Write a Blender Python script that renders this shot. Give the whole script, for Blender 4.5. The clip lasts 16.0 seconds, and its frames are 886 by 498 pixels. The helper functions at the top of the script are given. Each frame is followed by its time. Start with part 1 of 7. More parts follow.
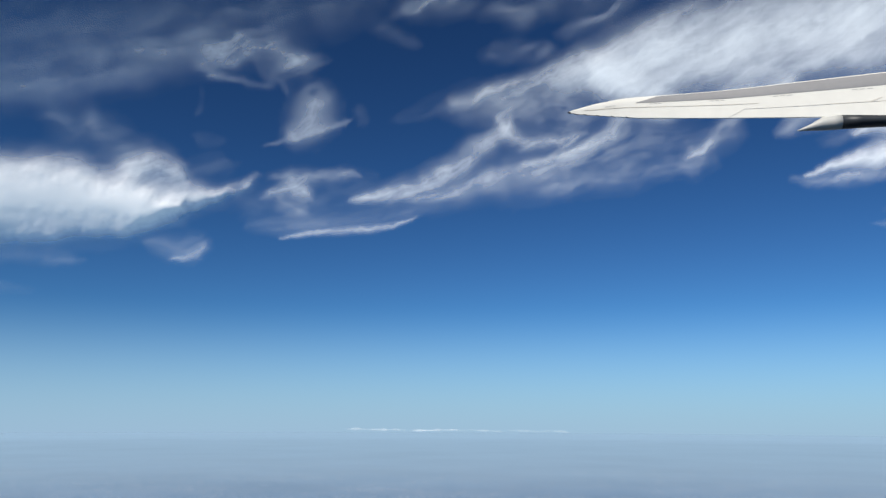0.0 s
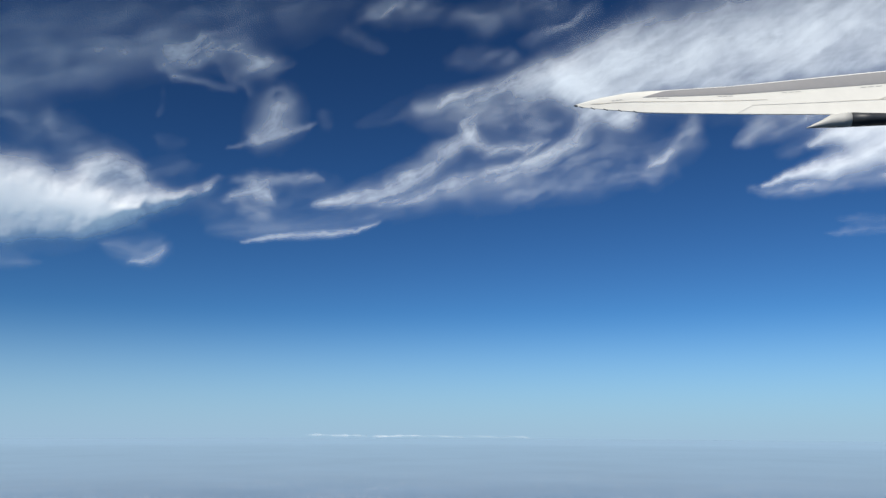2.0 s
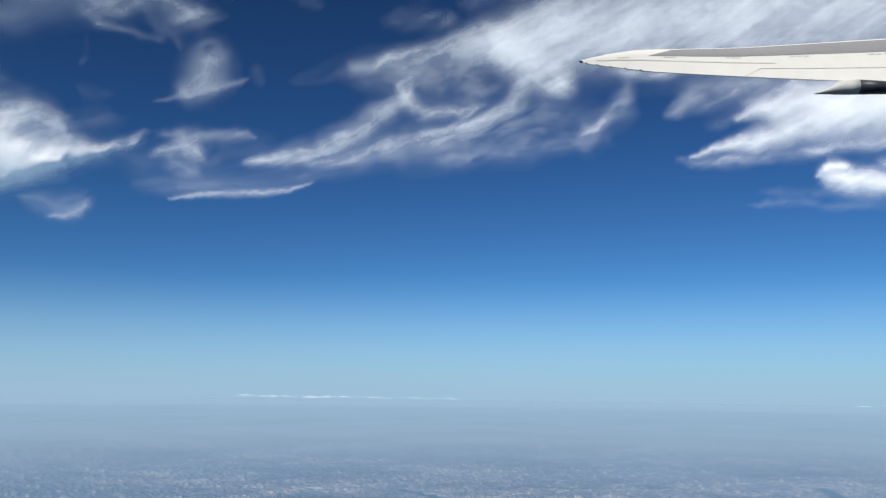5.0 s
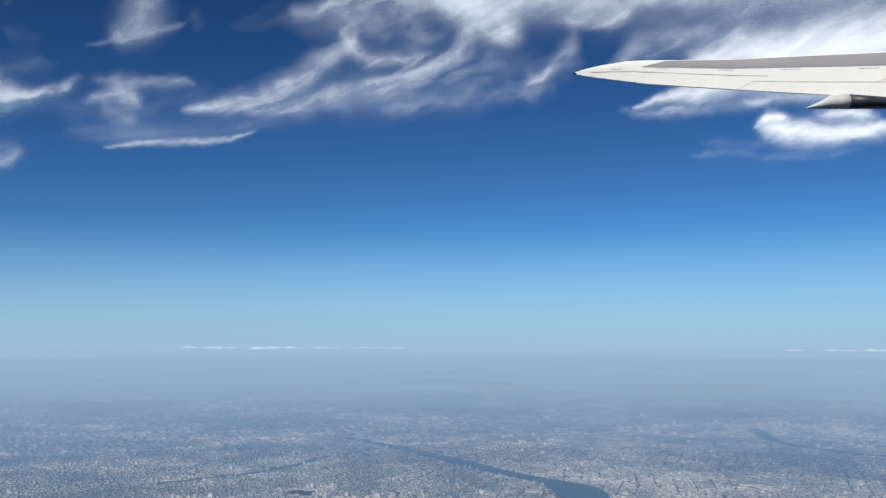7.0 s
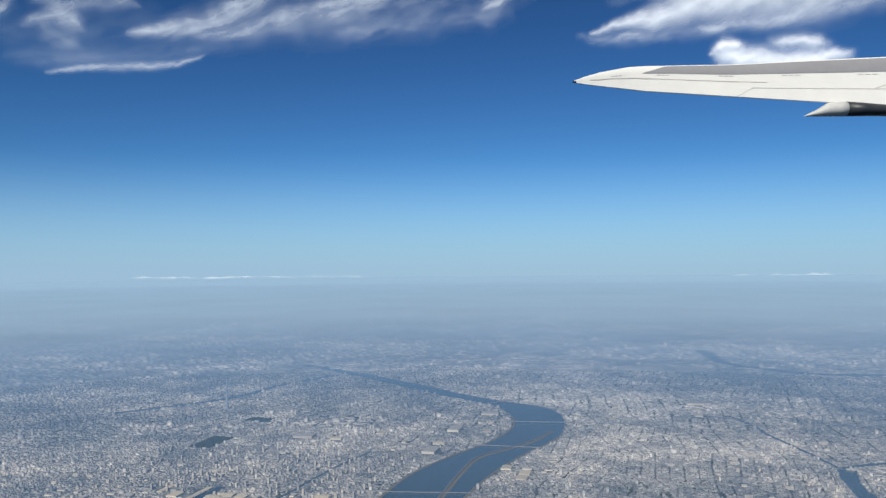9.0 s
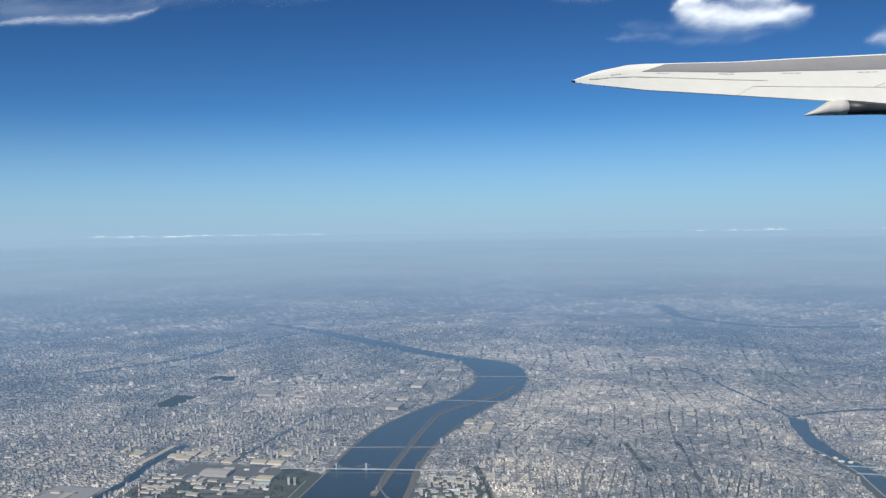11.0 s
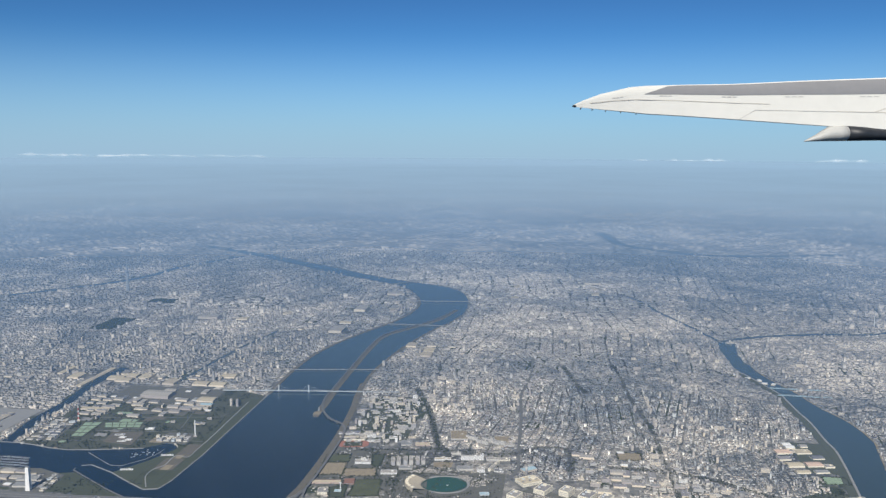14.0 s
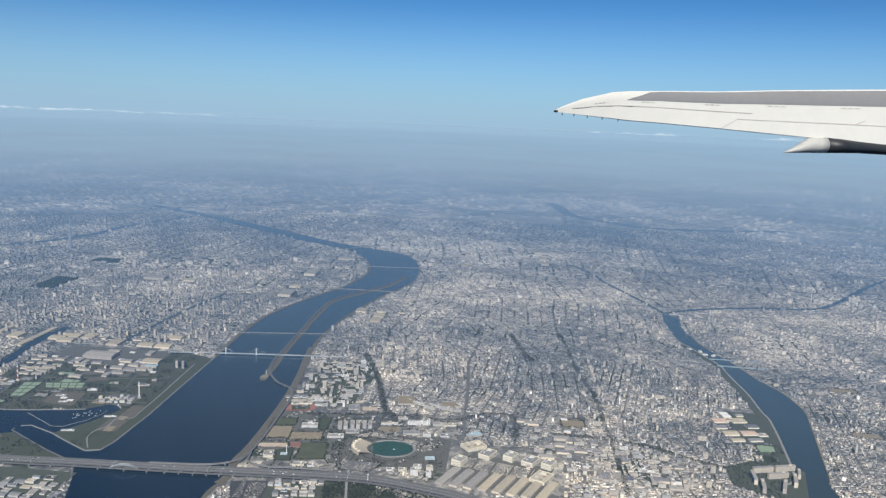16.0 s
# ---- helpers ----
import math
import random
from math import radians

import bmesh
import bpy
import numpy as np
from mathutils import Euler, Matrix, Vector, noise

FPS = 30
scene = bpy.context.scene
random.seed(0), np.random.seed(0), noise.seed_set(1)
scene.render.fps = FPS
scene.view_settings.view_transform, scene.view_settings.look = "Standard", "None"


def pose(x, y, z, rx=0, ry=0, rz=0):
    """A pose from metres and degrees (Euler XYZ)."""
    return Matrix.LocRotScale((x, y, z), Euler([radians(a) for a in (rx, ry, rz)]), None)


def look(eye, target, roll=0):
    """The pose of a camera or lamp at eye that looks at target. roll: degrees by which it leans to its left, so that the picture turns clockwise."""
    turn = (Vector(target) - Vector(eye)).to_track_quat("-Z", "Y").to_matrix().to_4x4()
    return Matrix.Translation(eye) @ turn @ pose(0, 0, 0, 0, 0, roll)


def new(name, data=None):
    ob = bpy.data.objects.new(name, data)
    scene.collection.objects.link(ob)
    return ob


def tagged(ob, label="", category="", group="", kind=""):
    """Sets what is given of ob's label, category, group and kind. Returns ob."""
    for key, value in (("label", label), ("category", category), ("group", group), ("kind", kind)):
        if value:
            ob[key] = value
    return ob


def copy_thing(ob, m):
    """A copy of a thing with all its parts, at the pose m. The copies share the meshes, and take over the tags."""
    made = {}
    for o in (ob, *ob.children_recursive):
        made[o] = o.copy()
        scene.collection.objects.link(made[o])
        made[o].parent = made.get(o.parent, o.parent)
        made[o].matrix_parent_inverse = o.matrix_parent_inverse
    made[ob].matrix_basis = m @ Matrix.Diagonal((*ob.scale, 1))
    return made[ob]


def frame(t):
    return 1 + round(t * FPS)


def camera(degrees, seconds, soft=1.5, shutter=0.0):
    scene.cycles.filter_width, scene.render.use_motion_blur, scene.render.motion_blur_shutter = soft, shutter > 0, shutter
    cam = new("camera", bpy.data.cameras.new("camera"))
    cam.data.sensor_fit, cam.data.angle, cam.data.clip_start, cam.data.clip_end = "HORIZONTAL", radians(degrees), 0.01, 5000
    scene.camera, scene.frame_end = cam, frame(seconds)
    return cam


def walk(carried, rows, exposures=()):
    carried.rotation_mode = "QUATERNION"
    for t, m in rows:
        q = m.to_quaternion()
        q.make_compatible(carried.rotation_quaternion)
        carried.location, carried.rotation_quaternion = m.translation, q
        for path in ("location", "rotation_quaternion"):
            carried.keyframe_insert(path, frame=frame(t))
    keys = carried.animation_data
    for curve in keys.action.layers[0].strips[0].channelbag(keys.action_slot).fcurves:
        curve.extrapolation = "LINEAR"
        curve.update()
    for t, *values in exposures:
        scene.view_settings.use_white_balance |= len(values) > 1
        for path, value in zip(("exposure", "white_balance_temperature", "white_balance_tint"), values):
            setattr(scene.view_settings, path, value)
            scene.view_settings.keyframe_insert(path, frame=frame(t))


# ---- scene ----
cam = camera(57.5, 16.0, 1.35)
# The whole place is a model at one twentieth of the true size (1 m here is 20 m there), the aircraft wing included.
EYE = 130.0
WING_TIP = Vector((0.3802, 0.8941, 130.2366))
PATH = [
    (0, pose(0.2174, -0.1015, 129.8473, 101.71, -0.24, -0.05)),
    (0.5, pose(0.2047, -0.0930, 129.8475, 101.82, -0.16, -0.77)),
    (1, pose(0.1931, -0.0842, 129.8476, 101.91, -0.12, -1.42)),
    (1.5, pose(0.1810, -0.0741, 129.8453, 102.05, -0.11, -2.08)),
    (2, pose(0.1686, -0.0631, 129.8419, 102.11, -0.23, -2.71)),
    (2.5, pose(0.1565, -0.0529, 129.8415, 101.22, -0.82, -3.68)),
    (3, pose(0.1444, -0.0427, 129.8417, 100.17, -1.03, -4.52)),
    (3.5, pose(0.1349, -0.0324, 129.8410, 99.70, -1.15, -5.21)),
    (4, pose(0.1246, -0.0213, 129.8396, 99.83, -0.94, -5.93)),
    (6.5, pose(0.0564, 0.0157, 129.9041, 97.28, -0.21, -10.50)),
    (7, pose(0.0464, 0.0183, 129.9312, 96.00, 0.05, -11.40)),
    (7.5, pose(0.0360, 0.0232, 129.9547, 94.93, 0.19, -12.12)),
    (8, pose(0.0247, 0.0286, 129.9807, 93.81, 0.52, -12.94)),
    (8.5, pose(0.0142, 0.0350, 130.0057, 92.53, 0.40, -13.75)),
    (9, pose(0.0046, 0.0416, 130.0323, 90.89, 0.55, -14.46)),
    (11.5, pose(-0.0272, 0.0907, 130.1035, 87.06, 0.76, -17.75)),
    (12, pose(-0.0329, 0.1005, 130.1257, 85.93, 0.60, -18.39)),
    (12.5, pose(-0.0400, 0.1118, 130.1492, 84.64, 0.53, -19.10)),
    (13, pose(-0.0441, 0.1225, 130.1705, 83.34, 0.59, -19.67)),
    (13.5, pose(-0.0478, 0.1343, 130.1848, 82.54, 0.28, -20.22)),
    (14, pose(-0.0516, 0.1468, 130.1974, 82.51, -0.36, -20.99)),
    (14.5, pose(-0.0527, 0.1582, 130.2059, 83.24, -1.75, -22.12)),
    (15, pose(-0.0540, 0.1701, 130.2161, 81.83, -1.06, -21.88)),
    (15.5, pose(-0.0540, 0.1816, 130.2241, 80.12, -1.17, -21.41)),
    (16, pose(-0.0557, 0.1944, 130.2328, 80.22, -2.37, -24.15)),
]
walk(cam, PATH, [(0, 0.0), (16, 0.0)])

# ---- light ----
SUN_ELEVATION, SUN_AZIMUTH = radians(43), radians(212)  # azimuth clockwise from +y
SUN_WAY = Vector((math.sin(SUN_AZIMUTH) * math.cos(SUN_ELEVATION), math.cos(SUN_AZIMUTH) * math.cos(SUN_ELEVATION), math.sin(SUN_ELEVATION)))
sun_data = bpy.data.lights.new("sun", "SUN")
sun_data.energy, sun_data.angle, sun_data.color = 5.5, radians(0.53), (1.0, 0.945, 0.85)
sun = new("sun", sun_data)
sun.matrix_world = look((0, 0, 400), Vector((0, 0, 400)) - SUN_WAY)

world = bpy.data.worlds.new("sky")
scene.world = world
world.use_nodes = True
wt = world.node_tree
sky = wt.nodes.new("ShaderNodeTexSky")
sky.sky_type, sky.sun_disc = "NISHITA", False
sky.sun_elevation, sky.sun_rotation = SUN_ELEVATION, SUN_AZIMUTH
sky.altitude, sky.air_density, sky.dust_density, sky.ozone_density = 2600, 1.1, 0.5, 3.0
coord = wt.nodes.new("ShaderNodeTexCoord")
raised = wt.nodes.new("ShaderNodeVectorMath")  # the eye is high up: the sky's edge lies below the level
raised.operation = "ADD"
raised.inputs[1].default_value = (0, 0, 0.03)
wt.links.new(coord.outputs["Generated"], raised.inputs[0])
wt.links.new(raised.outputs[0], sky.inputs["Vector"])
scaled = wt.nodes.new("ShaderNodeVectorMath")
scaled.operation = "MULTIPLY"
scaled.inputs[1].default_value = (0.1, 0.1, 0.1)
deep = wt.nodes.new("ShaderNodeGamma")  # a dry, clear upper air: deeper blue overhead
deep.inputs["Gamma"].default_value = 1.65
tint = wt.nodes.new("ShaderNodeVectorMath")
tint.operation = "MULTIPLY"
tint.inputs[1].default_value = (6.6, 9.95, 10.6)
wt.links.new(sky.outputs[0], scaled.inputs[0])
wt.links.new(scaled.outputs[0], deep.inputs["Color"])
wt.links.new(deep.outputs[0], tint.inputs[0])
back = wt.nodes["Background"]
back.inputs[1].default_value = 0.097
# pale air low over the horizon
apart = wt.nodes.new("ShaderNodeSeparateXYZ")
wt.links.new(coord.outputs["Generated"], apart.inputs[0])
low = wt.nodes.new("ShaderNodeMapRange")
low.interpolation_type = "SMOOTHSTEP"
for key, value in (("From Min", -0.03), ("From Max", 0.138), ("To Min", 0.94), ("To Max", 0.0)):
    low.inputs[key].default_value = value
wt.links.new(apart.outputs[2], low.inputs["Value"])
pale = wt.nodes.new("ShaderNodeMix")
pale.data_type = "RGBA"
pale.inputs[7].default_value = (3.4, 5.05, 6.95, 1)
wt.links.new(low.outputs[0], pale.inputs[0])
wt.links.new(tint.outputs[0], pale.inputs[6])
wt.links.new(pale.outputs[2], back.inputs[0])


# ---- materials ----
class Nodes:
    """Short hand for one material's node tree."""

    def __init__(self, name):
        self.mat = bpy.data.materials.new(name)
        self.mat.use_nodes = True
        self.tree = self.mat.node_tree
        self.shader = self.tree.nodes["Principled BSDF"]
        self.out = self.tree.nodes["Material Output"]

    def add(self, kind, **sockets):
        node = self.tree.nodes.new(kind)
        for key, value in sockets.items():
            self.put(node.inputs[key.replace("_", " ")], value)
        return node

    def put(self, socket, value):
        if isinstance(value, bpy.types.NodeSocket):
            self.tree.links.new(value, socket)
        else:
            socket.default_value = value

    def math(self, op, a, b=0.0, clamp=False):
        node = self.tree.nodes.new("ShaderNodeMath")
        node.operation, node.use_clamp = op, clamp
        self.put(node.inputs[0], a), self.put(node.inputs[1], b)
        return node.outputs[0]

    def mix(self, fac, a, b, blend="MIX"):
        node = self.tree.nodes.new("ShaderNodeMix")
        node.data_type, node.blend_type = "RGBA", blend
        self.put(node.inputs[0], fac), self.put(node.inputs[6], a), self.put(node.inputs[7], b)
        return node.outputs[2]

    def noise(self, where, scale, detail=4.0, rough=0.55):
        return self.add("ShaderNodeTexNoise", Vector=where, Scale=scale, Detail=detail, Roughness=rough).outputs[0]

    def ramp(self, fac, *stops):
        node = self.add("ShaderNodeValToRGB", Fac=fac)
        ends = node.color_ramp.elements
        while len(ends) < len(stops):
            ends.new(0.5)
        for end, (place, colour) in zip(ends, stops):
            end.position, end.color = place, (*colour, 1) if len(colour) == 3 else colour
        return node.outputs[0]

    def step(self, value, low, high):
        node = self.add("ShaderNodeMapRange", Value=value)
        node.interpolation_type = "SMOOTHSTEP"
        node.inputs["From Min"].default_value, node.inputs["From Max"].default_value = low, high
        return node.outputs[0]

    def position(self):
        return self.add("ShaderNodeNewGeometry").outputs["Position"]

    def object(self):
        return self.add("ShaderNodeTexCoord").outputs["Object"]

    def bump(self, height, strength, distance):
        self.put(self.shader.inputs["Normal"], self.add("ShaderNodeBump", Height=height, Strength=strength, Distance=distance).outputs[0])


def grey(v):
    return (v, v, v, 1)


def plain(name, colour, rough=0.7, metal=0.0, vary=0.25, scale=3.0, spread=0.0):
    """A surface with stains at two scales; spread: how far objects that share it differ."""
    n = Nodes(name)
    where = n.object()
    stains = n.mix(0.5, n.noise(where, scale), n.noise(where, scale * 9))
    shade = n.ramp(stains, (0.3, (1 - vary,) * 3), (0.7, (1 + vary * 0.4,) * 3))
    base = n.mix(1.0, (*colour, 1), shade, "MULTIPLY")
    if spread:
        chance = n.add("ShaderNodeObjectInfo").outputs["Random"]
        base = n.mix(1.0, base, n.ramp(chance, (0.0, (1 - spread, 1 - spread, 1 - spread * 0.8)), (0.5, (1, 0.98, 0.94)), (1.0, (1 + spread * 0.4, 1 + spread * 0.3, 1 + spread * 0.1))), "MULTIPLY")
    n.put(n.shader.inputs["Base Color"], base)
    n.put(n.shader.inputs["Roughness"], n.ramp(stains, (0.3, grey(max(rough - 0.1, 0))), (0.7, grey(min(rough + 0.1, 1)))))
    n.shader.inputs["Metallic"].default_value = metal
    return n.mat


def district_tint(n, where):
    """Quarters of paler and darker building, at three sizes."""
    tone = n.mix(0.5, n.noise(where, 0.02, 6.0, 0.6), n.noise(where, 0.0045, 4.0, 0.55))
    tone = n.mix(0.25, tone, n.noise(where, 0.16, 3.0))
    return n.ramp(tone, (0.42, (0.46, 0.52, 0.6)), (0.47, (0.84, 0.87, 0.9)), (0.515, (1.15, 1.14, 1.12)), (0.57, (1.9, 1.82, 1.68)))


def ground_material():
    n = Nodes("urban_ground")
    where = n.position()
    lots = n.add("ShaderNodeTexVoronoi", Vector=where, Scale=0.55)
    blocks = n.add("ShaderNodeTexVoronoi", Vector=where, Scale=0.06)
    town = n.ramp(lots.outputs["Color"], (0.0, (0.085, 0.087, 0.09)), (0.45, (0.155, 0.155, 0.152)), (0.8, (0.24, 0.235, 0.225)), (1.0, (0.4, 0.385, 0.36)))
    town = n.mix(1.0, town, n.ramp(blocks.outputs["Color"], (0.15, (0.6, 0.63, 0.67)), (0.5, (1.05, 1.05, 1.05)), (0.85, (1.4, 1.36, 1.3)), (0.93, (3.2, 3.1, 2.9))), "MULTIPLY")
    town = n.mix(1.0, town, district_tint(n, where), "MULTIPLY")
    green = n.step(n.noise(where, 0.03, 6.0, 0.65), 0.55, 0.62)
    leaf = n.ramp(n.noise(where, 1.2), (0.3, (0.02, 0.032, 0.02)), (0.7, (0.06, 0.075, 0.045)))
    n.put(n.shader.inputs["Base Color"], n.mix(green, town, leaf))
    n.shader.inputs["Roughness"].default_value = 0.9
    return n.mat


def water_material(name, deep, pale):
    n = Nodes(name)
    where = n.position()
    silt = n.noise(where, 0.02, 5.0)
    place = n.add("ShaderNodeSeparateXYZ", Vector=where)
    upstream = n.step(n.math("ADD", n.math("MULTIPLY", place.outputs[0], 0.9), place.outputs[1]), 310, 640)  # paler further up: haze and sky sheen put into the colour
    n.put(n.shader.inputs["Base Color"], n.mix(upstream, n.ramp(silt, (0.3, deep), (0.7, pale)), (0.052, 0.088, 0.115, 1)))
    n.shader.inputs["Roughness"].default_value = 0.16
    n.shader.inputs["IOR"].default_value = 1.33
    n.bump(n.mix(0.5, n.noise(where, 3.0, 3.0), n.noise(where, 0.4, 4.0)), 0.12, 0.05)
    return n.mat


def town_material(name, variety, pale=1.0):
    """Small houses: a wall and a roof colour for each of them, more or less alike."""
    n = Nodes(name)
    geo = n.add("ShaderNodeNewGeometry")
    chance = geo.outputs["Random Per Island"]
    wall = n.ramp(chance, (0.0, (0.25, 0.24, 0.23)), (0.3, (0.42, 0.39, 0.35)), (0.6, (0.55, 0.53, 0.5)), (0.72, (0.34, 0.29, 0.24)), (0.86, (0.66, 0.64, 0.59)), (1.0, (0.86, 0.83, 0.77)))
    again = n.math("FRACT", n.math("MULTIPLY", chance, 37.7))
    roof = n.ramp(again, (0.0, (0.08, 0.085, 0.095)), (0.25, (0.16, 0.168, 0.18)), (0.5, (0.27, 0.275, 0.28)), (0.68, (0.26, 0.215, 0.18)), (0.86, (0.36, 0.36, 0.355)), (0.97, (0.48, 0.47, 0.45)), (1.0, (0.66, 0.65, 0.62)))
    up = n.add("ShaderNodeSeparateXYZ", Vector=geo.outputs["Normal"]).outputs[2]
    # pale and a low variety paint distance haze into both base colours
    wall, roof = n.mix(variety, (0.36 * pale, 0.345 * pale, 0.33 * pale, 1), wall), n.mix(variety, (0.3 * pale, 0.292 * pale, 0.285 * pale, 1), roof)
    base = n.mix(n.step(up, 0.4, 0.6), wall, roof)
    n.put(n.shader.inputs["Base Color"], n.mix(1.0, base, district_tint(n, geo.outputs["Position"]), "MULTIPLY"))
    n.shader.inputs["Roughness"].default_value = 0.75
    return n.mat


def leaf_material():
    n = Nodes("tree_leaves")
    geo = n.add("ShaderNodeNewGeometry")
    chance = geo.outputs["Random Per Island"]
    base = n.ramp(chance, (0.0, (0.018, 0.03, 0.016)), (0.6, (0.035, 0.05, 0.025)), (1.0, (0.075, 0.085, 0.04)))
    n.put(n.shader.inputs["Base Color"], n.mix(1.0, base, n.ramp(n.noise(geo.outputs["Position"], 6.0), (0.3, (0.6, 0.6, 0.6)), (0.7, (1.2, 1.2, 1.2))), "MULTIPLY"))
    n.shader.inputs["Roughness"].default_value = 0.9
    return n.mat


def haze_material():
    """Painted haze for a flat sheet: opacity and colour follow distance from its middle."""
    n = Nodes("painted_haze")
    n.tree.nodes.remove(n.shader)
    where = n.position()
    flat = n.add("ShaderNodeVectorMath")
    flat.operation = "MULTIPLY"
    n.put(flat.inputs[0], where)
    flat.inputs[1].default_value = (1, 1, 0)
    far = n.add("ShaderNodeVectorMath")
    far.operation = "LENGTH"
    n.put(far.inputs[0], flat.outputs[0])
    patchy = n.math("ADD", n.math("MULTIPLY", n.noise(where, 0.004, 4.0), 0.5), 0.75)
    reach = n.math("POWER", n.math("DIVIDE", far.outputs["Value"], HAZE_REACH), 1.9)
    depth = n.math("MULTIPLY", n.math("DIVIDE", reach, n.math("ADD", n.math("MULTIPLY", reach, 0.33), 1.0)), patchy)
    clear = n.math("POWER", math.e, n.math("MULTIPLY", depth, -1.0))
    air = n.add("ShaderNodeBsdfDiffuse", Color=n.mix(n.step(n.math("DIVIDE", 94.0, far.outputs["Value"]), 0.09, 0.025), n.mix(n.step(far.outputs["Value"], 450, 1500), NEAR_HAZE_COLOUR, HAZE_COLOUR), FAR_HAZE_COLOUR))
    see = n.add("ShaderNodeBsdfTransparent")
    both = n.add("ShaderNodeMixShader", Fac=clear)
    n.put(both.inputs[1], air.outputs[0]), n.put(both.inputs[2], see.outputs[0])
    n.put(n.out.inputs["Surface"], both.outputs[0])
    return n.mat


# Airlight painted by distance: dark blue nearby, paler grey-blue towards the horizon.
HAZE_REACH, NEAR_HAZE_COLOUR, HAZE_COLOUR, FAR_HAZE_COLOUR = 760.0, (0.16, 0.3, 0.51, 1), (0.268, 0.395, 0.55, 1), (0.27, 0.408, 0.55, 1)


def cloud_material():
    """Ice cloud: thin where the sheet's thickness is small, closed and white where it is great."""
    n = Nodes("ice_cloud")
    n.tree.nodes.remove(n.shader)
    held = n.add("ShaderNodeAttribute")
    held.attribute_name = "thickness"
    clear = n.math("POWER", math.e, n.math("MULTIPLY", held.outputs["Fac"], -1.0))
    ice = n.add("ShaderNodeBsdfDiffuse", Color=(0.94, 0.935, 0.925, 1))
    see = n.add("ShaderNodeBsdfTransparent")
    both = n.add("ShaderNodeMixShader", Fac=clear)
    n.put(both.inputs[1], ice.outputs[0]), n.put(both.inputs[2], see.outputs[0])
    n.put(n.out.inputs["Surface"], both.outputs[0])
    return n.mat


M_CLOUD = cloud_material()
M_GROUND, M_WATER, M_TOWN, M_LEAF, M_HAZE = ground_material(), water_material("river_water", (0.002, 0.011, 0.026), (0.004, 0.016, 0.034)), town_material("house_walls_and_roofs", 1.0), leaf_material(), haze_material()
# Greyer, paler base colour: haze and reflected sky painted into the smaller waters.
M_HAZED_WATER = water_material("hazed_river_water", (0.03, 0.05, 0.06), (0.042, 0.062, 0.072))
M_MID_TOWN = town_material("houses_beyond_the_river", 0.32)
# Farther copies of the house material, paled and evened out to paint in haze.
M_SPRAWL, M_FAR_TOWN = town_material("distant_houses_hazed", 0.2, 1.1), town_material("far_houses_hazed", 0.3, 1.6)
M_WHITE = plain("white_wing_paint", (0.68, 0.67, 0.62), 0.38, vary=0.06, scale=9)
M_GREY = plain("grey_wing_skin", (0.235, 0.235, 0.24), 0.45, vary=0.08, scale=14)
M_DARK = plain("dark_paint_and_painted_shade", (0.02, 0.024, 0.03), 0.5, vary=0.15, scale=20)
M_SEAM = plain("seam_filler", (0.55, 0.52, 0.46), 0.7)
M_MARK = plain("faded_marking", (0.53, 0.52, 0.49), 0.7)
M_ROAD = plain("road_asphalt", (0.06, 0.063, 0.068), 0.85, vary=0.2, scale=1.5)
M_DECK = plain("bridge_concrete", (0.3, 0.3, 0.295), 0.8, vary=0.2, scale=0.8)
M_STEEL = plain("pale_painted_steel", (0.6, 0.65, 0.68), 0.5, vary=0.15)
M_BLUE = plain("pale_blue_steel", (0.4, 0.55, 0.62), 0.5, vary=0.15)
M_WALL = plain("rendered_wall", (0.68, 0.62, 0.53), 0.8, vary=0.15, scale=1.2, spread=0.45)
M_ROOF = plain("flat_roof", (0.37, 0.365, 0.355), 0.85, vary=0.25, scale=1.0, spread=0.35)
M_GLASS = plain("window_band", (0.34, 0.34, 0.34), 0.3, vary=0.2)
M_CREAM = plain("cream_roof", (0.52, 0.47, 0.37), 0.8, vary=0.2, scale=0.7, spread=0.2)
M_SAND = plain("bare_earth", (0.3, 0.255, 0.18), 0.95, vary=0.3, scale=0.5)
M_BANK = plain("dry_bank_grass", (0.14, 0.128, 0.105), 0.95, vary=0.35, scale=0.5)
M_GRASS = plain("mown_grass", (0.064, 0.076, 0.048), 0.95, vary=0.35, scale=0.4)
M_COURT = plain("green_court", (0.29, 0.39, 0.27), 0.9, vary=0.2, scale=0.8)
M_YARD = plain("estate_yard", (0.082, 0.096, 0.075), 0.9, vary=0.4, scale=0.6)
M_TURF = plain("stadium_turf", (0.016, 0.075, 0.062), 0.9, vary=0.25, scale=0.6)
M_WOOD_FLOOR = plain("woodland_floor", (0.078, 0.086, 0.062), 0.95, vary=0.4, scale=0.5)
M_STORE = plain("cream_rendered_wall", (0.84, 0.78, 0.63), 0.8, vary=0.15, scale=1.0)
M_HIGHWAY = plain("weathered_highway_concrete", (0.15, 0.153, 0.157), 0.85, vary=0.25, scale=0.8)
M_LANE = plain("worn_grey_roadway", (0.155, 0.158, 0.162), 0.85, vary=0.3, scale=1.2)
M_PAVE = plain("worn_paving", (0.135, 0.136, 0.124), 0.9, vary=0.35, scale=0.7)
M_FAIRING = plain("pale_grey_fairing_paint", (0.42, 0.42, 0.4), 0.5, vary=0.1, scale=20)
M_TOWER = plain("weathered_tower_steel", (0.36, 0.39, 0.43), 0.6, vary=0.15)
M_RED = plain("red_paint", (0.5, 0.08, 0.06), 0.6, vary=0.15)
M_PAINT = plain("white_paint", (0.84, 0.84, 0.82), 0.6, vary=0.1)
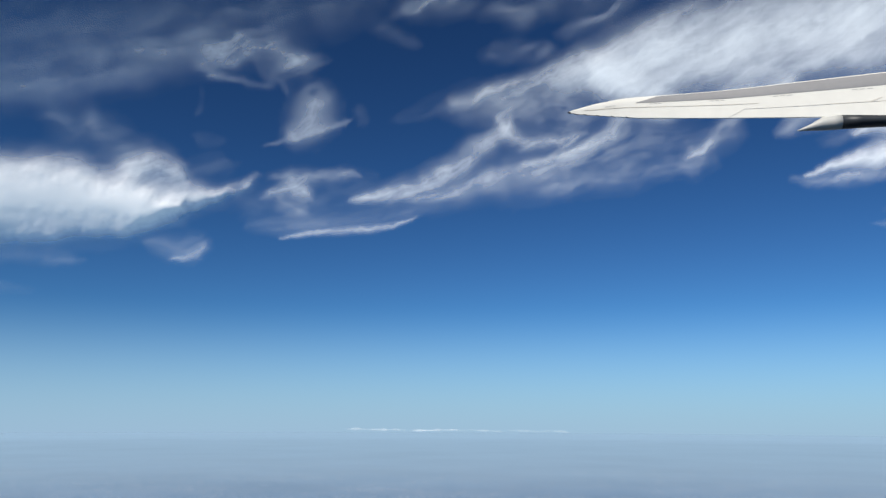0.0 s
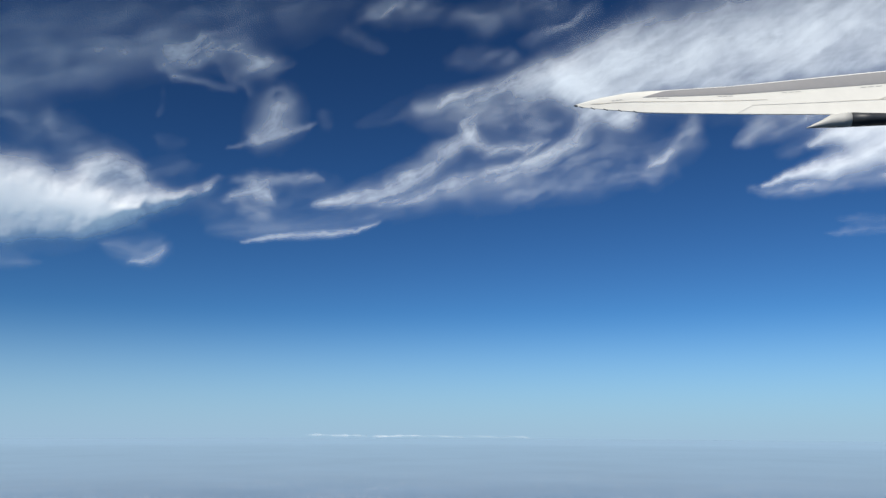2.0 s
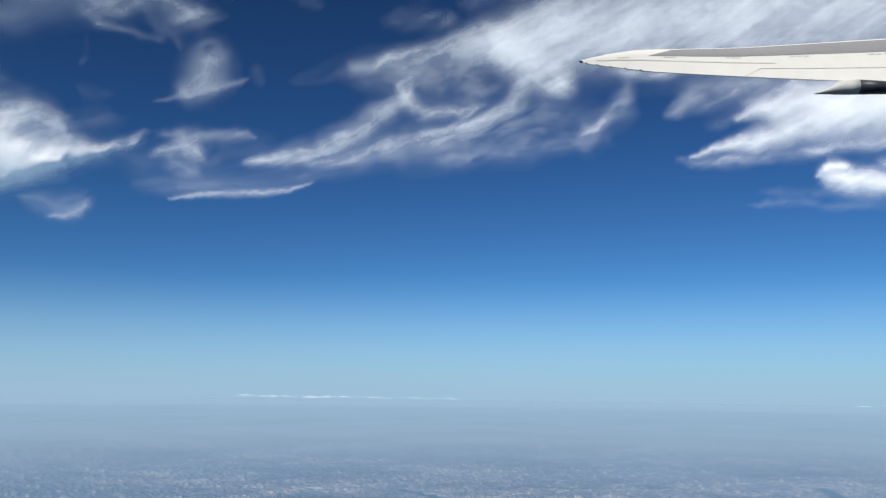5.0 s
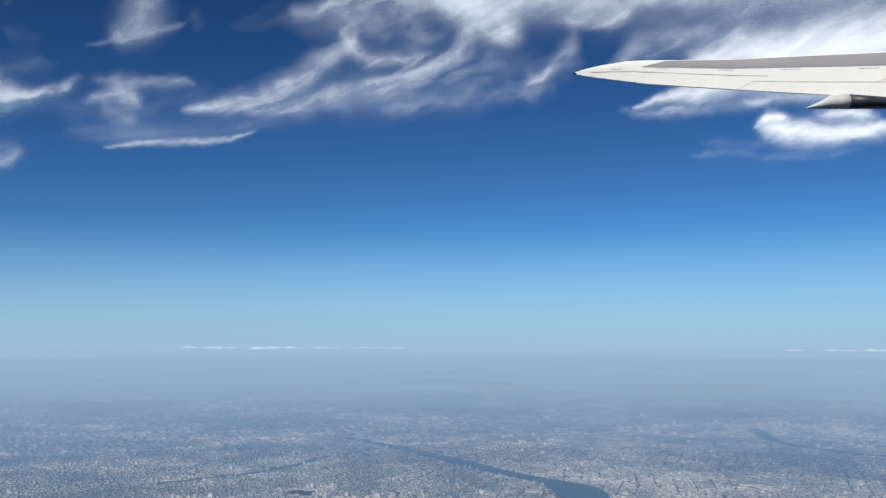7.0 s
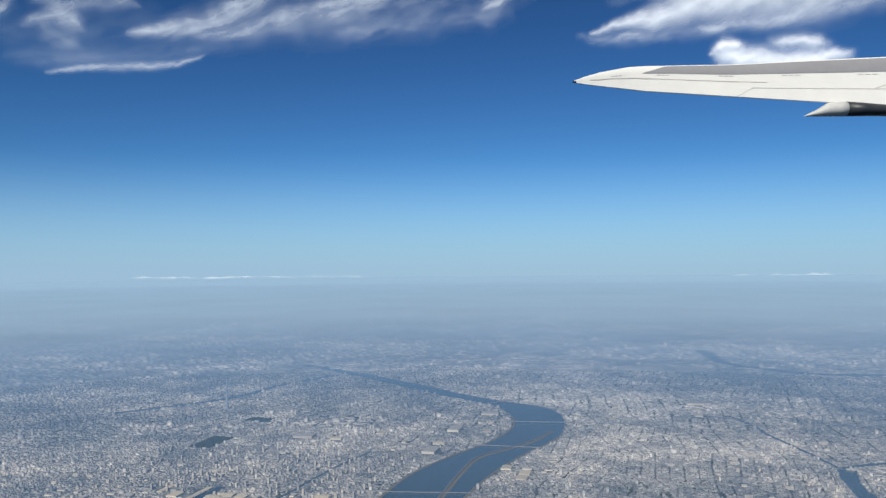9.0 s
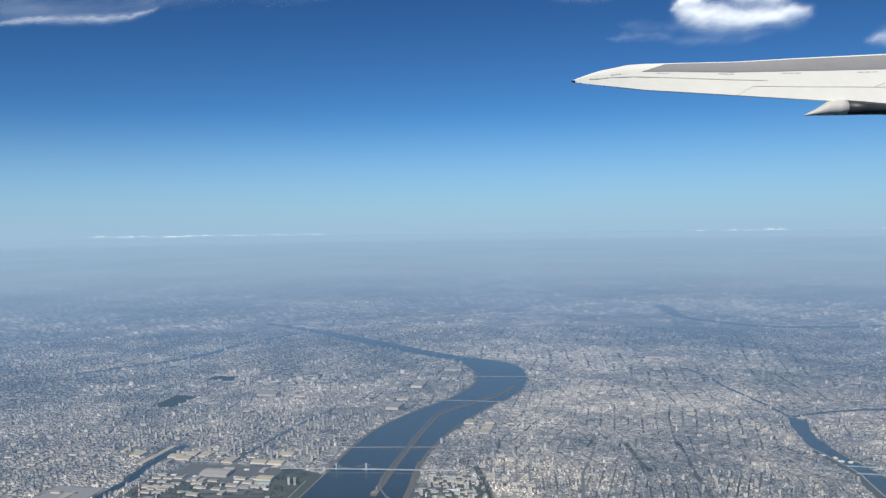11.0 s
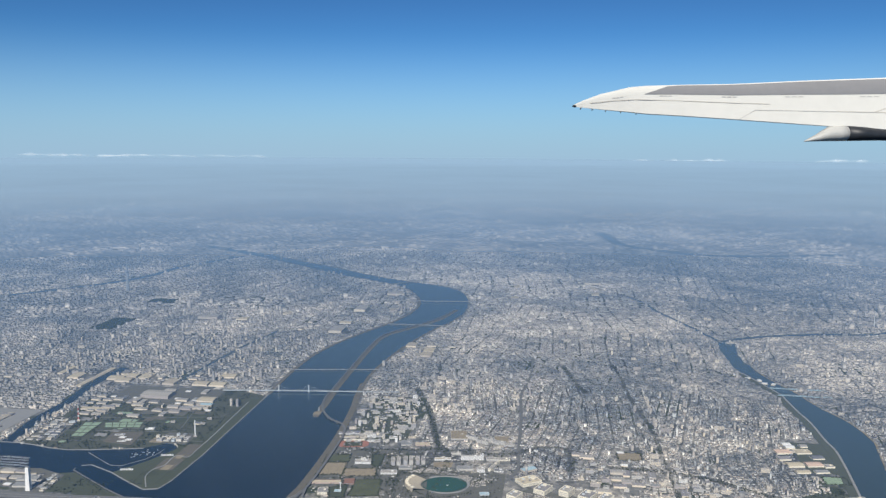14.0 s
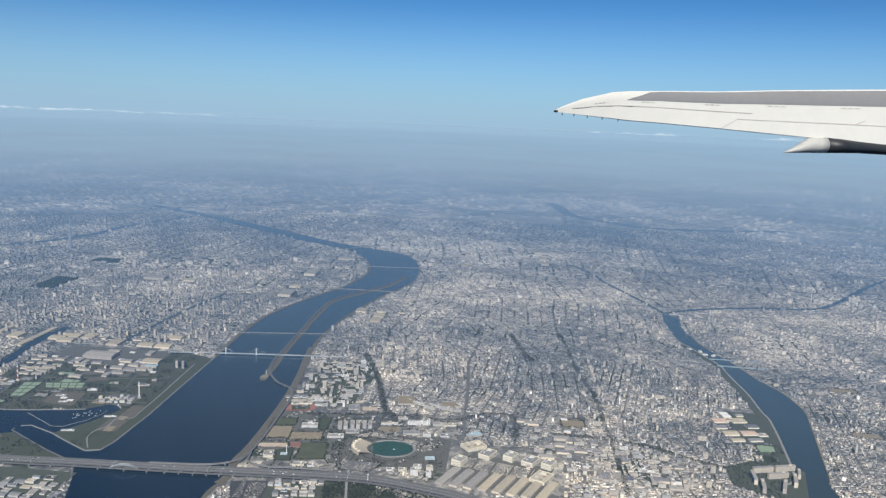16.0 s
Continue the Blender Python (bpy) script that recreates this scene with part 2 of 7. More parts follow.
M_SLATE = plain("grey_sheet_roof", (0.25, 0.265, 0.285), 0.6, vary=0.25, scale=0.8, spread=0.4)
M_PINK = plain("pinkish_render", (0.62, 0.47, 0.39), 0.8, vary=0.2, scale=0.8, spread=0.2)
M_BRICK = plain("red_brown_wall", (0.27, 0.15, 0.115), 0.8, vary=0.25, scale=0.8)
M_CONCRETE = plain("grey_concrete_wall", (0.6, 0.59, 0.56), 0.8, vary=0.2, scale=0.9, spread=0.35)
M_PITCH = plain("worn_playing_field", (0.095, 0.108, 0.06), 0.95, vary=0.5, scale=0.25)
M_TRACK = plain("red_running_track", (0.36, 0.165, 0.125), 0.85, vary=0.2)


# ---- tools ----
def mesh_of(bm, name, material, smooth=False):
    me = bpy.data.meshes.new(name)
    bm.normal_update()
    bm.to_mesh(me)
    bm.free()
    me.materials.append(material)
    if smooth:
        me.polygons.foreach_set("use_smooth", [True] * len(me.polygons))
    return me


def part(name, bm, material, parent=None, label="", smooth=False):
    ob = new(name, mesh_of(bm, name, material, smooth))
    ob.parent = parent
    return tagged(ob, label)


def thing(name, where, turn=0.0, **tags):
    ob = new(name)
    ob.matrix_basis = pose(*where, 0, 0, turn)
    return tagged(ob, **tags)


def box(bm, x, y, z, w, d, h, turn=0.0):
    """A box on its base at x, y, z."""
    c, s = math.cos(turn), math.sin(turn)
    base = [(-w / 2, -d / 2), (w / 2, -d / 2), (w / 2, d / 2), (-w / 2, d / 2)]
    vs = [bm.verts.new((x + a * c - b * s, y + a * s + b * c, z + k)) for k in (0, h) for a, b in base]
    for f in ((3, 2, 1, 0), (4, 5, 6, 7), (0, 1, 5, 4), (1, 2, 6, 5), (2, 3, 7, 6), (3, 0, 4, 7)):
        bm.faces.new([vs[i] for i in f])
    return bm


def tube(bm, rings, sides=10, cap=True):
    """A body of round cross-sections: (centre, radius) from end to end."""
    loops = []
    for i, (c, r) in enumerate(rings):
        a, b = rings[max(i - 1, 0)][0], rings[min(i + 1, len(rings) - 1)][0]
        way = (Vector(b) - Vector(a)).normalized()
        u = way.orthogonal().normalized()
        v = way.cross(u)
        loops.append([bm.verts.new(Vector(c) + r * (math.cos(k * math.tau / sides) * u + math.sin(k * math.tau / sides) * v)) for k in range(sides)])
    for p, q in zip(loops, loops[1:]):
        for k in range(sides):
            bm.faces.new((p[k], p[(k + 1) % sides], q[(k + 1) % sides], q[k]))
    if cap:
        bm.faces.new(loops[0][::-1]), bm.faces.new(loops[-1])
    return bm


def glide(points, steps=6):
    """A smooth line through points (any number of coordinates)."""
    p = [np.array(q, float) for q in points]
    p = [2 * p[0] - p[1], *p, 2 * p[-1] - p[-2]]
    out = []
    for i in range(1, len(p) - 2):
        for t in np.arange(steps) / steps:
            a, b, c, d = p[i - 1], p[i], p[i + 1], p[i + 2]
            out.append(0.5 * (2 * b + (c - a) * t + (2 * a - 5 * b + 4 * c - d) * t * t + (3 * b - a - 3 * c + d) * t ** 3))
    return [*out, p[-2]]


def sides_of(line, half):
    """The two edges of a strip that follows a line; half: its half width."""
    line = [Vector(q[:2]) for q in line]
    left, right = [], []
    for i, q in enumerate(line):
        way = (line[min(i + 1, len(line) - 1)] - line[max(i - 1, 0)]).normalized()
        w = half[i] if hasattr(half, "__len__") else half
        left.append(q + w * Vector((-way.y, way.x))), right.append(q - w * Vector((-way.y, way.x)))
    return left, right


def strip(bm, line, half, z, thick):
    """A road-like strip with sides, following a line."""
    left, right = sides_of(line, half)
    zs = z if hasattr(z, "__len__") else [z] * len(line)
    rows = [[bm.verts.new((p.x, p.y, k + d)) for p, d in ((a, -thick), (a, 0), (b, 0), (b, -thick))] for a, b, k in zip(left, right, zs)]
    for p, q in zip(rows, rows[1:]):
        for k in range(4):
            bm.faces.new((p[k], p[(k + 1) % 4], q[(k + 1) % 4], q[k]))
    bm.faces.new(rows[0]), bm.faces.new(rows[-1][::-1])
    bmesh.ops.recalc_face_normals(bm, faces=bm.faces[:])
    return bm


def flat(bm, outline, z):
    """A filled outline, facing up."""
    face = bm.faces.new([bm.verts.new((p[0], p[1], z)) for p in outline])
    face.normal_update()
    if face.normal.z < 0:
        face.normal_flip()
    bmesh.ops.triangulate(bm, faces=[face])
    return bm


def inside(xs, ys, outline):
    hit = np.zeros(len(xs), bool)
    pts = np.array([p[:2] for p in outline])
    for (x1, y1), (x2, y2) in zip(pts, np.roll(pts, -1, 0)):
        cross = ((y1 > ys) != (y2 > ys))
        if y1 != y2:
            hit ^= cross & (xs < (x2 - x1) * (ys - y1) / (y2 - y1) + x1)
    return hit


def near_line(xs, ys, line, reach):
    hit = np.zeros(len(xs), bool)
    for p, q in zip(line, line[1:]):
        p, q = np.array(p[:2], float), np.array(q[:2], float)
        way = q - p
        t = np.clip(((xs - p[0]) * way[0] + (ys - p[1]) * way[1]) / max(way @ way, 1e-9), 0, 1)
        hit |= (xs - p[0] - t * way[0]) ** 2 + (ys - p[1] - t * way[1]) ** 2 < reach * reach
    return hit


# ---- the land and the water ----
LAND_EDGE = [(-60, 150), (-13.3, 262), (-7.5, 272.1), (-5.4, 287.4), (-4.6, 301.5), (-14.0, 314.9), (-26.1, 337.4), (-33, 338.5), (-40, 346), (-52, 352.5), (-66, 352), (-100, 372)]
MARINA_SHORE = [(-100, 404), (-76.4, 391.7), (-50.6, 380.0), (-31, 364.2), (-0.2, 354.5), (3.8, 357.4), (12.1, 357.6), (13.5, 350.0), (10.0, 346.5)]
SPIT_SHORE = [(10.0, 346.5), (2.0, 340.2), (-5.0, 336.0), (-12.3, 332.0), (-7.5, 322.1), (-0.9, 310.6), (4.3, 309.4), (9.4, 315.4), (18.8, 331.4), (22.6, 337.6), (33.0, 357.5), (45.8, 381.6), (62.0, 412.0)]
WEST_BANK = [(62.0, 412.0), (70.1, 428.5), (82.8, 452.7), (100.9, 481.9), (119.3, 503.6), (143.5, 527.0), (175.1, 554.1), (202.3, 587.2), (218.2, 620.8), (227.0, 663.1), (224.1, 698.0), (206.6, 738.5), (187.0, 778.9), (168.4, 833.7), (147.7, 890.1), (124.3, 947.8), (80, 1040)]
EAST_BANK = [(10, 205), (34.0, 257.8), (44.6, 270.9), (50.0, 283.3), (57.2, 294.1), (70.9, 318.6), (83.4, 342.7), (96.6, 371.5), (106.0, 395.2), (119.8, 425.8), (140.8, 457.6), (164.0, 487.6), (194.8, 521.6), (213.1, 537.6), (233.5, 563.0), (254.7, 603.5), (266.7, 647.2), (260.0, 682.6), (238.9, 713.8), (216.8, 760.2), (194.7, 818.3), (170.2, 878.7), (142.9, 945.8), (92, 1045)]
LEVEE = [(77.0, 368.7), (87.5, 389.9), (97.1, 410.1), (112.6, 439.6), (137.2, 485.4), (155.9, 513.8), (180.9, 530.3), (208.0, 548.5), (233.5, 577)]
EDO_WEST = [(205, 150), (226.5, 193.1), (240.6, 202.3), (257.6, 223.1), (276.3, 248.3), (282.6, 260.4), (294.1, 280.0), (301.0, 294.9), (309.0, 311.0), (313.4, 319.5), (317.2, 335.0), (321.6, 353.9), (323.6, 366.0), (334.8, 387.0), (346.0, 406.0), (357.5, 423.0)]
EDO_EAST = [(225, 140), (244.8, 186.8), (254.0, 197.8), (272.3, 218.3), (293.9, 242.6), (303.0, 253.9), (312.2, 274.4), (315.2, 290.6), (319.0, 306.0), (322.7, 316.7), (325.5, 329.4), (330.0, 349.2), (335.4, 363.0), (341.7, 380.0), (351.6, 396.0), (367.0, 416.0)]
FAR_RIVER = [(640, 1020), (616.7, 961.5), (590.8, 882.6), (603.6, 824.3), (629.5, 773.5), (692.0, 742.1), (790, 720)]
CANAL = [(-62, 372), (-53.9, 387.3), (-46.8, 409.7), (-33.5, 436.1), (-25.1, 460.6), (-8, 490)]
EDO_BRANCH = [(362, 423), (386, 426), (420, 422), (452, 413), (482, 404), (524, 418.5), (588, 448), (664, 477), (750, 506)]
UPPER_CANAL = [(361, 425), (368.0, 456.8), (375.3, 493.0), (380.7, 522.8), (391, 556), (394, 591.4)]
TOWN_RIVER = [(-110, 755), (-69.1, 772.4), (-52.5, 781.1), (-21.7, 797.4), (11.9, 825.2), (39.1, 869.0), (74.5, 901.1), (113.8, 936.8)]
TOWN_CANAL = [(20, 452), (35.3, 476.6), (62.3, 517.7), (84.0, 544.4), (94.0, 559.5)]

spit_line, west_line, east_line = SPIT_SHORE, glide(WEST_BANK, 5), glide(EAST_BANK, 5)
river_outline = [*LAND_EDGE, *MARINA_SHORE[:-1], *spit_line[:-1], *west_line, *east_line[::-1], (0, 150)]
edo_outline = [*glide(EDO_WEST, 4), *glide(EDO_EAST, 4)[::-1]]
far_line, canal_line, levee_line = glide(FAR_RIVER, 4), glide(CANAL, 4), glide(LEVEE, 5)
far_edges, canal_edges = sides_of(far_line, 4.5), sides_of(canal_line, 2.6)
side_waters = [(glide(EDO_BRANCH, 4), 2.0), (glide(UPPER_CANAL, 4), 1.1), (glide(TOWN_RIVER, 4), 4.0), (glide(TOWN_CANAL, 4), 0.9)]

bm = bmesh.new()
bmesh.ops.create_circle(bm, cap_ends=True, segments=96, radius=4900)
tagged(part("ground", bm, M_GROUND), "wide flat town ground with streets and lots", "ground", kind="structure")


def water(name, outline, label, z=0.03, material=M_WATER):
    bm = bmesh.new()
    flat(bm, outline, z)
    tagged(part(name, bm, material), label, "water", kind="structure")


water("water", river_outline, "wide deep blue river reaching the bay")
water("water", edo_outline, "winding grey-blue river between dense low houses", 0.03, M_HAZED_WATER)
water("water", [*far_edges[0], *far_edges[1][::-1]], "far river lost in haze", 0.03, M_HAZED_WATER)
water("water", [*canal_edges[0], *canal_edges[1][::-1]], "narrow dark canal behind the marina", 0.06)
for (line, half), label in zip(side_waters, ("hazy side arm of the winding river", "narrow canal between far houses", "far town river lost in haze", "narrow dark canal among works halls")):
    edges = sides_of(line, half)
    water("water", [*edges[0], *edges[1][::-1]], label, 0.035, M_HAZED_WATER)
water("water", [(-3400, -3400), (3400, -3400), (4700, 140), (-4700, 140)], "open bay water below the aircraft", 0.02)

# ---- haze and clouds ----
# a flat disc that carries the painted haze
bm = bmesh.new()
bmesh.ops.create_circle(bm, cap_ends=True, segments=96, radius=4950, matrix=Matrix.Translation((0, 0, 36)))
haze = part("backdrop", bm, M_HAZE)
tagged(haze, "flat sheet of painted blue-grey haze over the town", "haze", kind="structure")

def lattice(x, y, seed):
    """A smooth random value between 0 and 1 at each place of the plane."""
    i, j = np.floor(x), np.floor(y)
    fx, fy = x - i, y - j
    fx, fy = fx * fx * fx * (fx * (fx * 6 - 15) + 10), fy * fy * fy * (fy * (fy * 6 - 15) + 10)

    def chance(p, q):
        h = np.sin(p * 127.1 + q * 311.7 + seed * 74.7) * 43758.5453
        return h - np.floor(h)

    low = chance(i, j) * (1 - fx) + chance(i + 1, j) * fx
    high = chance(i, j + 1) * (1 - fx) + chance(i + 1, j + 1) * fx
    return low * (1 - fy) + high * fy


def fractal(x, y, seed, octaves=5, rough=0.55):
    total, weight, whole = 0.0, 1.0, 0.0
    for k in range(octaves):
        total = total + weight * lattice(x * 2 ** k + 13.1 * k, y * 2 ** k - 7.7 * k, seed + 3.3 * k)
        whole += weight
        weight *= rough
    return total / whole


class CloudSheet:
    """One cloud, laid out on the sky in degrees of azimuth and elevation: strands of ice fibre whose thickness adds up, torn by a turbulent wind."""

    count = 0

    def __init__(self, label, warp, bulge, cell):
        CloudSheet.count += 1
        self.seed = CloudSheet.count
        self.label, self.warp, self.bulge, self.cell, self.strands = label, warp, bulge, cell, []

    def strand(self, thick, grain, stretch, course):
        """course: azimuth, elevation and half width; grain: 0 for a closed body, 1 for loose fibres drawn out by the stretch."""
        self.strands.append((thick, grain, stretch, np.array(glide(course, 5))))

    def thickness(self, az, el):
        w, seed = self.warp, self.seed * 17.0
        size = 0.5 / max(w, 0.06)
        az2 = az + w * 1.2 * (fractal(az * size, el * size, seed + 1, 4, 0.5) - 0.5)
        el2 = el + w * 0.9 * (fractal(az * size, el * size, seed + 2, 4, 0.5) - 0.5)
        whole, form, loose = np.zeros(len(az)), np.zeros(len(az)), np.zeros(len(az))
        for k, (thick, grain, stretch, course) in enumerate(self.strands):
            reach = course[:, 2].max() * 2.2 + 0.1
            near = (az2 > course[:, 0].min() - reach) & (az2 < course[:, 0].max() + reach) & (el2 > course[:, 1].min() - reach) & (el2 < course[:, 1].max() + reach)
            if not near.any():
                continue
            x, y = az2[near], el2[near]
            steps = np.linalg.norm(np.diff(course[:, :2], axis=0), axis=1)
            start = np.concatenate([[0], np.cumsum(steps)])
            best, run, side, half = np.full(len(x), 1e9), np.zeros(len(x)), np.zeros(len(x)), np.ones(len(x))
            for i, length in enumerate(steps):
                way = (course[i + 1, :2] - course[i, :2]) / length
                dx, dy = x - course[i, 0], y - course[i, 1]
                t = np.clip(dx * way[0] + dy * way[1], 0, length)
                off = np.hypot(dx - t * way[0], dy - t * way[1])
                wide = course[i, 2] + (course[i + 1, 2] - course[i, 2]) * t / length
                closer = off / wide < best
                best = np.where(closer, off / wide, best)
                run = np.where(closer, start[i] + t, run)
                side = np.where(closer, np.copysign(off, dx * -way[1] + dy * way[0]), side)
                half = np.where(closer, wide, half)
            share = run / start[-1]
            ends = 0.4 + 0.6 * np.clip(share / 0.15, 0, 1) * np.clip((1 - share) / 0.15, 0, 1)
            fine = 1.0 / np.clip(course[:, 2].mean(), 0.12, 0.9)
            fibre = fractal(run * fine * 0.7 / stretch, side * fine * 1.5, seed + 5 + k, 5, 0.6)
            clump = fractal(x * fine * 0.8, y * fine * 0.8, seed + 40 + k, 4, 0.55)
            hair = fractal(run * fine * 0.9 / stretch, side * fine * 5.0, seed + 70 + k, 3, 0.6)
            torn = np.clip(best + (0.35 + 1.5 * grain) * (0.6 * fibre + 0.4 * clump - 0.5), 0, None)
            body = np.exp(-1.75 * torn ** 1.55) * np.clip((2.2 - best) / 1.4, 0, 1) ** 1.3 * ends * ends * (3 - 2 * ends)
            tex = np.clip(0.5 + 2.1 * (0.4 * fibre + 0.44 * clump + 0.16 * hair - 0.5), 0, 1.3)
            whole[near] += thick * body * ((1 - grain) + grain * 2.1 * tex ** 1.6)
            loose[near] += thick * body * grain
            form[near] += thick * np.exp(-1.3 * best ** 2) * ends
        # one wind combs the loose parts of the whole sheet
        along, over = az2 * 0.92 + el2 * 0.39, el2 * 0.92 - az2 * 0.39
        comb = 0.6 * fractal(along * 0.22, over * 1.9, seed + 90, 5, 0.55) + 0.4 * fractal(az * 0.55, el * 0.55, seed + 95, 5, 0.58)
        comb = np.clip(0.5 + 2.7 * (comb - 0.5), 0, 1.4)
        share = np.clip(loose / np.maximum(whole, 1e-6), 0, 1)
        whole *= (1 - 0.75 * share) + 0.75 * share * (0.25 + 1.6 * comb ** 1.5)
        return whole, form

    def build(self):
        every = np.concatenate([c for _, _, _, c in self.strands])
        edge = every[:, 2].max() * 1.8 + self.warp
        azs = np.arange(every[:, 0].min() - edge, every[:, 0].max() + edge, self.cell)
        els = np.arange(every[:, 1].min() - edge, every[:, 1].max() + edge, self.cell)
        az, el = [g.reshape(-1) for g in np.meshgrid(azs, els)]
        thick, form = self.thickness(az, el)
        thick = np.where(thick < 0.006, 0, thick)
        reach = 4990.0 - 6.0 * self.seed - self.bulge * (1 - np.exp(-0.4 * form))
        a, e = np.radians(az), np.radians(el)
        places = np.stack([np.sin(a) * np.cos(e) * reach, np.cos(a) * np.cos(e) * reach, np.sin(e) * reach + EYE], 1)
        n, m = len(azs), len(els)
        full = thick.reshape(m, n) > 0
        full = full[:-1, :-1] | full[1:, :-1] | full[:-1, 1:] | full[1:, 1:]
        mark = np.where(full, np.arange(1, full.size + 1).reshape(full.shape), 0)
        while True:  # cells that touch take the same mark
            wide = np.pad(mark, 1)
            most = np.maximum.reduce([wide[1:-1, 1:-1], wide[:-2, 1:-1], wide[2:, 1:-1], wide[1:-1, :-2], wide[1:-1, 2:]]) * full
            most = np.where(most > 0, mark.reshape(-1)[np.maximum(most, 1) - 1], 0)
            most = np.maximum(most, mark)
            if (most == mark).all():
                break
            mark = most
        names, sizes = np.unique(mark[full], return_counts=True)
        for name in names[sizes > 60]:
            row, column = np.nonzero(mark == name)
            i = row * n + column
            kept, quads = np.unique(np.stack([i, i + n, i + n + 1, i + 1], 1), return_inverse=True)
            quads = quads.reshape(-1, 4).astype(np.int32)
            me = bpy.data.meshes.new("cloud")
            me.vertices.add(len(kept)), me.loops.add(quads.size), me.polygons.add(len(quads))
            me.vertices.foreach_set("co", places[kept].astype(np.float32).reshape(-1))
            me.loops.foreach_set("vertex_index", quads.reshape(-1))
            me.polygons.foreach_set("loop_start", np.arange(len(quads), dtype=np.int32) * 4)
            me.polygons.foreach_set("use_smooth", np.ones(len(quads), bool))
            me.attributes.new("thickness", "FLOAT", "POINT").data.foreach_set("value", thick[kept].astype(np.float32))
            me.update(calc_edges=True)
            me.materials.append(M_CLOUD)
            tagged(new("cloud", me), self.label, "cloud", "clouds")


sheet = CloudSheet("dense white cloud bank with a drawn-out tail", warp=0.55, bulge=70, cell=0.1)
sheet.strand(3.85, 0.12, 2, [(-35.81, 10.75, 2.40), (-32.53, 12.05, 2.32), (-29.56, 13.03, 2.08), (-26.33, 13.50, 2.00), (-22.88, 13.51, 1.52), (-20.36, 13.52, 0.96), (-18.54, 13.91, 0.48)])
sheet.strand(0.608, 0.7, 2.2, [(-21.10, 13.68, 0.85), (-18.93, 14.18, 0.70), (-17.45, 14.49, 0.60), (-15.95, 14.96, 0.50), (-14.82, 15.46, 0.45), (-13.83, 16.04, 0.45), (-13.21, 16.31, 0.22)])
sheet.strand(1.04, 0.3, 2, [(-31.51, 13.74, 1.44), (-27.77, 14.55, 1.36), (-25.45, 14.92, 1.29), (-23.30, 14.25, 1.20), (-21.16, 14.46, 1.44), (-18.60, 14.70, 1.12), (-15.94, 14.80, 0.75)])
sheet.strand(0.513, 0.4, 3, [(-32.91, 10.28, 0.85), (-29.34, 11.04, 0.85), (-25.49, 11.70, 0.75), (-21.70, 12.20, 0.65), (-18.48, 12.99, 0.55)])
sheet.strand(0.845, 0.5, 1.3, [(-22.95, 14.28, 1.20), (-21.80, 15.52, 1.36), (-20.77, 16.38, 1.29), (-19.47, 16.33, 0.94), (-18.28, 15.49, 0.75)])
sheet.strand(0.205, 0.75, 1.5, [(-31.02, 14.86, 1.44), (-27.87, 15.50, 1.29), (-24.83, 15.73, 1.29), (-22.05, 16.43, 1.20), (-19.51, 16.89, 0.94)])
sheet.build()
sheet = CloudSheet("torn pale wisps above the cloud bank", warp=1.0, bulge=10, cell=0.1)
sheet.strand(0.14, 0.8, 1.6, [(-27.75, 20.15, 0.85), (-27.04, 18.85, 1.20), (-25.79, 18.43, 1.36), (-24.37, 18.27, 1.36), (-22.90, 17.88, 1.29), (-21.38, 17.07, 1.03)])
sheet.strand(0.172, 0.8, 2.0, [(-25.23, 19.85, 0.55), (-24.57, 18.50, 0.75), (-23.43, 17.74, 0.85), (-22.24, 17.82, 0.65)])
sheet.strand(0.0821, 0.9, 2.0, [(-26.46, 21.62, 0.55), (-26.04, 20.26, 0.85), (-26.22, 18.62, 0.75)])
sheet.strand(0.0576, 0.9, 2.0, [(-18.32, 16.06, 1.03), (-16.82, 16.58, 1.03), (-15.30, 17.09, 0.75)])
sheet.build()
sheet = CloudSheet("broad grey-white veil of high cloud", warp=0.9, bulge=10, cell=0.12)
sheet.strand(0.254, 0.6, 4, [(-36.87, 18.96, 1.92), (-32.91, 20.36, 2.21), (-28.86, 21.60, 2.21), (-24.47, 23.10, 2.21), (-19.32, 24.35, 2.02), (-15.01, 25.06, 1.44)])
sheet.strand(0.123, 0.6, 5, [(-33.39, 19.24, 0.65), (-28.40, 20.50, 0.85), (-24.34, 21.69, 0.85), (-20.01, 23.27, 0.65)])
sheet.strand(0.107, 0.6, 3, [(-35.34, 22.61, 2.88), (-30.79, 23.88, 2.98), (-25.77, 25.19, 2.98), (-19.13, 26.72, 2.69), (-11.43, 27.61, 2.21), (-4.62, 28.76, 1.92)])
sheet.strand(0.369, 0.7, 1.4, [(-18.09, 23.52, 0.85), (-16.39, 24.61, 1.29), (-14.20, 25.14, 1.44), (-12.13, 24.89, 1.36), (-10.44, 24.35, 0.85), (-8.98, 24.68, 0.34)])
sheet.strand(0.205, 0.7, 3, [(-18.47, 23.40, 0.34), (-16.86, 22.85, 0.45), (-15.26, 22.73, 0.34), (-14.12, 22.46, 0.34), (-13.39, 22.45, 0.34), (-12.85, 23.10, 0.50), (-12.07, 23.85, 0.75), (-10.85, 24.24, 0.65)])
sheet.strand(0.102, 0.7, 2, [(-13.25, 22.99, 0.45), (-13.64, 24.01, 0.45), (-14.76, 24.42, 0.50), (-16.14, 23.90, 0.45)])
sheet.strand(0.102, 0.7, 2, [(-12.17, 23.46, 0.55), (-11.89, 22.73, 0.50), (-11.77, 22.05, 0.22)])
sheet.build()
sheet = CloudSheet("small fan-shaped white cloud tuft", warp=0.45, bulge=12, cell=0.08)
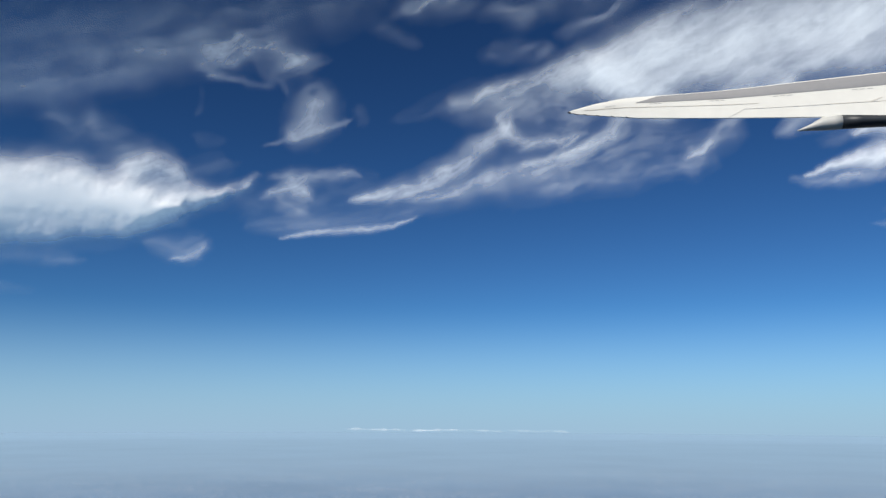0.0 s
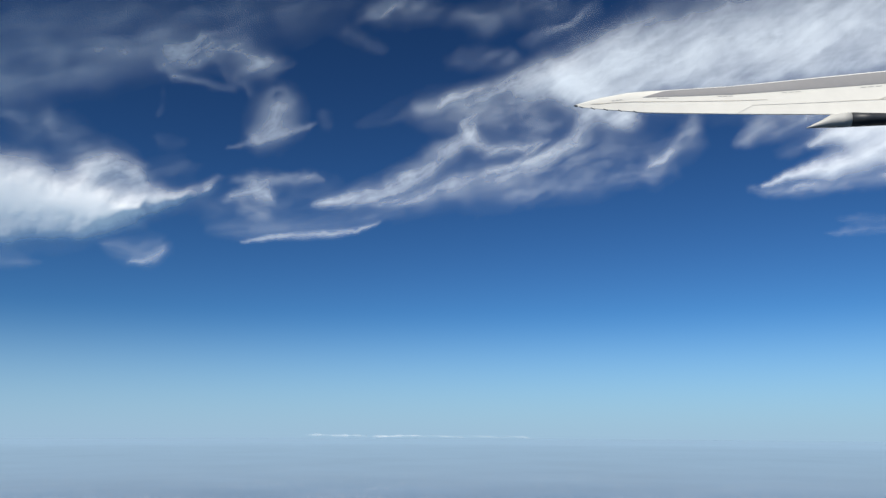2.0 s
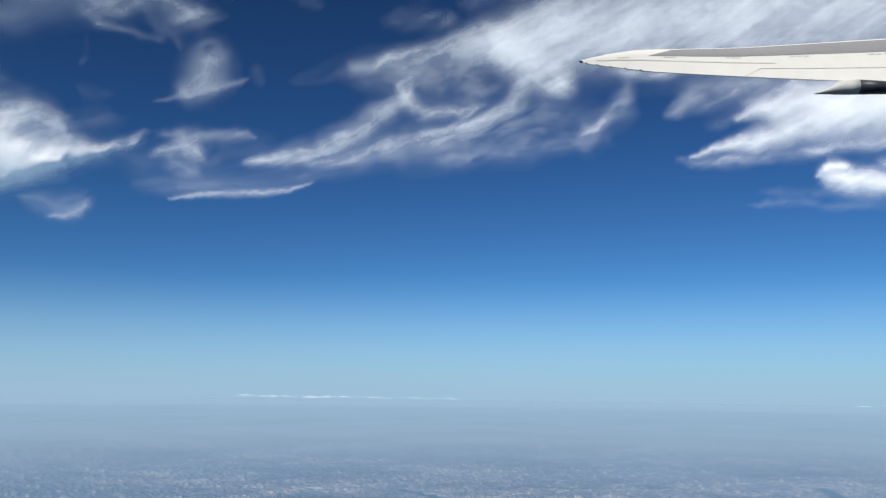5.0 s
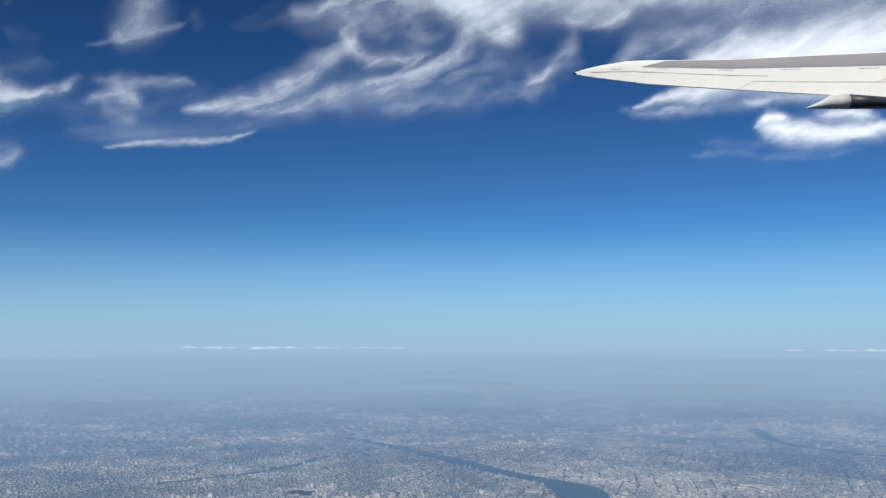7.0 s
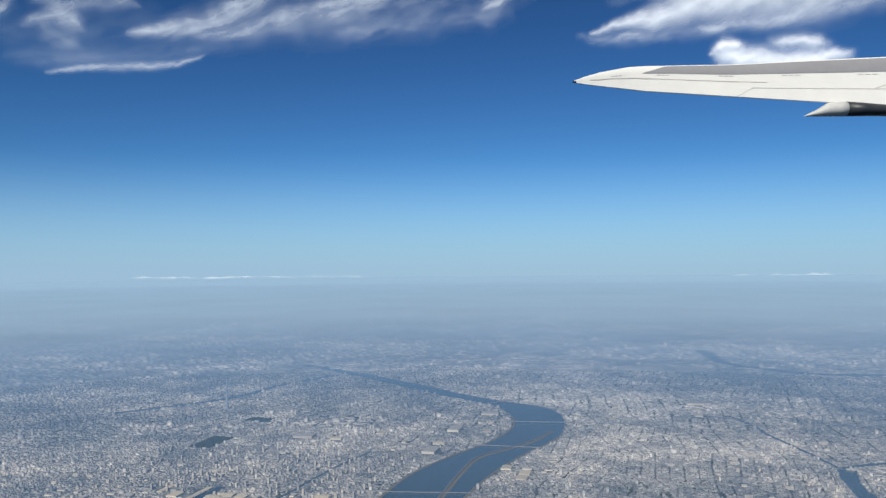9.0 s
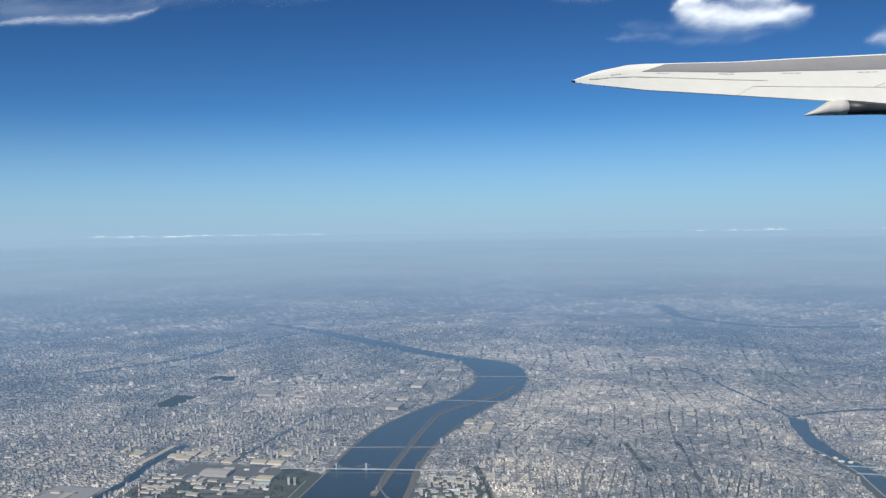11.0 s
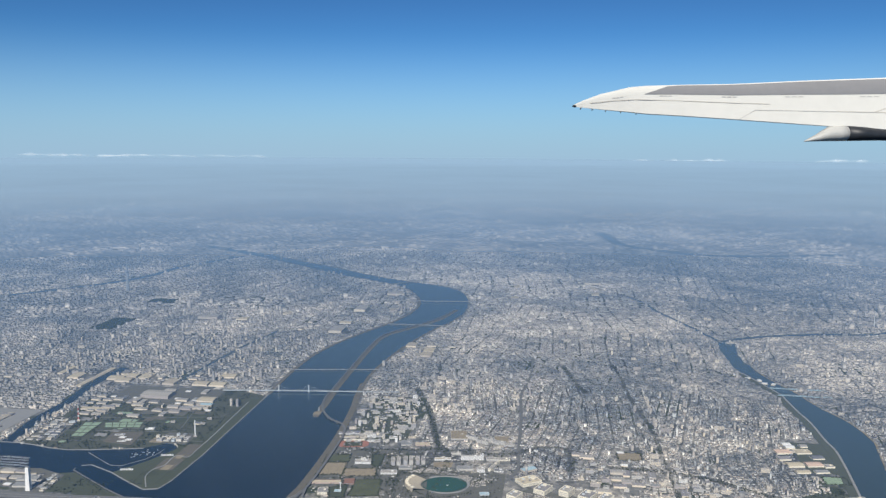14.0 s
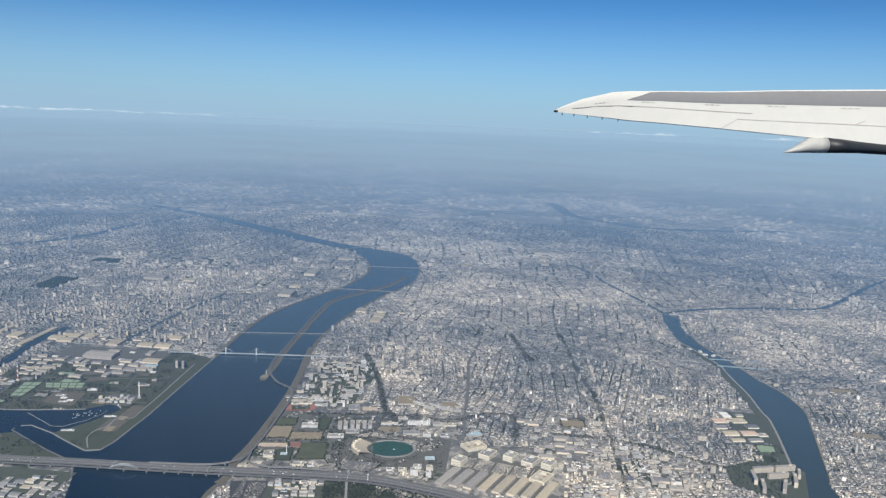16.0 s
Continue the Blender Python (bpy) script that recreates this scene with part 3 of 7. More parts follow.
sheet.strand(0.541, 0.4, 1.6, [(-11.62, 18.91, 0.22), (-10.95, 19.42, 0.85), (-10.25, 20.08, 1.33), (-9.74, 20.85, 1.58), (-9.56, 21.51, 1.44), (-9.63, 22.05, 0.75)])
sheet.strand(0.228, 0.4, 4, [(-13.09, 18.53, 0.14), (-11.82, 18.90, 0.22), (-9.81, 19.49, 0.34), (-7.77, 20.22, 0.28), (-6.74, 20.58, 0.11)])
sheet.build()
sheet = CloudSheet("tiny pale cloud flakes", warp=0.5, bulge=5, cell=0.1)
sheet.strand(0.0821, 0.7, 1.4, [(-6.48, 21.60, 0.39), (-6.25, 20.95, 0.60), (-6.06, 20.29, 0.34)])
sheet.strand(0.049, 0.8, 1.4, [(-17.92, 18.57, 0.45), (-16.95, 18.40, 0.80), (-15.87, 18.65, 0.45)])
sheet.strand(0.0454, 0.8, 2, [(-17.74, 21.97, 0.17), (-17.75, 21.04, 0.34), (-18.08, 20.17, 0.22)])
sheet.build()
sheet = CloudSheet("knotted white cloud scraps in a row", warp=0.5, bulge=15, cell=0.08)
sheet.strand(0.515, 0.6, 1.4, [(-13.03, 15.08, 0.28), (-11.98, 15.46, 0.55), (-11.12, 15.90, 0.80), (-10.46, 15.62, 0.85), (-9.71, 15.10, 0.45)])
sheet.strand(0.307, 0.6, 2.4, [(-12.58, 16.43, 0.45), (-10.90, 16.38, 0.55), (-9.28, 16.54, 0.50), (-7.66, 16.77, 0.50), (-6.10, 16.91, 0.22)])
sheet.strand(0.205, 0.7, 1.4, [(-12.03, 14.90, 0.50), (-11.13, 14.44, 0.75), (-10.47, 14.04, 0.70), (-9.74, 13.68, 0.28)])
sheet.strand(0.0533, 0.7, 2, [(-14.77, 14.61, 1.29), (-11.21, 14.44, 2.11), (-7.61, 15.39, 1.92), (-4.33, 15.69, 1.29)])
sheet.build()
sheet = CloudSheet("long thin bright cloud streak", warp=0.3, bulge=6, cell=0.08)
sheet.strand(0.541, 0.35, 4, [(-11.70, 12.21, 0.11), (-9.73, 12.57, 0.22), (-7.53, 12.85, 0.31), (-5.50, 13.03, 0.31), (-3.87, 13.31, 0.20), (-1.83, 13.98, 0.11)])
sheet.strand(0.123, 0.7, 4, [(-13.89, 12.84, 0.55), (-9.96, 13.20, 0.80), (-5.93, 13.58, 0.80), (-2.65, 14.13, 0.65), (-0.18, 14.75, 0.34)])
sheet.build()
sheet = CloudSheet("small low white cloud fleck", warp=0.55, bulge=12, cell=0.08)
sheet.strand(0.239, 0.65, 1.6, [(-20.63, 11.38, 0.39), (-19.75, 11.26, 0.75), (-18.71, 11.07, 0.94), (-17.53, 11.22, 0.94), (-16.58, 11.67, 0.45)])
sheet.strand(0.314, 0.5, 2, [(-19.02, 10.28, 0.17), (-17.93, 10.51, 0.39), (-17.14, 11.02, 0.45), (-16.80, 11.50, 0.28)])
sheet.build()
sheet = CloudSheet("faint low cloud streak", warp=0.4, bulge=4, cell=0.1)
sheet.strand(0.114, 0.5, 3, [(-29.85, 9.89, 0.45), (-27.63, 9.90, 0.60), (-25.82, 9.85, 0.50), (-24.30, 9.83, 0.22)])
sheet.strand(0.046, 0.6, 3, [(-31.44, 7.69, 0.45), (-29.00, 7.79, 0.50), (-27.09, 7.69, 0.28)])
sheet.build()
sheet = CloudSheet("slanting wind-drawn cirrus with hooked curls", warp=0.75, bulge=10, cell=0.1)
sheet.strand(0.684, 0.5, 4.5, [(-6.79, 15.14, 0.28), (-3.92, 15.66, 0.55), (-1.44, 16.46, 0.75), (1.06, 17.74, 0.80), (2.95, 18.84, 0.75), (4.34, 19.84, 0.70), (4.99, 20.92, 0.45)])
sheet.strand(0.512, 0.6, 1.6, [(3.85, 21.06, 0.39), (4.43, 20.38, 0.75), (4.84, 19.59, 0.80), (5.88, 19.10, 0.60), (7.55, 19.20, 0.50), (9.20, 19.21, 0.45), (10.64, 19.60, 0.28)])
sheet.strand(0.285, 0.6, 5, [(-3.91, 15.22, 0.39), (0.23, 15.55, 0.65), (3.56, 16.45, 0.80), (6.89, 17.65, 0.80), (9.79, 18.40, 0.70), (11.84, 18.91, 0.60), (13.08, 19.60, 0.39)])
sheet.strand(0.194, 0.75, 6, [(-5.96, 15.05, 0.85), (-0.60, 15.95, 1.73), (4.81, 17.23, 2.21), (9.76, 17.74, 2.21), (14.20, 18.06, 2.11), (18.10, 18.05, 1.63), (20.79, 18.90, 0.94)])
sheet.strand(0.114, 0.8, 6, [(-2.25, 15.09, 0.45), (3.97, 15.89, 0.94), (10.53, 16.33, 1.03), (14.91, 16.55, 0.85), (19.17, 17.04, 0.55)])
sheet.strand(0.342, 0.55, 3, [(17.59, 17.36, 0.22), (18.80, 17.99, 0.45), (20.01, 18.88, 0.70), (20.71, 19.70, 0.80), (20.65, 20.54, 0.55)])
sheet.strand(0.239, 0.8, 1.8, [(0.21, 21.48, 0.85), (2.76, 21.66, 1.44), (5.71, 21.40, 1.92), (8.63, 21.10, 1.92), (11.09, 20.58, 1.44)])
sheet.strand(0.049, 0.8, 2.5, [(-3.59, 20.65, 0.55), (-1.07, 21.66, 0.85), (1.91, 21.86, 0.94)])
sheet.build()
sheet = CloudSheet("great sweeping band of white cirrus cloud", warp=0.85, bulge=25, cell=0.12)
sheet.strand(0.581, 0.5, 2.2, [(0.63, 22.06, 0.45), (3.19, 22.43, 0.75), (5.10, 22.85, 0.75), (7.02, 23.40, 0.85), (9.14, 23.98, 1.03), (12.08, 24.76, 1.36), (14.99, 25.47, 1.63), (19.00, 25.81, 2.11)])
sheet.strand(1.235, 0.35, 3.5, [(8.27, 23.04, 0.55), (11.62, 23.67, 1.29), (15.31, 24.11, 2.11), (19.69, 24.56, 2.78), (24.23, 24.81, 3.17), (28.49, 24.79, 3.36), (33.38, 24.44, 3.65), (37.79, 23.86, 3.65), (41.72, 23.00, 2.88)])
sheet.strand(0.399, 0.6, 3, [(12.81, 22.75, 0.75), (17.22, 22.72, 1.12), (21.08, 22.77, 1.36), (24.74, 22.39, 1.20), (28.27, 22.69, 1.29), (31.55, 22.38, 1.12), (36.09, 21.87, 1.03)])
sheet.strand(1.01, 0.45, 1.6, [(11.07, 23.92, 1.12), (12.75, 23.01, 1.54), (14.41, 22.01, 1.63), (15.83, 21.00, 1.20), (17.13, 20.68, 0.65)])
sheet.strand(0.41, 0.5, 3, [(13.99, 22.03, 0.75), (13.15, 20.72, 0.94), (12.32, 19.58, 0.75), (10.66, 18.71, 0.50), (8.38, 18.10, 0.39), (5.47, 17.44, 0.28)])
sheet.strand(0.228, 0.7, 1.6, [(1.59, 21.61, 0.65), (3.69, 22.06, 1.12), (6.22, 22.11, 1.29), (9.18, 22.51, 1.12), (11.70, 22.85, 0.94)])
sheet.build()
sheet = CloudSheet("thin torn cirrus high above the band", warp=1.0, bulge=6, cell=0.12)
sheet.strand(0.125, 0.8, 2, [(3.21, 25.18, 0.65), (5.57, 25.43, 0.90), (8.54, 25.11, 0.55)])
sheet.strand(0.205, 0.8, 2, [(8.99, 26.17, 0.45), (10.71, 26.87, 0.85), (12.41, 27.54, 0.94), (14.32, 28.30, 0.75)])
sheet.strand(0.226, 0.7, 1.6, [(-3.73, 27.91, 0.55), (-1.78, 28.48, 1.03), (0.62, 28.71, 1.03), (2.80, 28.62, 0.65)])
sheet.strand(0.182, 0.8, 1.8, [(3.23, 27.95, 0.75), (6.27, 28.15, 1.12), (9.28, 28.36, 1.03), (11.84, 28.75, 0.85)])
sheet.strand(0.0655, 0.8, 2, [(-5.88, 27.24, 0.65), (-3.70, 26.35, 0.70), (-1.54, 26.02, 0.45)])
sheet.build()
sheet = CloudSheet("torn cirrus patch between two bands", warp=0.9, bulge=10, cell=0.1)
sheet.strand(0.314, 0.75, 1.8, [(23.98, 18.54, 0.45), (25.57, 19.46, 0.94), (28.09, 19.75, 1.20), (30.74, 19.98, 1.20), (32.95, 20.22, 1.03)])
sheet.strand(0.285, 0.7, 1.6, [(28.82, 18.49, 0.45), (30.71, 19.20, 0.75), (32.57, 19.70, 0.85)])
sheet.strand(0.399, 0.6, 2, [(20.44, 21.41, 0.50), (22.65, 21.42, 0.70), (25.04, 21.68, 0.65)])
sheet.build()
sheet = CloudSheet("slanting white cirrus bank with a bright body", warp=0.7, bulge=30, cell=0.1)
sheet.strand(1.3, 0.4, 3.5, [(25.07, 15.54, 0.17), (26.93, 15.92, 0.45), (29.27, 16.22, 0.75), (31.55, 16.63, 1.16), (33.93, 17.12, 1.63), (36.54, 17.65, 2.21), (39.64, 18.14, 2.50), (42.51, 18.25, 2.11)])
sheet.strand(0.199, 0.65, 4, [(25.06, 15.24, 0.22), (29.03, 15.07, 0.39), (32.47, 15.09, 0.50), (35.73, 15.27, 0.55), (38.83, 15.60, 0.45)])
sheet.strand(1.43, 0.3, 1.8, [(28.04, 17.79, 0.28), (30.31, 18.16, 0.85), (32.52, 18.43, 1.36), (34.13, 18.03, 1.73), (36.39, 17.74, 1.63), (39.08, 17.70, 1.44), (42.59, 17.73, 1.44), (45.58, 17.64, 1.29)])
sheet.strand(0.342, 0.55, 4, [(32.37, 15.11, 0.28), (35.24, 15.22, 0.45), (38.02, 15.46, 0.60), (40.68, 15.66, 0.70), (43.84, 15.79, 0.65)])
sheet.strand(0.205, 0.75, 2.5, [(23.69, 18.50, 0.45), (25.79, 19.14, 0.85), (28.02, 19.63, 1.03), (30.37, 20.07, 0.94)])
sheet.strand(0.125, 0.75, 3, [(26.27, 17.54, 0.45), (28.85, 18.23, 0.70), (30.99, 18.70, 0.55)])
sheet.strand(0.142, 0.7, 3.5, [(24.11, 15.38, 0.34), (26.81, 14.91, 0.50), (29.46, 15.01, 0.45), (31.68, 15.11, 0.22)])
sheet.build()
sheet = CloudSheet("compact bright white cloud puff", warp=0.7, bulge=45, cell=0.08)
sheet.strand(1.76, 0.3, 1.5, [(32.93, 13.68, 0.24), (33.71, 13.60, 0.64), (34.75, 13.14, 0.79), (36.19, 12.78, 0.82), (37.53, 12.54, 0.76), (38.86, 12.64, 0.67), (40.15, 12.60, 0.61), (41.57, 12.60, 0.43)])
sheet.strand(1.26, 0.2, 1.3, [(33.37, 14.00, 0.30), (34.09, 14.15, 0.43), (34.68, 13.95, 0.36)])
sheet.strand(1.05, 0.3, 1.3, [(37.25, 13.82, 0.49), (38.58, 13.84, 0.49), (39.87, 13.51, 0.43)])
sheet.strand(0.78, 0.4, 1.4, [(44.84, 10.51, 0.26), (45.77, 10.74, 0.49), (46.98, 10.87, 0.71), (48.47, 10.82, 0.71)])
sheet.strand(0.08, 0.7, 3, [(28.82, 12.05, 0.13), (31.22, 12.19, 0.34), (33.72, 11.69, 0.34), (36.81, 11.35, 0.34), (39.46, 11.45, 0.26)])
sheet.strand(0.057, 0.7, 3, [(29.59, 12.98, 0.30), (31.96, 12.65, 0.42), (33.75, 12.65, 0.34)])
sheet.build()
sheet = CloudSheet("far low line of small white clouds over the horizon", warp=0.06, bulge=4, cell=0.03)
sheet.strand(0.38, 0.75, 1.2, [(-6.59, -0.88, 0.04), (-6.34, -0.88, 0.04), (-5.96, -0.86, 0.11), (-5.75, -0.87, 0.07), (-5.38, -0.89, 0.03), (-5.03, -0.91, 0.03), (-4.80, -0.91, 0.07), (-4.40, -0.92, 0.07), (-4.06, -0.91, 0.11), (-3.80, -0.92, 0.03), (-3.50, -0.90, 0.03), (-3.08, -0.92, 0.07), (-2.83, -0.95, 0.02), (-2.59, -0.95, 0.08)])
sheet.build()
sheet = CloudSheet("far low line of small white clouds over the horizon", warp=0.06, bulge=4, cell=0.03)
sheet.strand(0.38, 0.75, 1.2, [(1.82, -0.91, 0.03), (2.17, -0.93, 0.03), (2.44, -0.94, 0.03), (2.91, -0.95, 0.06), (3.21, -0.97, 0.04), (3.54, -0.98, 0.03), (3.83, -0.99, 0.04), (4.13, -0.99, 0.07)])
sheet.build()
sheet = CloudSheet("far low line of small white clouds over the horizon", warp=0.06, bulge=4, cell=0.03)
sheet.strand(0.38, 0.75, 1.2, [(4.54, -0.94, 0.03), (4.94, -0.94, 0.03), (5.18, -0.95, 0.04), (5.63, -0.95, 0.06), (6.04, -0.98, 0.03), (6.39, -0.99, 0.03), (6.64, -1.01, 0.02), (7.12, -0.97, 0.04), (7.58, -0.95, 0.02), (7.96, -0.97, 0.06), (8.28, -0.99, 0.08), (8.74, -1.05, 0.04)])
sheet.build()
sheet = CloudSheet("far low line of small white clouds over the horizon", warp=0.06, bulge=4, cell=0.03)
sheet.strand(0.38, 0.75, 1.2, [(15.73, -1.12, 0.02), (16.15, -1.13, 0.02), (16.42, -1.14, 0.02), (16.92, -1.16, 0.04), (17.25, -1.18, 0.03)])
sheet.build()
sheet = CloudSheet("far low line of small white clouds over the horizon", warp=0.06, bulge=4, cell=0.03)
sheet.strand(0.38, 0.75, 1.2, [(33.98, -1.13, 0.02), (34.41, -1.11, 0.02), (34.78, -1.08, 0.04), (35.23, -1.10, 0.02), (35.56, -1.12, 0.02)])
sheet.build()
sheet = CloudSheet("far low line of small white clouds over the horizon", warp=0.06, bulge=4, cell=0.03)
sheet.strand(0.38, 0.75, 1.2, [(36.20, -1.12, 0.04), (36.57, -1.10, 0.03), (36.87, -1.07, 0.11), (37.12, -1.08, 0.05), (37.41, -1.09, 0.02), (37.78, -1.09, 0.05), (38.25, -1.10, 0.03), (38.64, -1.09, 0.02), (39.10, -1.03, 0.11), (39.54, -1.07, 0.02), (39.80, -1.05, 0.11), (40.10, -1.08, 0.05), (40.42, -1.09, 0.03)])
sheet.build()
sheet = CloudSheet("far low line of small white clouds over the horizon", warp=0.06, bulge=4, cell=0.03)
sheet.strand(0.38, 0.75, 1.2, [(45.64, -1.06, 0.02), (46.01, -1.02, 0.04), (46.38, -1.00, 0.03), (46.79, -0.97, 0.10), (47.18, -0.97, 0.07), (47.39, -0.97, 0.07), (47.66, -0.98, 0.02), (48.02, -0.98, 0.04), (48.24, -0.96, 0.10), (48.60, -0.97, 0.06)])
sheet.build()
sheet = CloudSheet("far low line of small white clouds over the horizon", warp=0.06, bulge=4, cell=0.03)
sheet.strand(0.38, 0.75, 1.2, [(-13.52, -1.27, 0.02), (-13.12, -1.25, 0.03), (-12.77, -1.24, 0.03), (-12.43, -1.24, 0.02), (-12.18, -1.23, 0.07), (-11.70, -1.25, 0.02)])
sheet.build()
sheet = CloudSheet("far low line of small white clouds over the horizon", warp=0.06, bulge=4, cell=0.03)
sheet.strand(0.38, 0.75, 1.2, [(-2.25, -0.99, 0.02), (-1.84, -0.96, 0.08), (-1.37, -0.96, 0.06), (-0.99, -0.96, 0.04), (-0.67, -0.95, 0.04), (-0.30, -0.93, 0.09), (0.11, -0.93, 0.04), (0.44, -0.92, 0.04), (0.88, -0.91, 0.06), (1.21, -0.94, 0.03), (1.68, -0.94, 0.06)])
sheet.build()


# ---- the wing ----
WING_POSE = Matrix.Translation(WING_TIP) @ pose(0, 0, 0, 93.81, 0.52, -12.94) @ pose(0, 0, 0, -90)
wing = new("aircraft_wing")
wing.matrix_basis = WING_POSE
tagged(wing, "white aircraft wing with a grey upper panel and pointed tip", "aircraft wing")

# along the span, in millimetres from the tip: run, sweep, trailing edge, paint edge, crest
SPAN = [(0, 0, -1.0, -0.2, 0.6), (12, 4.2, -2.0, 3.1, 5.5), (33, 10.2, -3.4, 7.4, 12.5), (68, 18.1, -5.6, 12.5, 20.4), (88.5, 21.8, -7.1, 13.6, 22.5), (130, 27.4, -8.5, 14.2, 24.6), (200, 33.2, -11.5, 14.9, 27.4), (269, 36.3, -14.8, 17.2, 32.3), (337, 38.0, -17.9, 19.1, 36.3), (384, 38.7, -19.8, 20.7, 39.0), (508, 39.6, -25.5, 24.2, 46.1), (620, 39.8, -30.9, 27.2, 51.9)]
LEAN = 0.12  # the skin leans away from the cabin towards its crest


def at_wing(run, up, depth=0.0):
    """A point of the wing, in its own axes: run along the span, up, and depth behind the skin, in millimetres."""
    sweep = station(run)[3]
    return Vector((run, sweep + LEAN * (up - station(run)[0]) + depth, up)) / 1000


def station(run):
    rows = np.array(SPAN, float)
    sweep, te, paint, crest = (float(np.interp(run, rows[:, 0], rows[:, k])) for k in (1, 2, 3, 4))
    return te, paint, crest, sweep


def on_flap(run, share, lift=0.0):
    """A point on the white rear surface: share 0 at the trailing edge, 1 at the paint edge."""
    te, paint = station(run)[:2]
    return at_wing(run, te + (paint - te) * share, -lift)


def on_top(run, share, lift=0.0):
    paint, crest = station(run)[1:3]
    return at_wing(run, paint + (crest - paint) * share, 4.0 * share ** 2 * (crest - paint) / 20 - lift)


def loft(columns, closed=False):
    bm = bmesh.new()
    rows = [[bm.verts.new(p) for p in col] for col in columns]
    for p, q in zip(rows, rows[1:]):
        for k in range(len(p) - (0 if closed else 1)):
            bm.faces.new((p[k], q[k], q[(k + 1) % len(p)], p[(k + 1) % len(p)]))
    if closed:
        bm.faces.new(rows[0]), bm.faces.new(rows[-1][::-1])
    bmesh.ops.recalc_face_normals(bm, faces=bm.faces[:])
    return bm


columns = []
for run in [0, 2, 5, 12, 20, 33, 48, 68, 88.5, *range(105, 620, 30)]:
    te, paint, crest, sweep = station(run)
    full = min(1.0, run / 90)
    edge = at_wing(run, te - 0.9 * full, 0.8)
    nose = at_wing(run, crest - 2.5 * full, 14 * full + 1)
    under = at_wing(run, te + 0.35 * (crest - te), 22 * full + 1)
    columns.append([edge, *[on_flap(run, s) for s in (0, 0.35, 0.7, 1)], *[on_top(run, s) for s in (0.3, 0.6, 0.9, 1)], nose, under])
skin = part("wing_skin", loft(columns, True), M_WHITE, wing, "glossy white painted skin")

columns = []
for run in [86, 92, 98, 105, 114, *range(130, 620, 30)]:
    high = min(0.93, 0.02 + (run - 85) / 30 * 0.9)
    columns.append([on_top(run, high * s / 5, 0.35) for s in range(6)])
part("upper_panel", loft(columns), M_GREY, wing, "matt grey upper wing panel")


def seam(name, a, b, width, material, label=""):
    """A narrow line on the rear surface between two (run, share) points."""
    cols = []
    for k in range(9):
        t = k / 8
        run, share = a[0] + (b[0] - a[0]) * t, a[1] + (b[1] - a[1]) * t
        te, paint = station(run)[:2]
        w = width / max(paint - te, 1)
        steep = abs(b[1] - a[1]) * 40 > abs(b[0] - a[0])
        if steep:
            cols.append([on_flap(run - width / 2, share, 0.4), on_flap(run + width / 2, share, 0.4)])
        else:
            cols.append([on_flap(run, share - w / 2, 0.4), on_flap(run, share + w / 2, 0.4)])
    part(name, loft(cols), material, wing, label)


seam("hinge_line", (20, 0.74), (240, 0.66), 0.7, M_SEAM)
seam("flap_gap", (202, 0.0), (222, 0.42), 0.7, M_MARK)
seam("flap_gap", (222, 0.42), (340, 0.47), 0.6, M_MARK)
seam("flap_gap", (325, 0.47), (610, 0.52), 0.7, M_SEAM)
seam("flap_gap", (372, 0.48), (386, 0.6), 1.1, M_SEAM)
for run, wide in ((47, 14), (104, 16), (180, 20), (258, 25), (352, 27), (450, 30)):
    for k in range(3):
        seam("stencil_mark", (run + wide * k / 3, 0.93), (run + wide * (k + 0.75) / 3, 0.93), 1.0, M_MARK, "faded stencilled marking")

# discharge wicks along the tip's trailing edge, and the lamp at its end
for run in (9, 23, 39, 57, 76):
    a = on_flap(run, 0.0)
    part("discharge_wick", tube(bmesh.new(), [(a + Vector((0.002, 0.004, 0.0)), 0.0006), (a + Vector((-0.003, -0.008, -0.0016)), 0.0005)], 6), M_DARK, wing, "thin dark discharge wick")
a = on_flap(1, 0.5)
part("tip_lamp", tube(bmesh.new(), [(a + Vector((0.002, 0.001, 0.0)), 0.0012), (a + Vector((0.0, 0.0, 0.0)), 0.0014), (a + Vector((-0.002, -0.001, 0.0)), 0.0007)], 8), M_DARK, wing, "small dark tip lamp")

# the flap track fairing: a long pointed pod under the wing
def pod(rows, sides=14):
    cols = []
    for run, up, depth, wide, high in rows:
        c = Vector((run, station(run)[3] + depth, up))
        cols.append([(c + Vector((0, -math.cos(k * math.tau / sides) * wide, math.sin(k * math.tau / sides) * high))) / 1000 for k in range(sides)])
    return loft(cols, True)


part("fairing", pod([(283, -34.6, -4, 0.4, 0.4), (291, -32.6, -3, 3, 2.2), (300, -30.4, -2, 6, 4.2), (314, -26.2, 0, 9, 8.2), (326, -25.3, 1, 10.5, 8.9), (336, -25.0, 1, 11, 9.0)]), M_FAIRING, wing, "pale grey pointed tail of the fairing", True)
# near-black paint puts the wing's shade into this part's base colour
part("fairing_body", pod([(336, -25.0, 1, 11, 8.9), (360, -25.2, 3, 12, 8.0), (382, -25.6, 5, 12, 7.2), (430, -27.0, 8, 13, 6.6), (480, -28.6, 9, 13, 6.3), (610, -34.6, 12, 13, 6.3)]), M_DARK, wing, "grey fairing body with the wing's shade painted in", True)


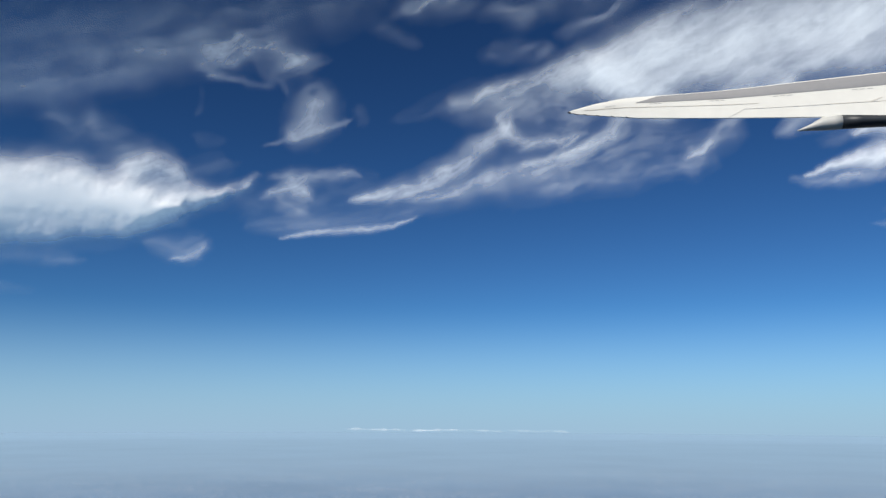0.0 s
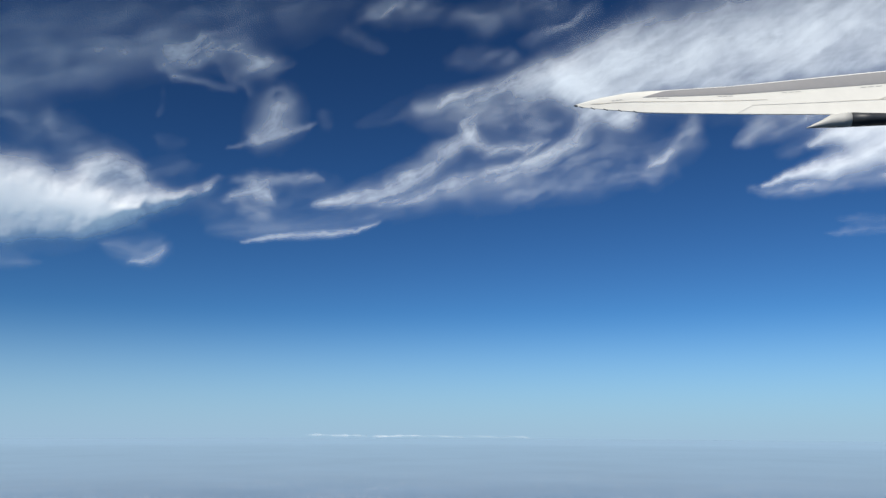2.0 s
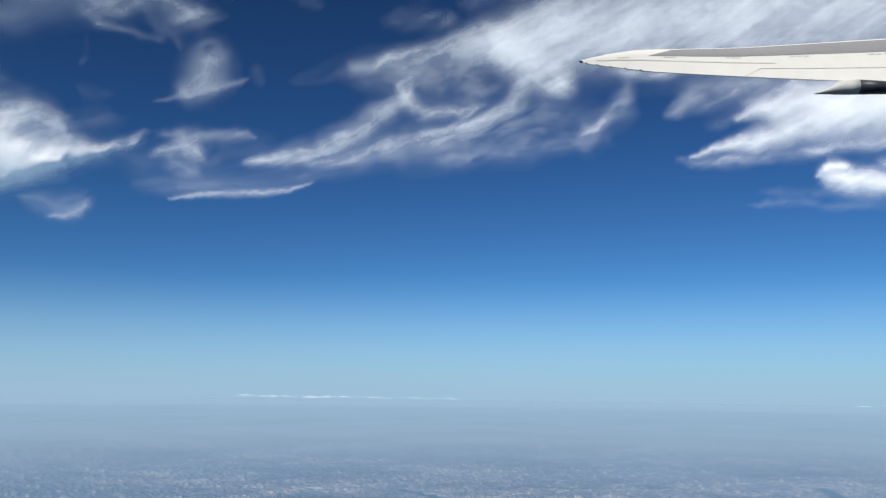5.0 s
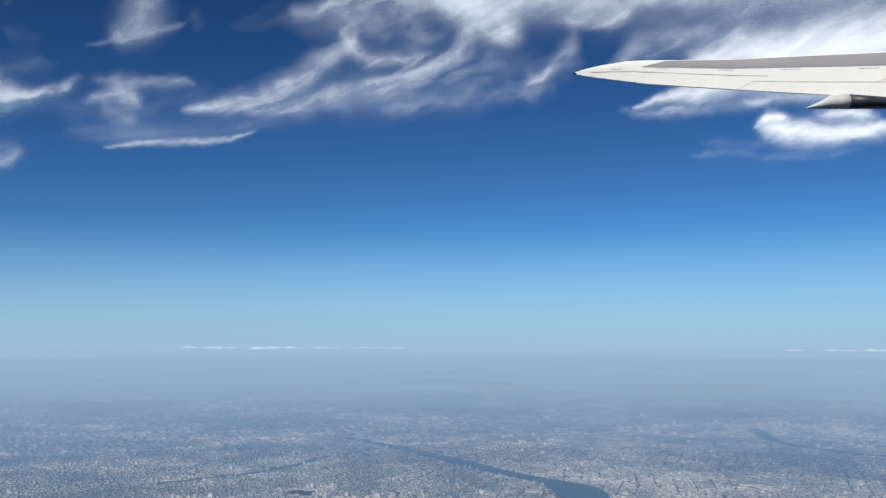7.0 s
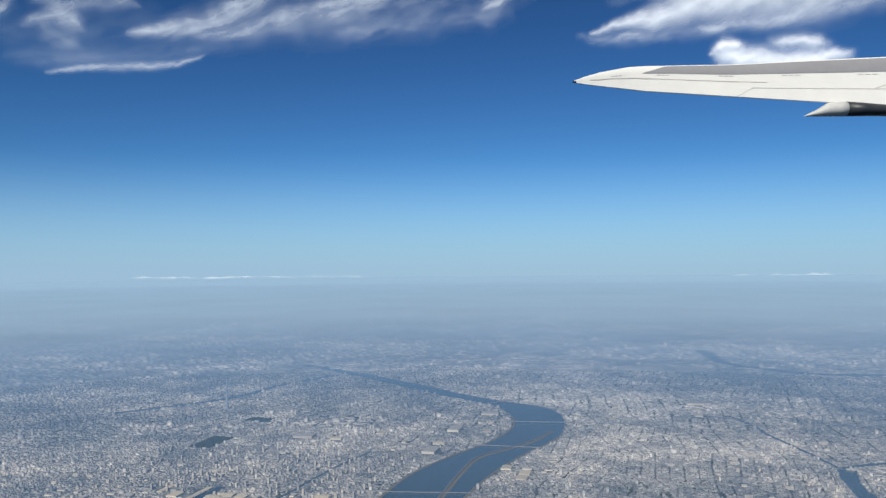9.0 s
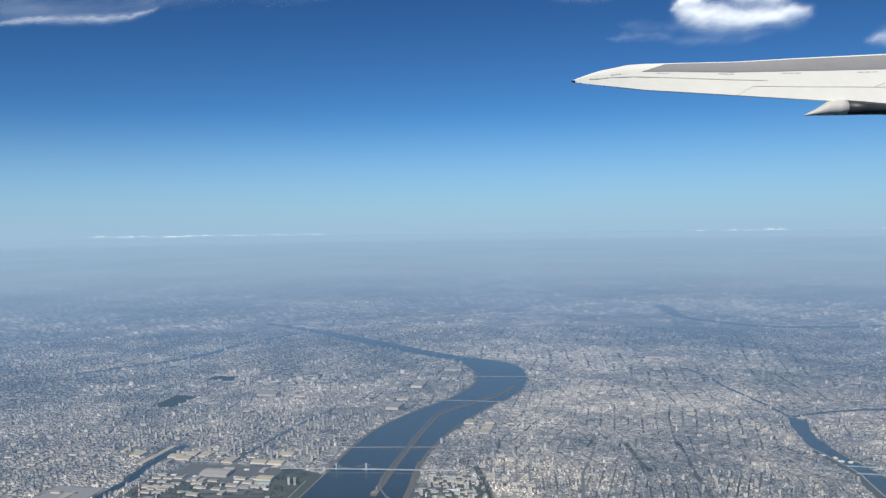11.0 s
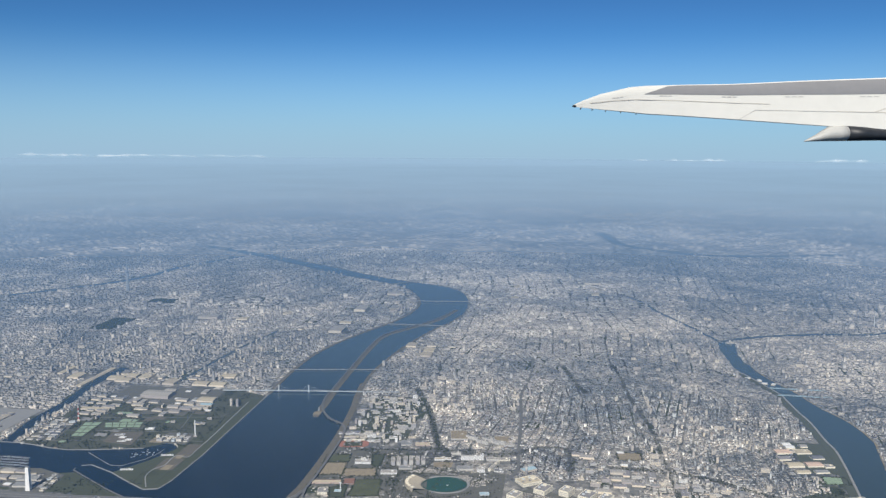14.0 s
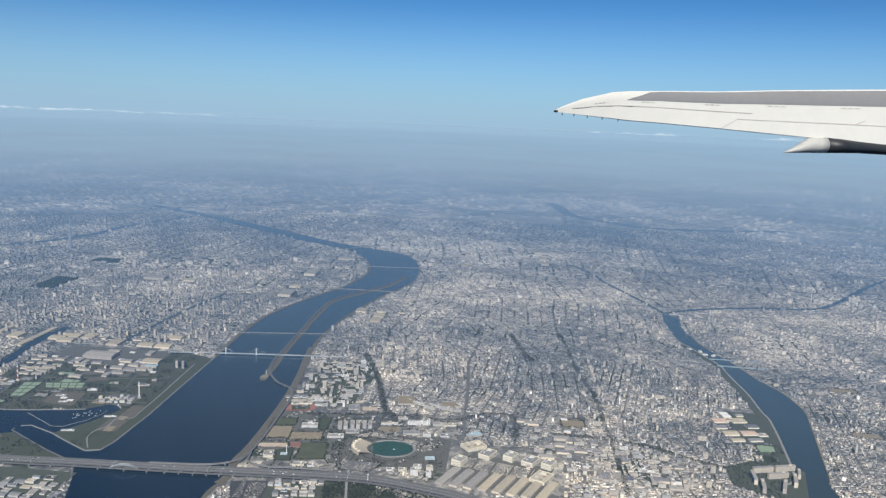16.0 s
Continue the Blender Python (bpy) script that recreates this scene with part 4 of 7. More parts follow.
# ---- the town ----
GRID = radians(-29)
EXPRESSWAY = [(-120, 357), (-60, 326), (-26.4, 309), (-4.2, 298.5), (19.7, 286.5), (34.3, 279.2), (47.1, 273.2), (61.7, 266.3), (76.3, 259.2), (90.4, 251.2), (103.1, 240.1), (116, 226), (140, 190)]
AVENUE = [(225, 430), (202.9, 391.0), (185.1, 366.2), (169.0, 334.1), (149.9, 298.1), (141.2, 281.3), (133.0, 272.0), (120.3, 265.1), (106.9, 260.6), (92, 257)]
GREENWAY = [(262, 400), (248.6, 369.0), (233.1, 337.3), (219.5, 302.1), (200.5, 265.3), (187.2, 240.2), (172, 212)]
GREEN_B = [(233.5, 409.0), (221.2, 371.3), (218.5, 356.4)]
GREEN_C = [(138, 395), (135.3, 380.7), (130.4, 354.4), (120.1, 318.0), (118.4, 300.1), (98, 268)]
GREEN_D = [(176, 268), (194.2, 256.1), (200.8, 249.8), (208.4, 241.5), (213.2, 230.4), (219.3, 221.4), (222, 218)]
CANAL_WALK = [(84.3, 321.6), (95.0, 318.2), (106.2, 313.3), (115.6, 311.0), (123.8, 305.0), (136.5, 297.6), (148.3, 294.5), (157.6, 297.0), (164.8, 294.7), (168.7, 290.0), (164.2, 277.0), (158.6, 269.6)]
SCHOOL_ROAD = [(132.8, 367.1), (126.2, 338.9), (118.4, 312.6), (111.4, 299.8), (105.6, 295.4), (97.0, 292.4), (92.1, 288.6), (88.8, 280.7), (83.4, 267.7), (83.7, 263)]
BANK_STREET = [(80.6, 323.4), (97.4, 316.8), (114.9, 309.8), (122.0, 308.5), (131.9, 305.2), (146.0, 297.4)]
FLATS_STREET = [(97.8, 317.8), (91.7, 305.0), (85.7, 292.2)]
STADIUM = Vector((107.2, 275.4))
express_line, avenue_line, greenway_line = glide(EXPRESSWAY, 6), glide(AVENUE, 4), glide(GREENWAY, 4)
green_lines = [glide(g, 4) for g in (GREEN_B, GREEN_C, GREEN_D, CANAL_WALK, SCHOOL_ROAD)]


edo_w, edo_e = glide(EDO_WEST, 4), glide(EDO_EAST, 4)
bank_strip = [tuple(p) for p in sides_of(edo_w[8:46], 2.2)[0]]


def oblong(x, y, w, d, turn=GRID):
    c, s = math.cos(turn), math.sin(turn)
    return [(x + a * c - b * s, y + a * s + b * c) for a, b in ((-w / 2, -d / 2), (w / 2, -d / 2), (w / 2, d / 2), (-w / 2, d / 2))]


# open areas: name, label, material, x, y, width, depth
LOTS = [
    ("estate_ground", "grey and green ground between blocks of flats", M_YARD, 111, 357, 26, 60),
    ("school_ground", "grey school ground near the river", M_PAVE, 82, 303, 30, 40),
    ("estate_ground", "grey paved ground round the stadium", M_PAVE, 107, 274, 44, 30),
    ("yard", "pale paved boatyard beside the marina", M_PAVE, -49, 340, 20, 16),
    ("yard", "dark works yard beside the river mouth", M_YARD, -23, 288, 30, 26),
    ("yard", "grey works yard below the highway", M_YARD, 64, 253, 20, 12),
    ("yard", "grey paved yard round the long sheds", M_PAVE, 138, 241, 32, 26, -15),
    ("school_yard", "pale earth school yard", M_SAND, 190, 275, 10, 8),
    ("factory_yard", "grey paved factory yard", M_YARD, 263, 247, 15, 34),
    ("sports_field", "dry yellow riverside field", M_SAND, 345, 268, 14, 6),
    ("sports_field", "sandy field among houses", M_SAND, 305, 222, 12, 6),
    ("sports_field", "green sports ground by the river", M_COURT, 252, 226, 9, 7),
]
SHORE_LOTS = [
    ("park_lawn", "pale earth park ground", M_BANK, 5, 391, 9, 6),
    ("park_lawn", "open grass in the island park", M_GRASS, 20, 388, 16, 12),
    ("park_lawn", "pale paved ground beside halls", M_PAVE, 11, 402, 16, 8),
    ("park_lawn", "grey paved ground round the waste plant", M_PAVE, 14, 362, 14, 13),
    ("park_lawn", "sandy path and lawn beside the marina", M_SAND, 6, 362.5, 6, 6),
    ("park_lawn", "grassy point at the river mouth", M_GRASS, 3.5, 323, 8, 17),
    ("city_park", "dark wooded city park", M_GRASS, -17, 614, 17, 36),
    ("city_park", "dark wooded city park", M_GRASS, 20, 690, 22, 14),
    ("riverside_green", "long grass strip on the river bank", M_GRASS, 41.5, 381, 7, 58),
    ("earth_ground", "brown earth ground on the point", M_BANK, 9.3, 333, 8, 12),
    ("earth_ground", "dry brown grass along the point's shore", M_BANK, 17.5, 345.5, 6, 14),
    ("earth_ground", "sandy worn ground on the point", M_SAND, 8.2, 329.5, 3.5, 5),
    ("earth_ground", "sandy worn ground on the point", M_SAND, 13.5, 339.5, 3.0, 4),
    ("works_yard", "pale paved works yard beside a canal", M_DECK, -66, 412, 25, 40),
    ("works_yard", "grey paved depot yard", M_PAVE, 12, 427, 54, 28),
]
# small clearings of paving, earth and grass among the park's trees
clear = random.Random(12)
for k in range(26):
    u, v = clear.uniform(0.05, 0.95), clear.uniform(0.05, 0.95)
    x, y = -34 + 66 * u + 10 * (v - 0.5), 372 + 52 * v - 8 * u * (1 - v)
    SHORE_LOTS.append(("park_lawn", "small open clearing in the island park", clear.choice((M_PAVE, M_BANK, M_GRASS, M_COURT, M_DECK)), x, y, clear.uniform(2.5, 8), clear.uniform(2.0, 5)))
LOTS = LOTS + SHORE_LOTS
lot_outlines = []
for name, label, material, x, y, w, d, *swing in LOTS:
    angle = GRID + radians(sum(swing))
    outline = oblong(x, y, w, d, angle)
    lot_outlines.append(outline)
    bm = bmesh.new()
    box(bm, 0, 0, 0, w, d, 0.065 + 0.0025 * len(lot_outlines))
    ob = part(name, bm, material)
    ob.matrix_basis = pose(x, y, 0, 0, 0, math.degrees(angle))
    tagged(ob, label, name.split("_")[0], kind="structure")


# fields, courts and yards with corners of their own: name, label, material, corners
PLOTS = [
    ("sports_field", "worn green school field near the river highway", M_PITCH, (71.7, 320.3), (81.0, 317.1), (78.5, 310.6), (68.5, 313.2)),
    ("sports_field", "bare tan earth sports field", M_SAND, (68.1, 312.5), (77.5, 309.4), (73.0, 298.6), (63.9, 301.7)),
    ("sports_field", "pale tan earth field with worn grass", M_SAND, (74.8, 303.6), (86.8, 299.5), (84.6, 292.6), (71.8, 296.9)),
    ("school_yard", "dark green planted yard beside a school", M_GRASS, (89.4, 313.9), (94.6, 312.1), (88.2, 300.6), (86.1, 302.4)),
    ("sports_field", "large brown-green playing field edged by trees", M_PITCH, (76.6, 291.8), (86.0, 288.6), (80.3, 274.9), (69.8, 278.5)),
    ("school_yard", "dark garden with a pond beside a school", M_GRASS, (65.4, 288.6), (72.1, 288.3), (68.3, 278.1), (62.7, 280.0)),
    ("car_park", "grey car park full of pale cars behind the stadium", M_PAVE, (96.5, 291.6), (105.5, 293.8), (122.7, 275.6), (116.5, 273.0), (113.5, 282.0), (104, 288.0)),
    ("car_park", "grey asphalt car park between stadium and highway", M_LANE, (86.2, 271.8), (100.0, 264.5), (92.0, 259.4), (83.2, 264.6)),
    ("estate_ground", "pinkish earth lot between flats", M_SAND, (110.8, 297.6), (118.3, 294.6), (115.7, 290.2), (109.4, 293.4)),
    ("estate_ground", "tan open lot among flats", M_SAND, (146.5, 315.6), (152.6, 313.4), (149.6, 307.0), (144.0, 308.8)),
    ("park_ground", "dark planted ground between tennis courts", M_WOOD_FLOOR, (-17.0, 394.8), (0.8, 389.2), (-0.8, 380.8), (-16.8, 386.4)),
    ("park_ground", "dark planted ground between tennis courts", M_WOOD_FLOOR, (-28.6, 388.6), (-25.4, 398.2), (-17.2, 395.6), (-25.1, 377.6), (-30.2, 379.8)),
    ("park_ground", "brownish open ground with paths beside the marina", M_BANK, (-12.5, 380.0), (0.5, 374.6), (-5.1, 360.2), (-16.7, 368.7)),
    ("works_yard", "grey paved works yard between canal and park", M_PAVE, (-48.0, 382.5), (-36.5, 377.2), (-28.6, 399.0), (-37.0, 413.0)),
    ("works_yard", "grey paved yard of the waste plant by the marina", M_PAVE, (-50.5, 351.0), (-38.6, 345.4), (-29.5, 335.0), (-36.0, 319.5), (-47.4, 321.5)),
]
for k, (name, label, material, *corners) in enumerate(PLOTS):
    lot_outlines.append(corners)
    bm = bmesh.new()
    low, high = [[bm.verts.new((x, y, z)) for x, y in corners] for z in (0.0, 0.2 + 0.003 * k)]
    bm.faces.new(high)
    for i in range(len(corners)):
        bm.faces.new((low[i], low[i - 1], high[i - 1], high[i]))
    bmesh.ops.recalc_face_normals(bm, faces=bm.faces[:])
    tagged(part(name, bm, material), label, name.split("_")[0], kind="structure")


def court_block(a, b, c, d, columns, rows, label):
    """Tennis courts in rows, with planted gaps between them."""
    a, b, c, d = Vector(a), Vector(b), Vector(c), Vector(d)
    for i in range(columns):
        for j in range(rows):
            spots = []
            for u, v in ((i + 0.06, j + 0.08), (i + 0.94, j + 0.08), (i + 0.94, j + 0.92), (i + 0.06, j + 0.92)):
                spots.append(tuple(a.lerp(b, u / columns).lerp(d.lerp(c, u / columns), v / rows)))
            bm = bmesh.new()
            flat(bm, spots, 0.27)
            tagged(part("tennis_court", bm, M_COURT), label, "court", kind="structure")


court_block((-16.5, 394.1), (0.2, 388.7), (-1.3, 381.4), (-16.3, 387.0), 5, 2, "pale green tennis court in the park")
court_block((-25.1, 397.6), (-17.5, 395.0), (-25.4, 378.6), (-30.2, 380.1), 2, 4, "pale green tennis court in the park")


# quarters of large buildings and open ground, without small houses: x, y, width, depth
ZONES = [(110, 357, 33, 64), (82, 303, 36, 46), (104, 300, 22, 26), (107, 274, 48, 34), (122, 264, 30, 26), (142, 244, 42, 42), (74, 250, 50, 18), (-19, 292, 24, 28), (264, 247, 20, 42), (251, 222, 13, 22), (173, 252, 9, 22), (190, 277, 13, 15), (-66, 412, 28, 44), (12, 428, 60, 34)]
PARK = [(-50.6, 380.3), (-31, 364.5), (-0.2, 354.8), (12, 358), (14, 352), (20, 345), (60, 410), (44, 428), (5, 432), (-24, 436)]
FLATS = [(214, 206), (220, 192), (232, 188), (249, 205), (248, 214), (236, 220), (222, 219)]
POINT = [(13.5, 350), (10.0, 346.5), (2.0, 340.2), (-5.0, 336.0), (-12.3, 332.0), (-7.5, 322.1), (-0.9, 310.6), (4.3, 309.4), (9.4, 315.4), (18.8, 331.4), (22.6, 337.6), (33, 357.5), (20, 367), (14, 360)]
WEST_SHORE = [(-4.8, 302), (-14.0, 314.9), (-26.1, 337.4), (-33, 338.5), (-40, 346), (-52, 352.5), (-66, 352), (-100, 372), (-120, 365), (-60, 334), (-26, 317)]
DARK_YARD = [(45, 268.5), (57.5, 264.3), (53, 250.5), (42, 254)]
HIGHWAY_WOOD = [(75.5, 258.0), (92, 250.5), (88, 238), (70.5, 245)]
for rise, (label, outline, material) in enumerate((("dark woodland floor of the island park", PARK, M_WOOD_FLOOR), ("dull grass of the river point", POINT, M_GRASS), ("dark grass of the western shore", WEST_SHORE, M_GRASS), ("paved and planted ground round riverside flats", FLATS, M_YARD), ("dark asphalt yard below the highway", DARK_YARD, M_ROAD), ("dark wood floor below the highway", HIGHWAY_WOOD, M_WOOD_FLOOR))):
    bm = bmesh.new()
    flat(bm, outline, 0.04 + 0.006 * rise)
    tagged(part("ground_cover", bm, material), label, "ground", kind="structure")
NEAR_BANK = [(50, 283), (60, 297), (84, 345), (112, 336), (119, 312), (146, 298), (136, 276), (104, 262), (88, 257), (62, 269)]
zone_outlines = [DARK_YARD, HIGHWAY_WOOD, NEAR_BANK, PARK, FLATS, POINT, WEST_SHORE, *[oblong(*z) for z in ZONES]]


def free(xs, ys, margin=0.0, town=False):
    """Where no water, road or open lot lies."""
    taken = inside(xs, ys, river_outline) | inside(xs, ys, edo_outline)
    taken |= near_line(xs, ys, canal_line, 3.2 + margin) | near_line(xs, ys, far_line, 10) | (ys < 140)
    for line, half in side_waters:
        taken |= near_line(xs, ys, line, half + 1.0)
    taken |= near_line(xs, ys, express_line, 9.0 + margin) | near_line(xs, ys, avenue_line, 1.0 + margin) | near_line(xs, ys, greenway_line, 1.1 + margin)
    taken |= near_line(xs, ys, east_line, 2.2 + margin) | near_line(xs, ys, west_line, 1.8 + margin) | near_line(xs, ys, spit_line, 2.0 + margin)
    taken |= near_line(xs, ys, bank_strip, 2.1 + margin)
    for line in green_lines:
        taken |= near_line(xs, ys, line, 1.9 + margin)
    for outline in lot_outlines:
        taken |= inside(xs, ys, outline)
    taken |= (xs - STADIUM.x) ** 2 / 150 + (ys - STADIUM.y) ** 2 / 110 < 1 + margin * 0.3
    if town:
        for outline in zone_outlines:
            taken |= inside(xs, ys, outline)
    return ~taken


def beside_line(line, shift):
    left, right = sides_of(line, abs(shift))
    return [tuple(p) for p in (left if shift > 0 else right)]


BIG = []  # outlines of the large buildings


def boxes(name, xs, ys, zs, ws, ds, hs, turns, material, bottomless=True):
    """Many small blocks in one mesh."""
    k = len(xs)
    c, s = np.cos(turns), np.sin(turns)
    verts = np.empty((k, 8, 3), np.float32)
    for i, (a, b) in enumerate(((-0.5, -0.5), (0.5, -0.5), (0.5, 0.5), (-0.5, 0.5))):
        for j in (0, 4):
            verts[:, i + j, 0] = xs + a * ws * c - b * ds * s
            verts[:, i + j, 1] = ys + a * ws * s + b * ds * c
            verts[:, i + j, 2] = zs + (hs if j else 0)
    faces = np.array([(4, 5, 6, 7), (0, 1, 5, 4), (1, 2, 6, 5), (2, 3, 7, 6), (3, 0, 4, 7)], np.int32)
    loops = (faces[None] + 8 * np.arange(k, dtype=np.int32)[:, None, None]).reshape(-1)
    me = bpy.data.meshes.new(name)
    me.vertices.add(8 * k), me.loops.add(len(loops)), me.polygons.add(5 * k)
    me.vertices.foreach_set("co", verts.reshape(-1))
    me.loops.foreach_set("vertex_index", loops)
    me.polygons.foreach_set("loop_start", np.arange(5 * k, dtype=np.int32) * 4)
    me.update(calc_edges=True)
    me.materials.append(material)
    return new(name, me)


def houses(label, near, far, west, east, pitch, seed, streets=True, loose=0.14, rise=1.0, skin=M_TOWN):
    """Low houses on lots between two distances and two azimuths, with streets left open."""
    rng = np.random.default_rng(seed)
    n = int(far / pitch) + 2
    seeds = np.stack([far * np.sqrt(rng.uniform(0, 1, 260)), np.radians(rng.uniform(west, east, 260))])
    sx, sy = seeds[0] * np.sin(seeds[1]), seeds[0] * np.cos(seeds[1])
    kind = rng.integers(0, 5, 260)
    all_x, all_y, all_turn = [], [], []
    for k, (swing, gap_u, gap_v) in enumerate(((0, 6, 9), (0.12, 7, 5), (-0.2, 5, 8), (0.35, 8, 6), (-0.08, 6, 11))):
        u, v = [a.reshape(-1) for a in np.meshgrid(np.arange(-n, n + 1), np.arange(-n, n + 1))]
        a = GRID + swing
        xs, ys = pitch * (u * math.cos(a) - v * math.sin(a)), pitch * (u * math.sin(a) + v * math.cos(a))
        r, az = np.hypot(xs, ys), np.degrees(np.arctan2(xs, ys))
        keep = (r > near) & (r < far) & (az > west) & (az < east) & (not streets or (u % gap_u != 0) & (v % gap_v != 0))
        xs, ys = xs[keep], ys[keep]
        home = np.concatenate([np.argmin((cx[:, None] - sx) ** 2 + (cy[:, None] - sy) ** 2, 1) for cx, cy in zip(np.array_split(xs, 60), np.array_split(ys, 60))])
        keep = kind[home] == k
        all_x.append(xs[keep]), all_y.append(ys[keep]), all_turn.append(np.full(keep.sum(), a))
    xs, ys, turn = np.concatenate(all_x), np.concatenate(all_y), np.concatenate(all_turn)
    xs, ys = xs + rng.uniform(-loose, loose, len(xs)) * pitch, ys + rng.uniform(-loose, loose, len(xs)) * pitch
    keep = free(xs, ys, 0.0, True)
    for outline in BIG:
        lo, hi = np.min(outline, 0) - 0.6, np.max(outline, 0) + 0.6
        keep &= ~((xs > lo[0]) & (xs < hi[0]) & (ys > lo[1]) & (ys < hi[1]))
    patch = np.sin(xs / 31) * np.sin(ys / 43 + 1) + np.sin(xs / 11 + 2) * np.sin(ys / 17)
    keep &= rng.uniform(0, 1, len(xs)) < np.clip(0.93 + 0.05 * patch, 0, 1)
    xs, ys, turn, patch = xs[keep], ys[keep], turn[keep], patch[keep]
    k = len(xs)
    snug = 0.52 if near < 400 else 0.66
    ws, ds = pitch * rng.uniform(snug, snug + 0.42, k), pitch * rng.uniform(snug, snug + 0.42, k)
    large = rng.uniform(0, 1, k) < 0.09
    ws[large] *= rng.uniform(1.3, 2.3, large.sum())
    ds[large] *= rng.uniform(1.1, 1.7, large.sum())
    hs = rng.lognormal(math.log(0.38), 0.35, k) * (1 + 0.2 * np.clip(patch, 0, 2))
    tall = rng.uniform(0, 1, k) < 0.07 + 0.06 * np.clip(patch, 0, 2)
    hs[tall] *= rng.uniform(1.9, 4.6, tall.sum())
    if not streets:
        ws, ds = ws * 1.15, ds * 1.15
    ob = boxes("houses", xs, ys, np.zeros(k), ws, ds, hs * rise, turn + rng.normal(0, 0.05, k), skin)
    return tagged(ob, label, "houses", kind="stuff")


# ---- large buildings ----
def slab_block(width, depth, storeys):
    """A block of flats: wall, storey bands on both long sides, roof slab and a stair head."""
    h = storeys * 0.145
    ob = new("apartment_building")
    part("wall", box(bmesh.new(), 0, 0, 0, width, depth, h), M_WALL, ob)
    bm = bmesh.new()
    for k in range(storeys):
        for side in (-1, 1):
            box(bm, 0, side * (depth / 2 + 0.015), k * 0.145 + 0.075, width * 0.95, 0.02, 0.05)
    part("window_band", bm, M_GLASS, ob)
    bm = box(bmesh.new(), 0, 0, h, width * 1.03, depth * 1.06, 0.05)
    part("roof", bm, M_ROOF, ob)
    part("stair_head", box(bmesh.new(), width * 0.27, 0, h + 0.05, width * 0.14, depth * 0.6, 0.15), M_WALL, ob)
    ob["size"] = (width, depth)
    return ob


def hall(width, depth, height, roof):
    """A large low hall or store with a shallow ridged roof and roof plant."""
    ob = new("warehouse")
    part("wall", box(bmesh.new(), 0, 0, 0, width, depth, height), M_WALL, ob)
    bm = bmesh.new()
    ends = []
    for x in (-width / 2 - 0.03, width / 2 + 0.03):
        ends.append([bm.verts.new((x, y, z)) for y, z in ((-depth / 2 - 0.04, height), (-depth / 2 - 0.04, height + 0.03), (0, height + 0.06 * depth + 0.05), (depth / 2 + 0.04, height + 0.03), (depth / 2 + 0.04, height))])
    for k in range(5):
        bm.faces.new((ends[0][k], ends[1][k], ends[1][(k + 1) % 5], ends[0][(k + 1) % 5]))
    bm.faces.new(ends[0]), bm.faces.new(ends[1][::-1])
    bmesh.ops.recalc_face_normals(bm, faces=bm.faces[:])
    part("roof", bm, roof, ob)
    for k in range(3):
        part("roof_plant", box(bmesh.new(), width * (-0.3 + 0.3 * k), depth * 0.2, height + 0.03, 0.25, 0.2, 0.2), M_STEEL, ob)
    ob["size"] = (width, depth)
    return ob


def store(width, depth, height, roof):
    """A large flat-roofed store: walls, parapets, recessed roof, plant and a band of shop windows."""
    ob = new("store")
    part("wall", box(bmesh.new(), 0, 0, 0, width, depth, height), M_STORE, ob)
    part("roof", box(bmesh.new(), 0, 0, height, width - 0.3, depth - 0.3, 0.02), roof, ob)
    for x, y, w, d in ((0, depth / 2 - 0.07, width, 0.14), (0, 0.07 - depth / 2, width, 0.14), (width / 2 - 0.07, 0, 0.14, depth - 0.28), (0.07 - width / 2, 0, 0.14, depth - 0.28)):
        part("parapet", box(bmesh.new(), x, y, height, w, d, 0.16), M_STORE, ob)
    for k in range(5):
        part("roof_plant", box(bmesh.new(), width * (-0.34 + 0.17 * k), depth * (0.22 if k % 2 else -0.15), height + 0.02, width * 0.1, depth * 0.16, 0.3), M_STEEL if k % 2 else M_DECK, ob)
    part("lift_house", box(bmesh.new(), width * 0.28, depth * 0.05, height + 0.02, width * 0.2, depth * 0.3, 0.55), M_STORE, ob)
    bm = bmesh.new()
    for k in range(3):
        box(bm, 0, 0, 0.25 + k * height * 0.28, width * 0.9, depth + 0.03, height * 0.08), box(bm, 0, 0, 0.25 + k * height * 0.28, width + 0.03, depth * 0.85, height * 0.08)
    part("window_band", bm, M_GLASS, ob)
    ob["size"] = (width, depth)
    return ob


def tower_block(width, depth, storeys):
    h = storeys * 0.15
    ob = new("office_building")
    part("wall", box(bmesh.new(), 0, 0, 0, width, depth, h), M_WALL, ob)
    bm = bmesh.new()
    for k in range(storeys - 1):
        box(bm, 0, 0, 0.1 + k * 0.15, width + 0.03, depth + 0.03, 0.06)
    part("window_band", bm, M_GLASS, ob)
    bm = bmesh.new()
    box(bm, 0, 0, h, width * 1.02, depth * 1.02, 0.06), box(bm, 0.1 * width, 0, h + 0.06, width * 0.5, depth * 0.5, 0.22)
    part("roof", bm, M_ROOF, ob)
    ob["size"] = (width, depth)
    return ob


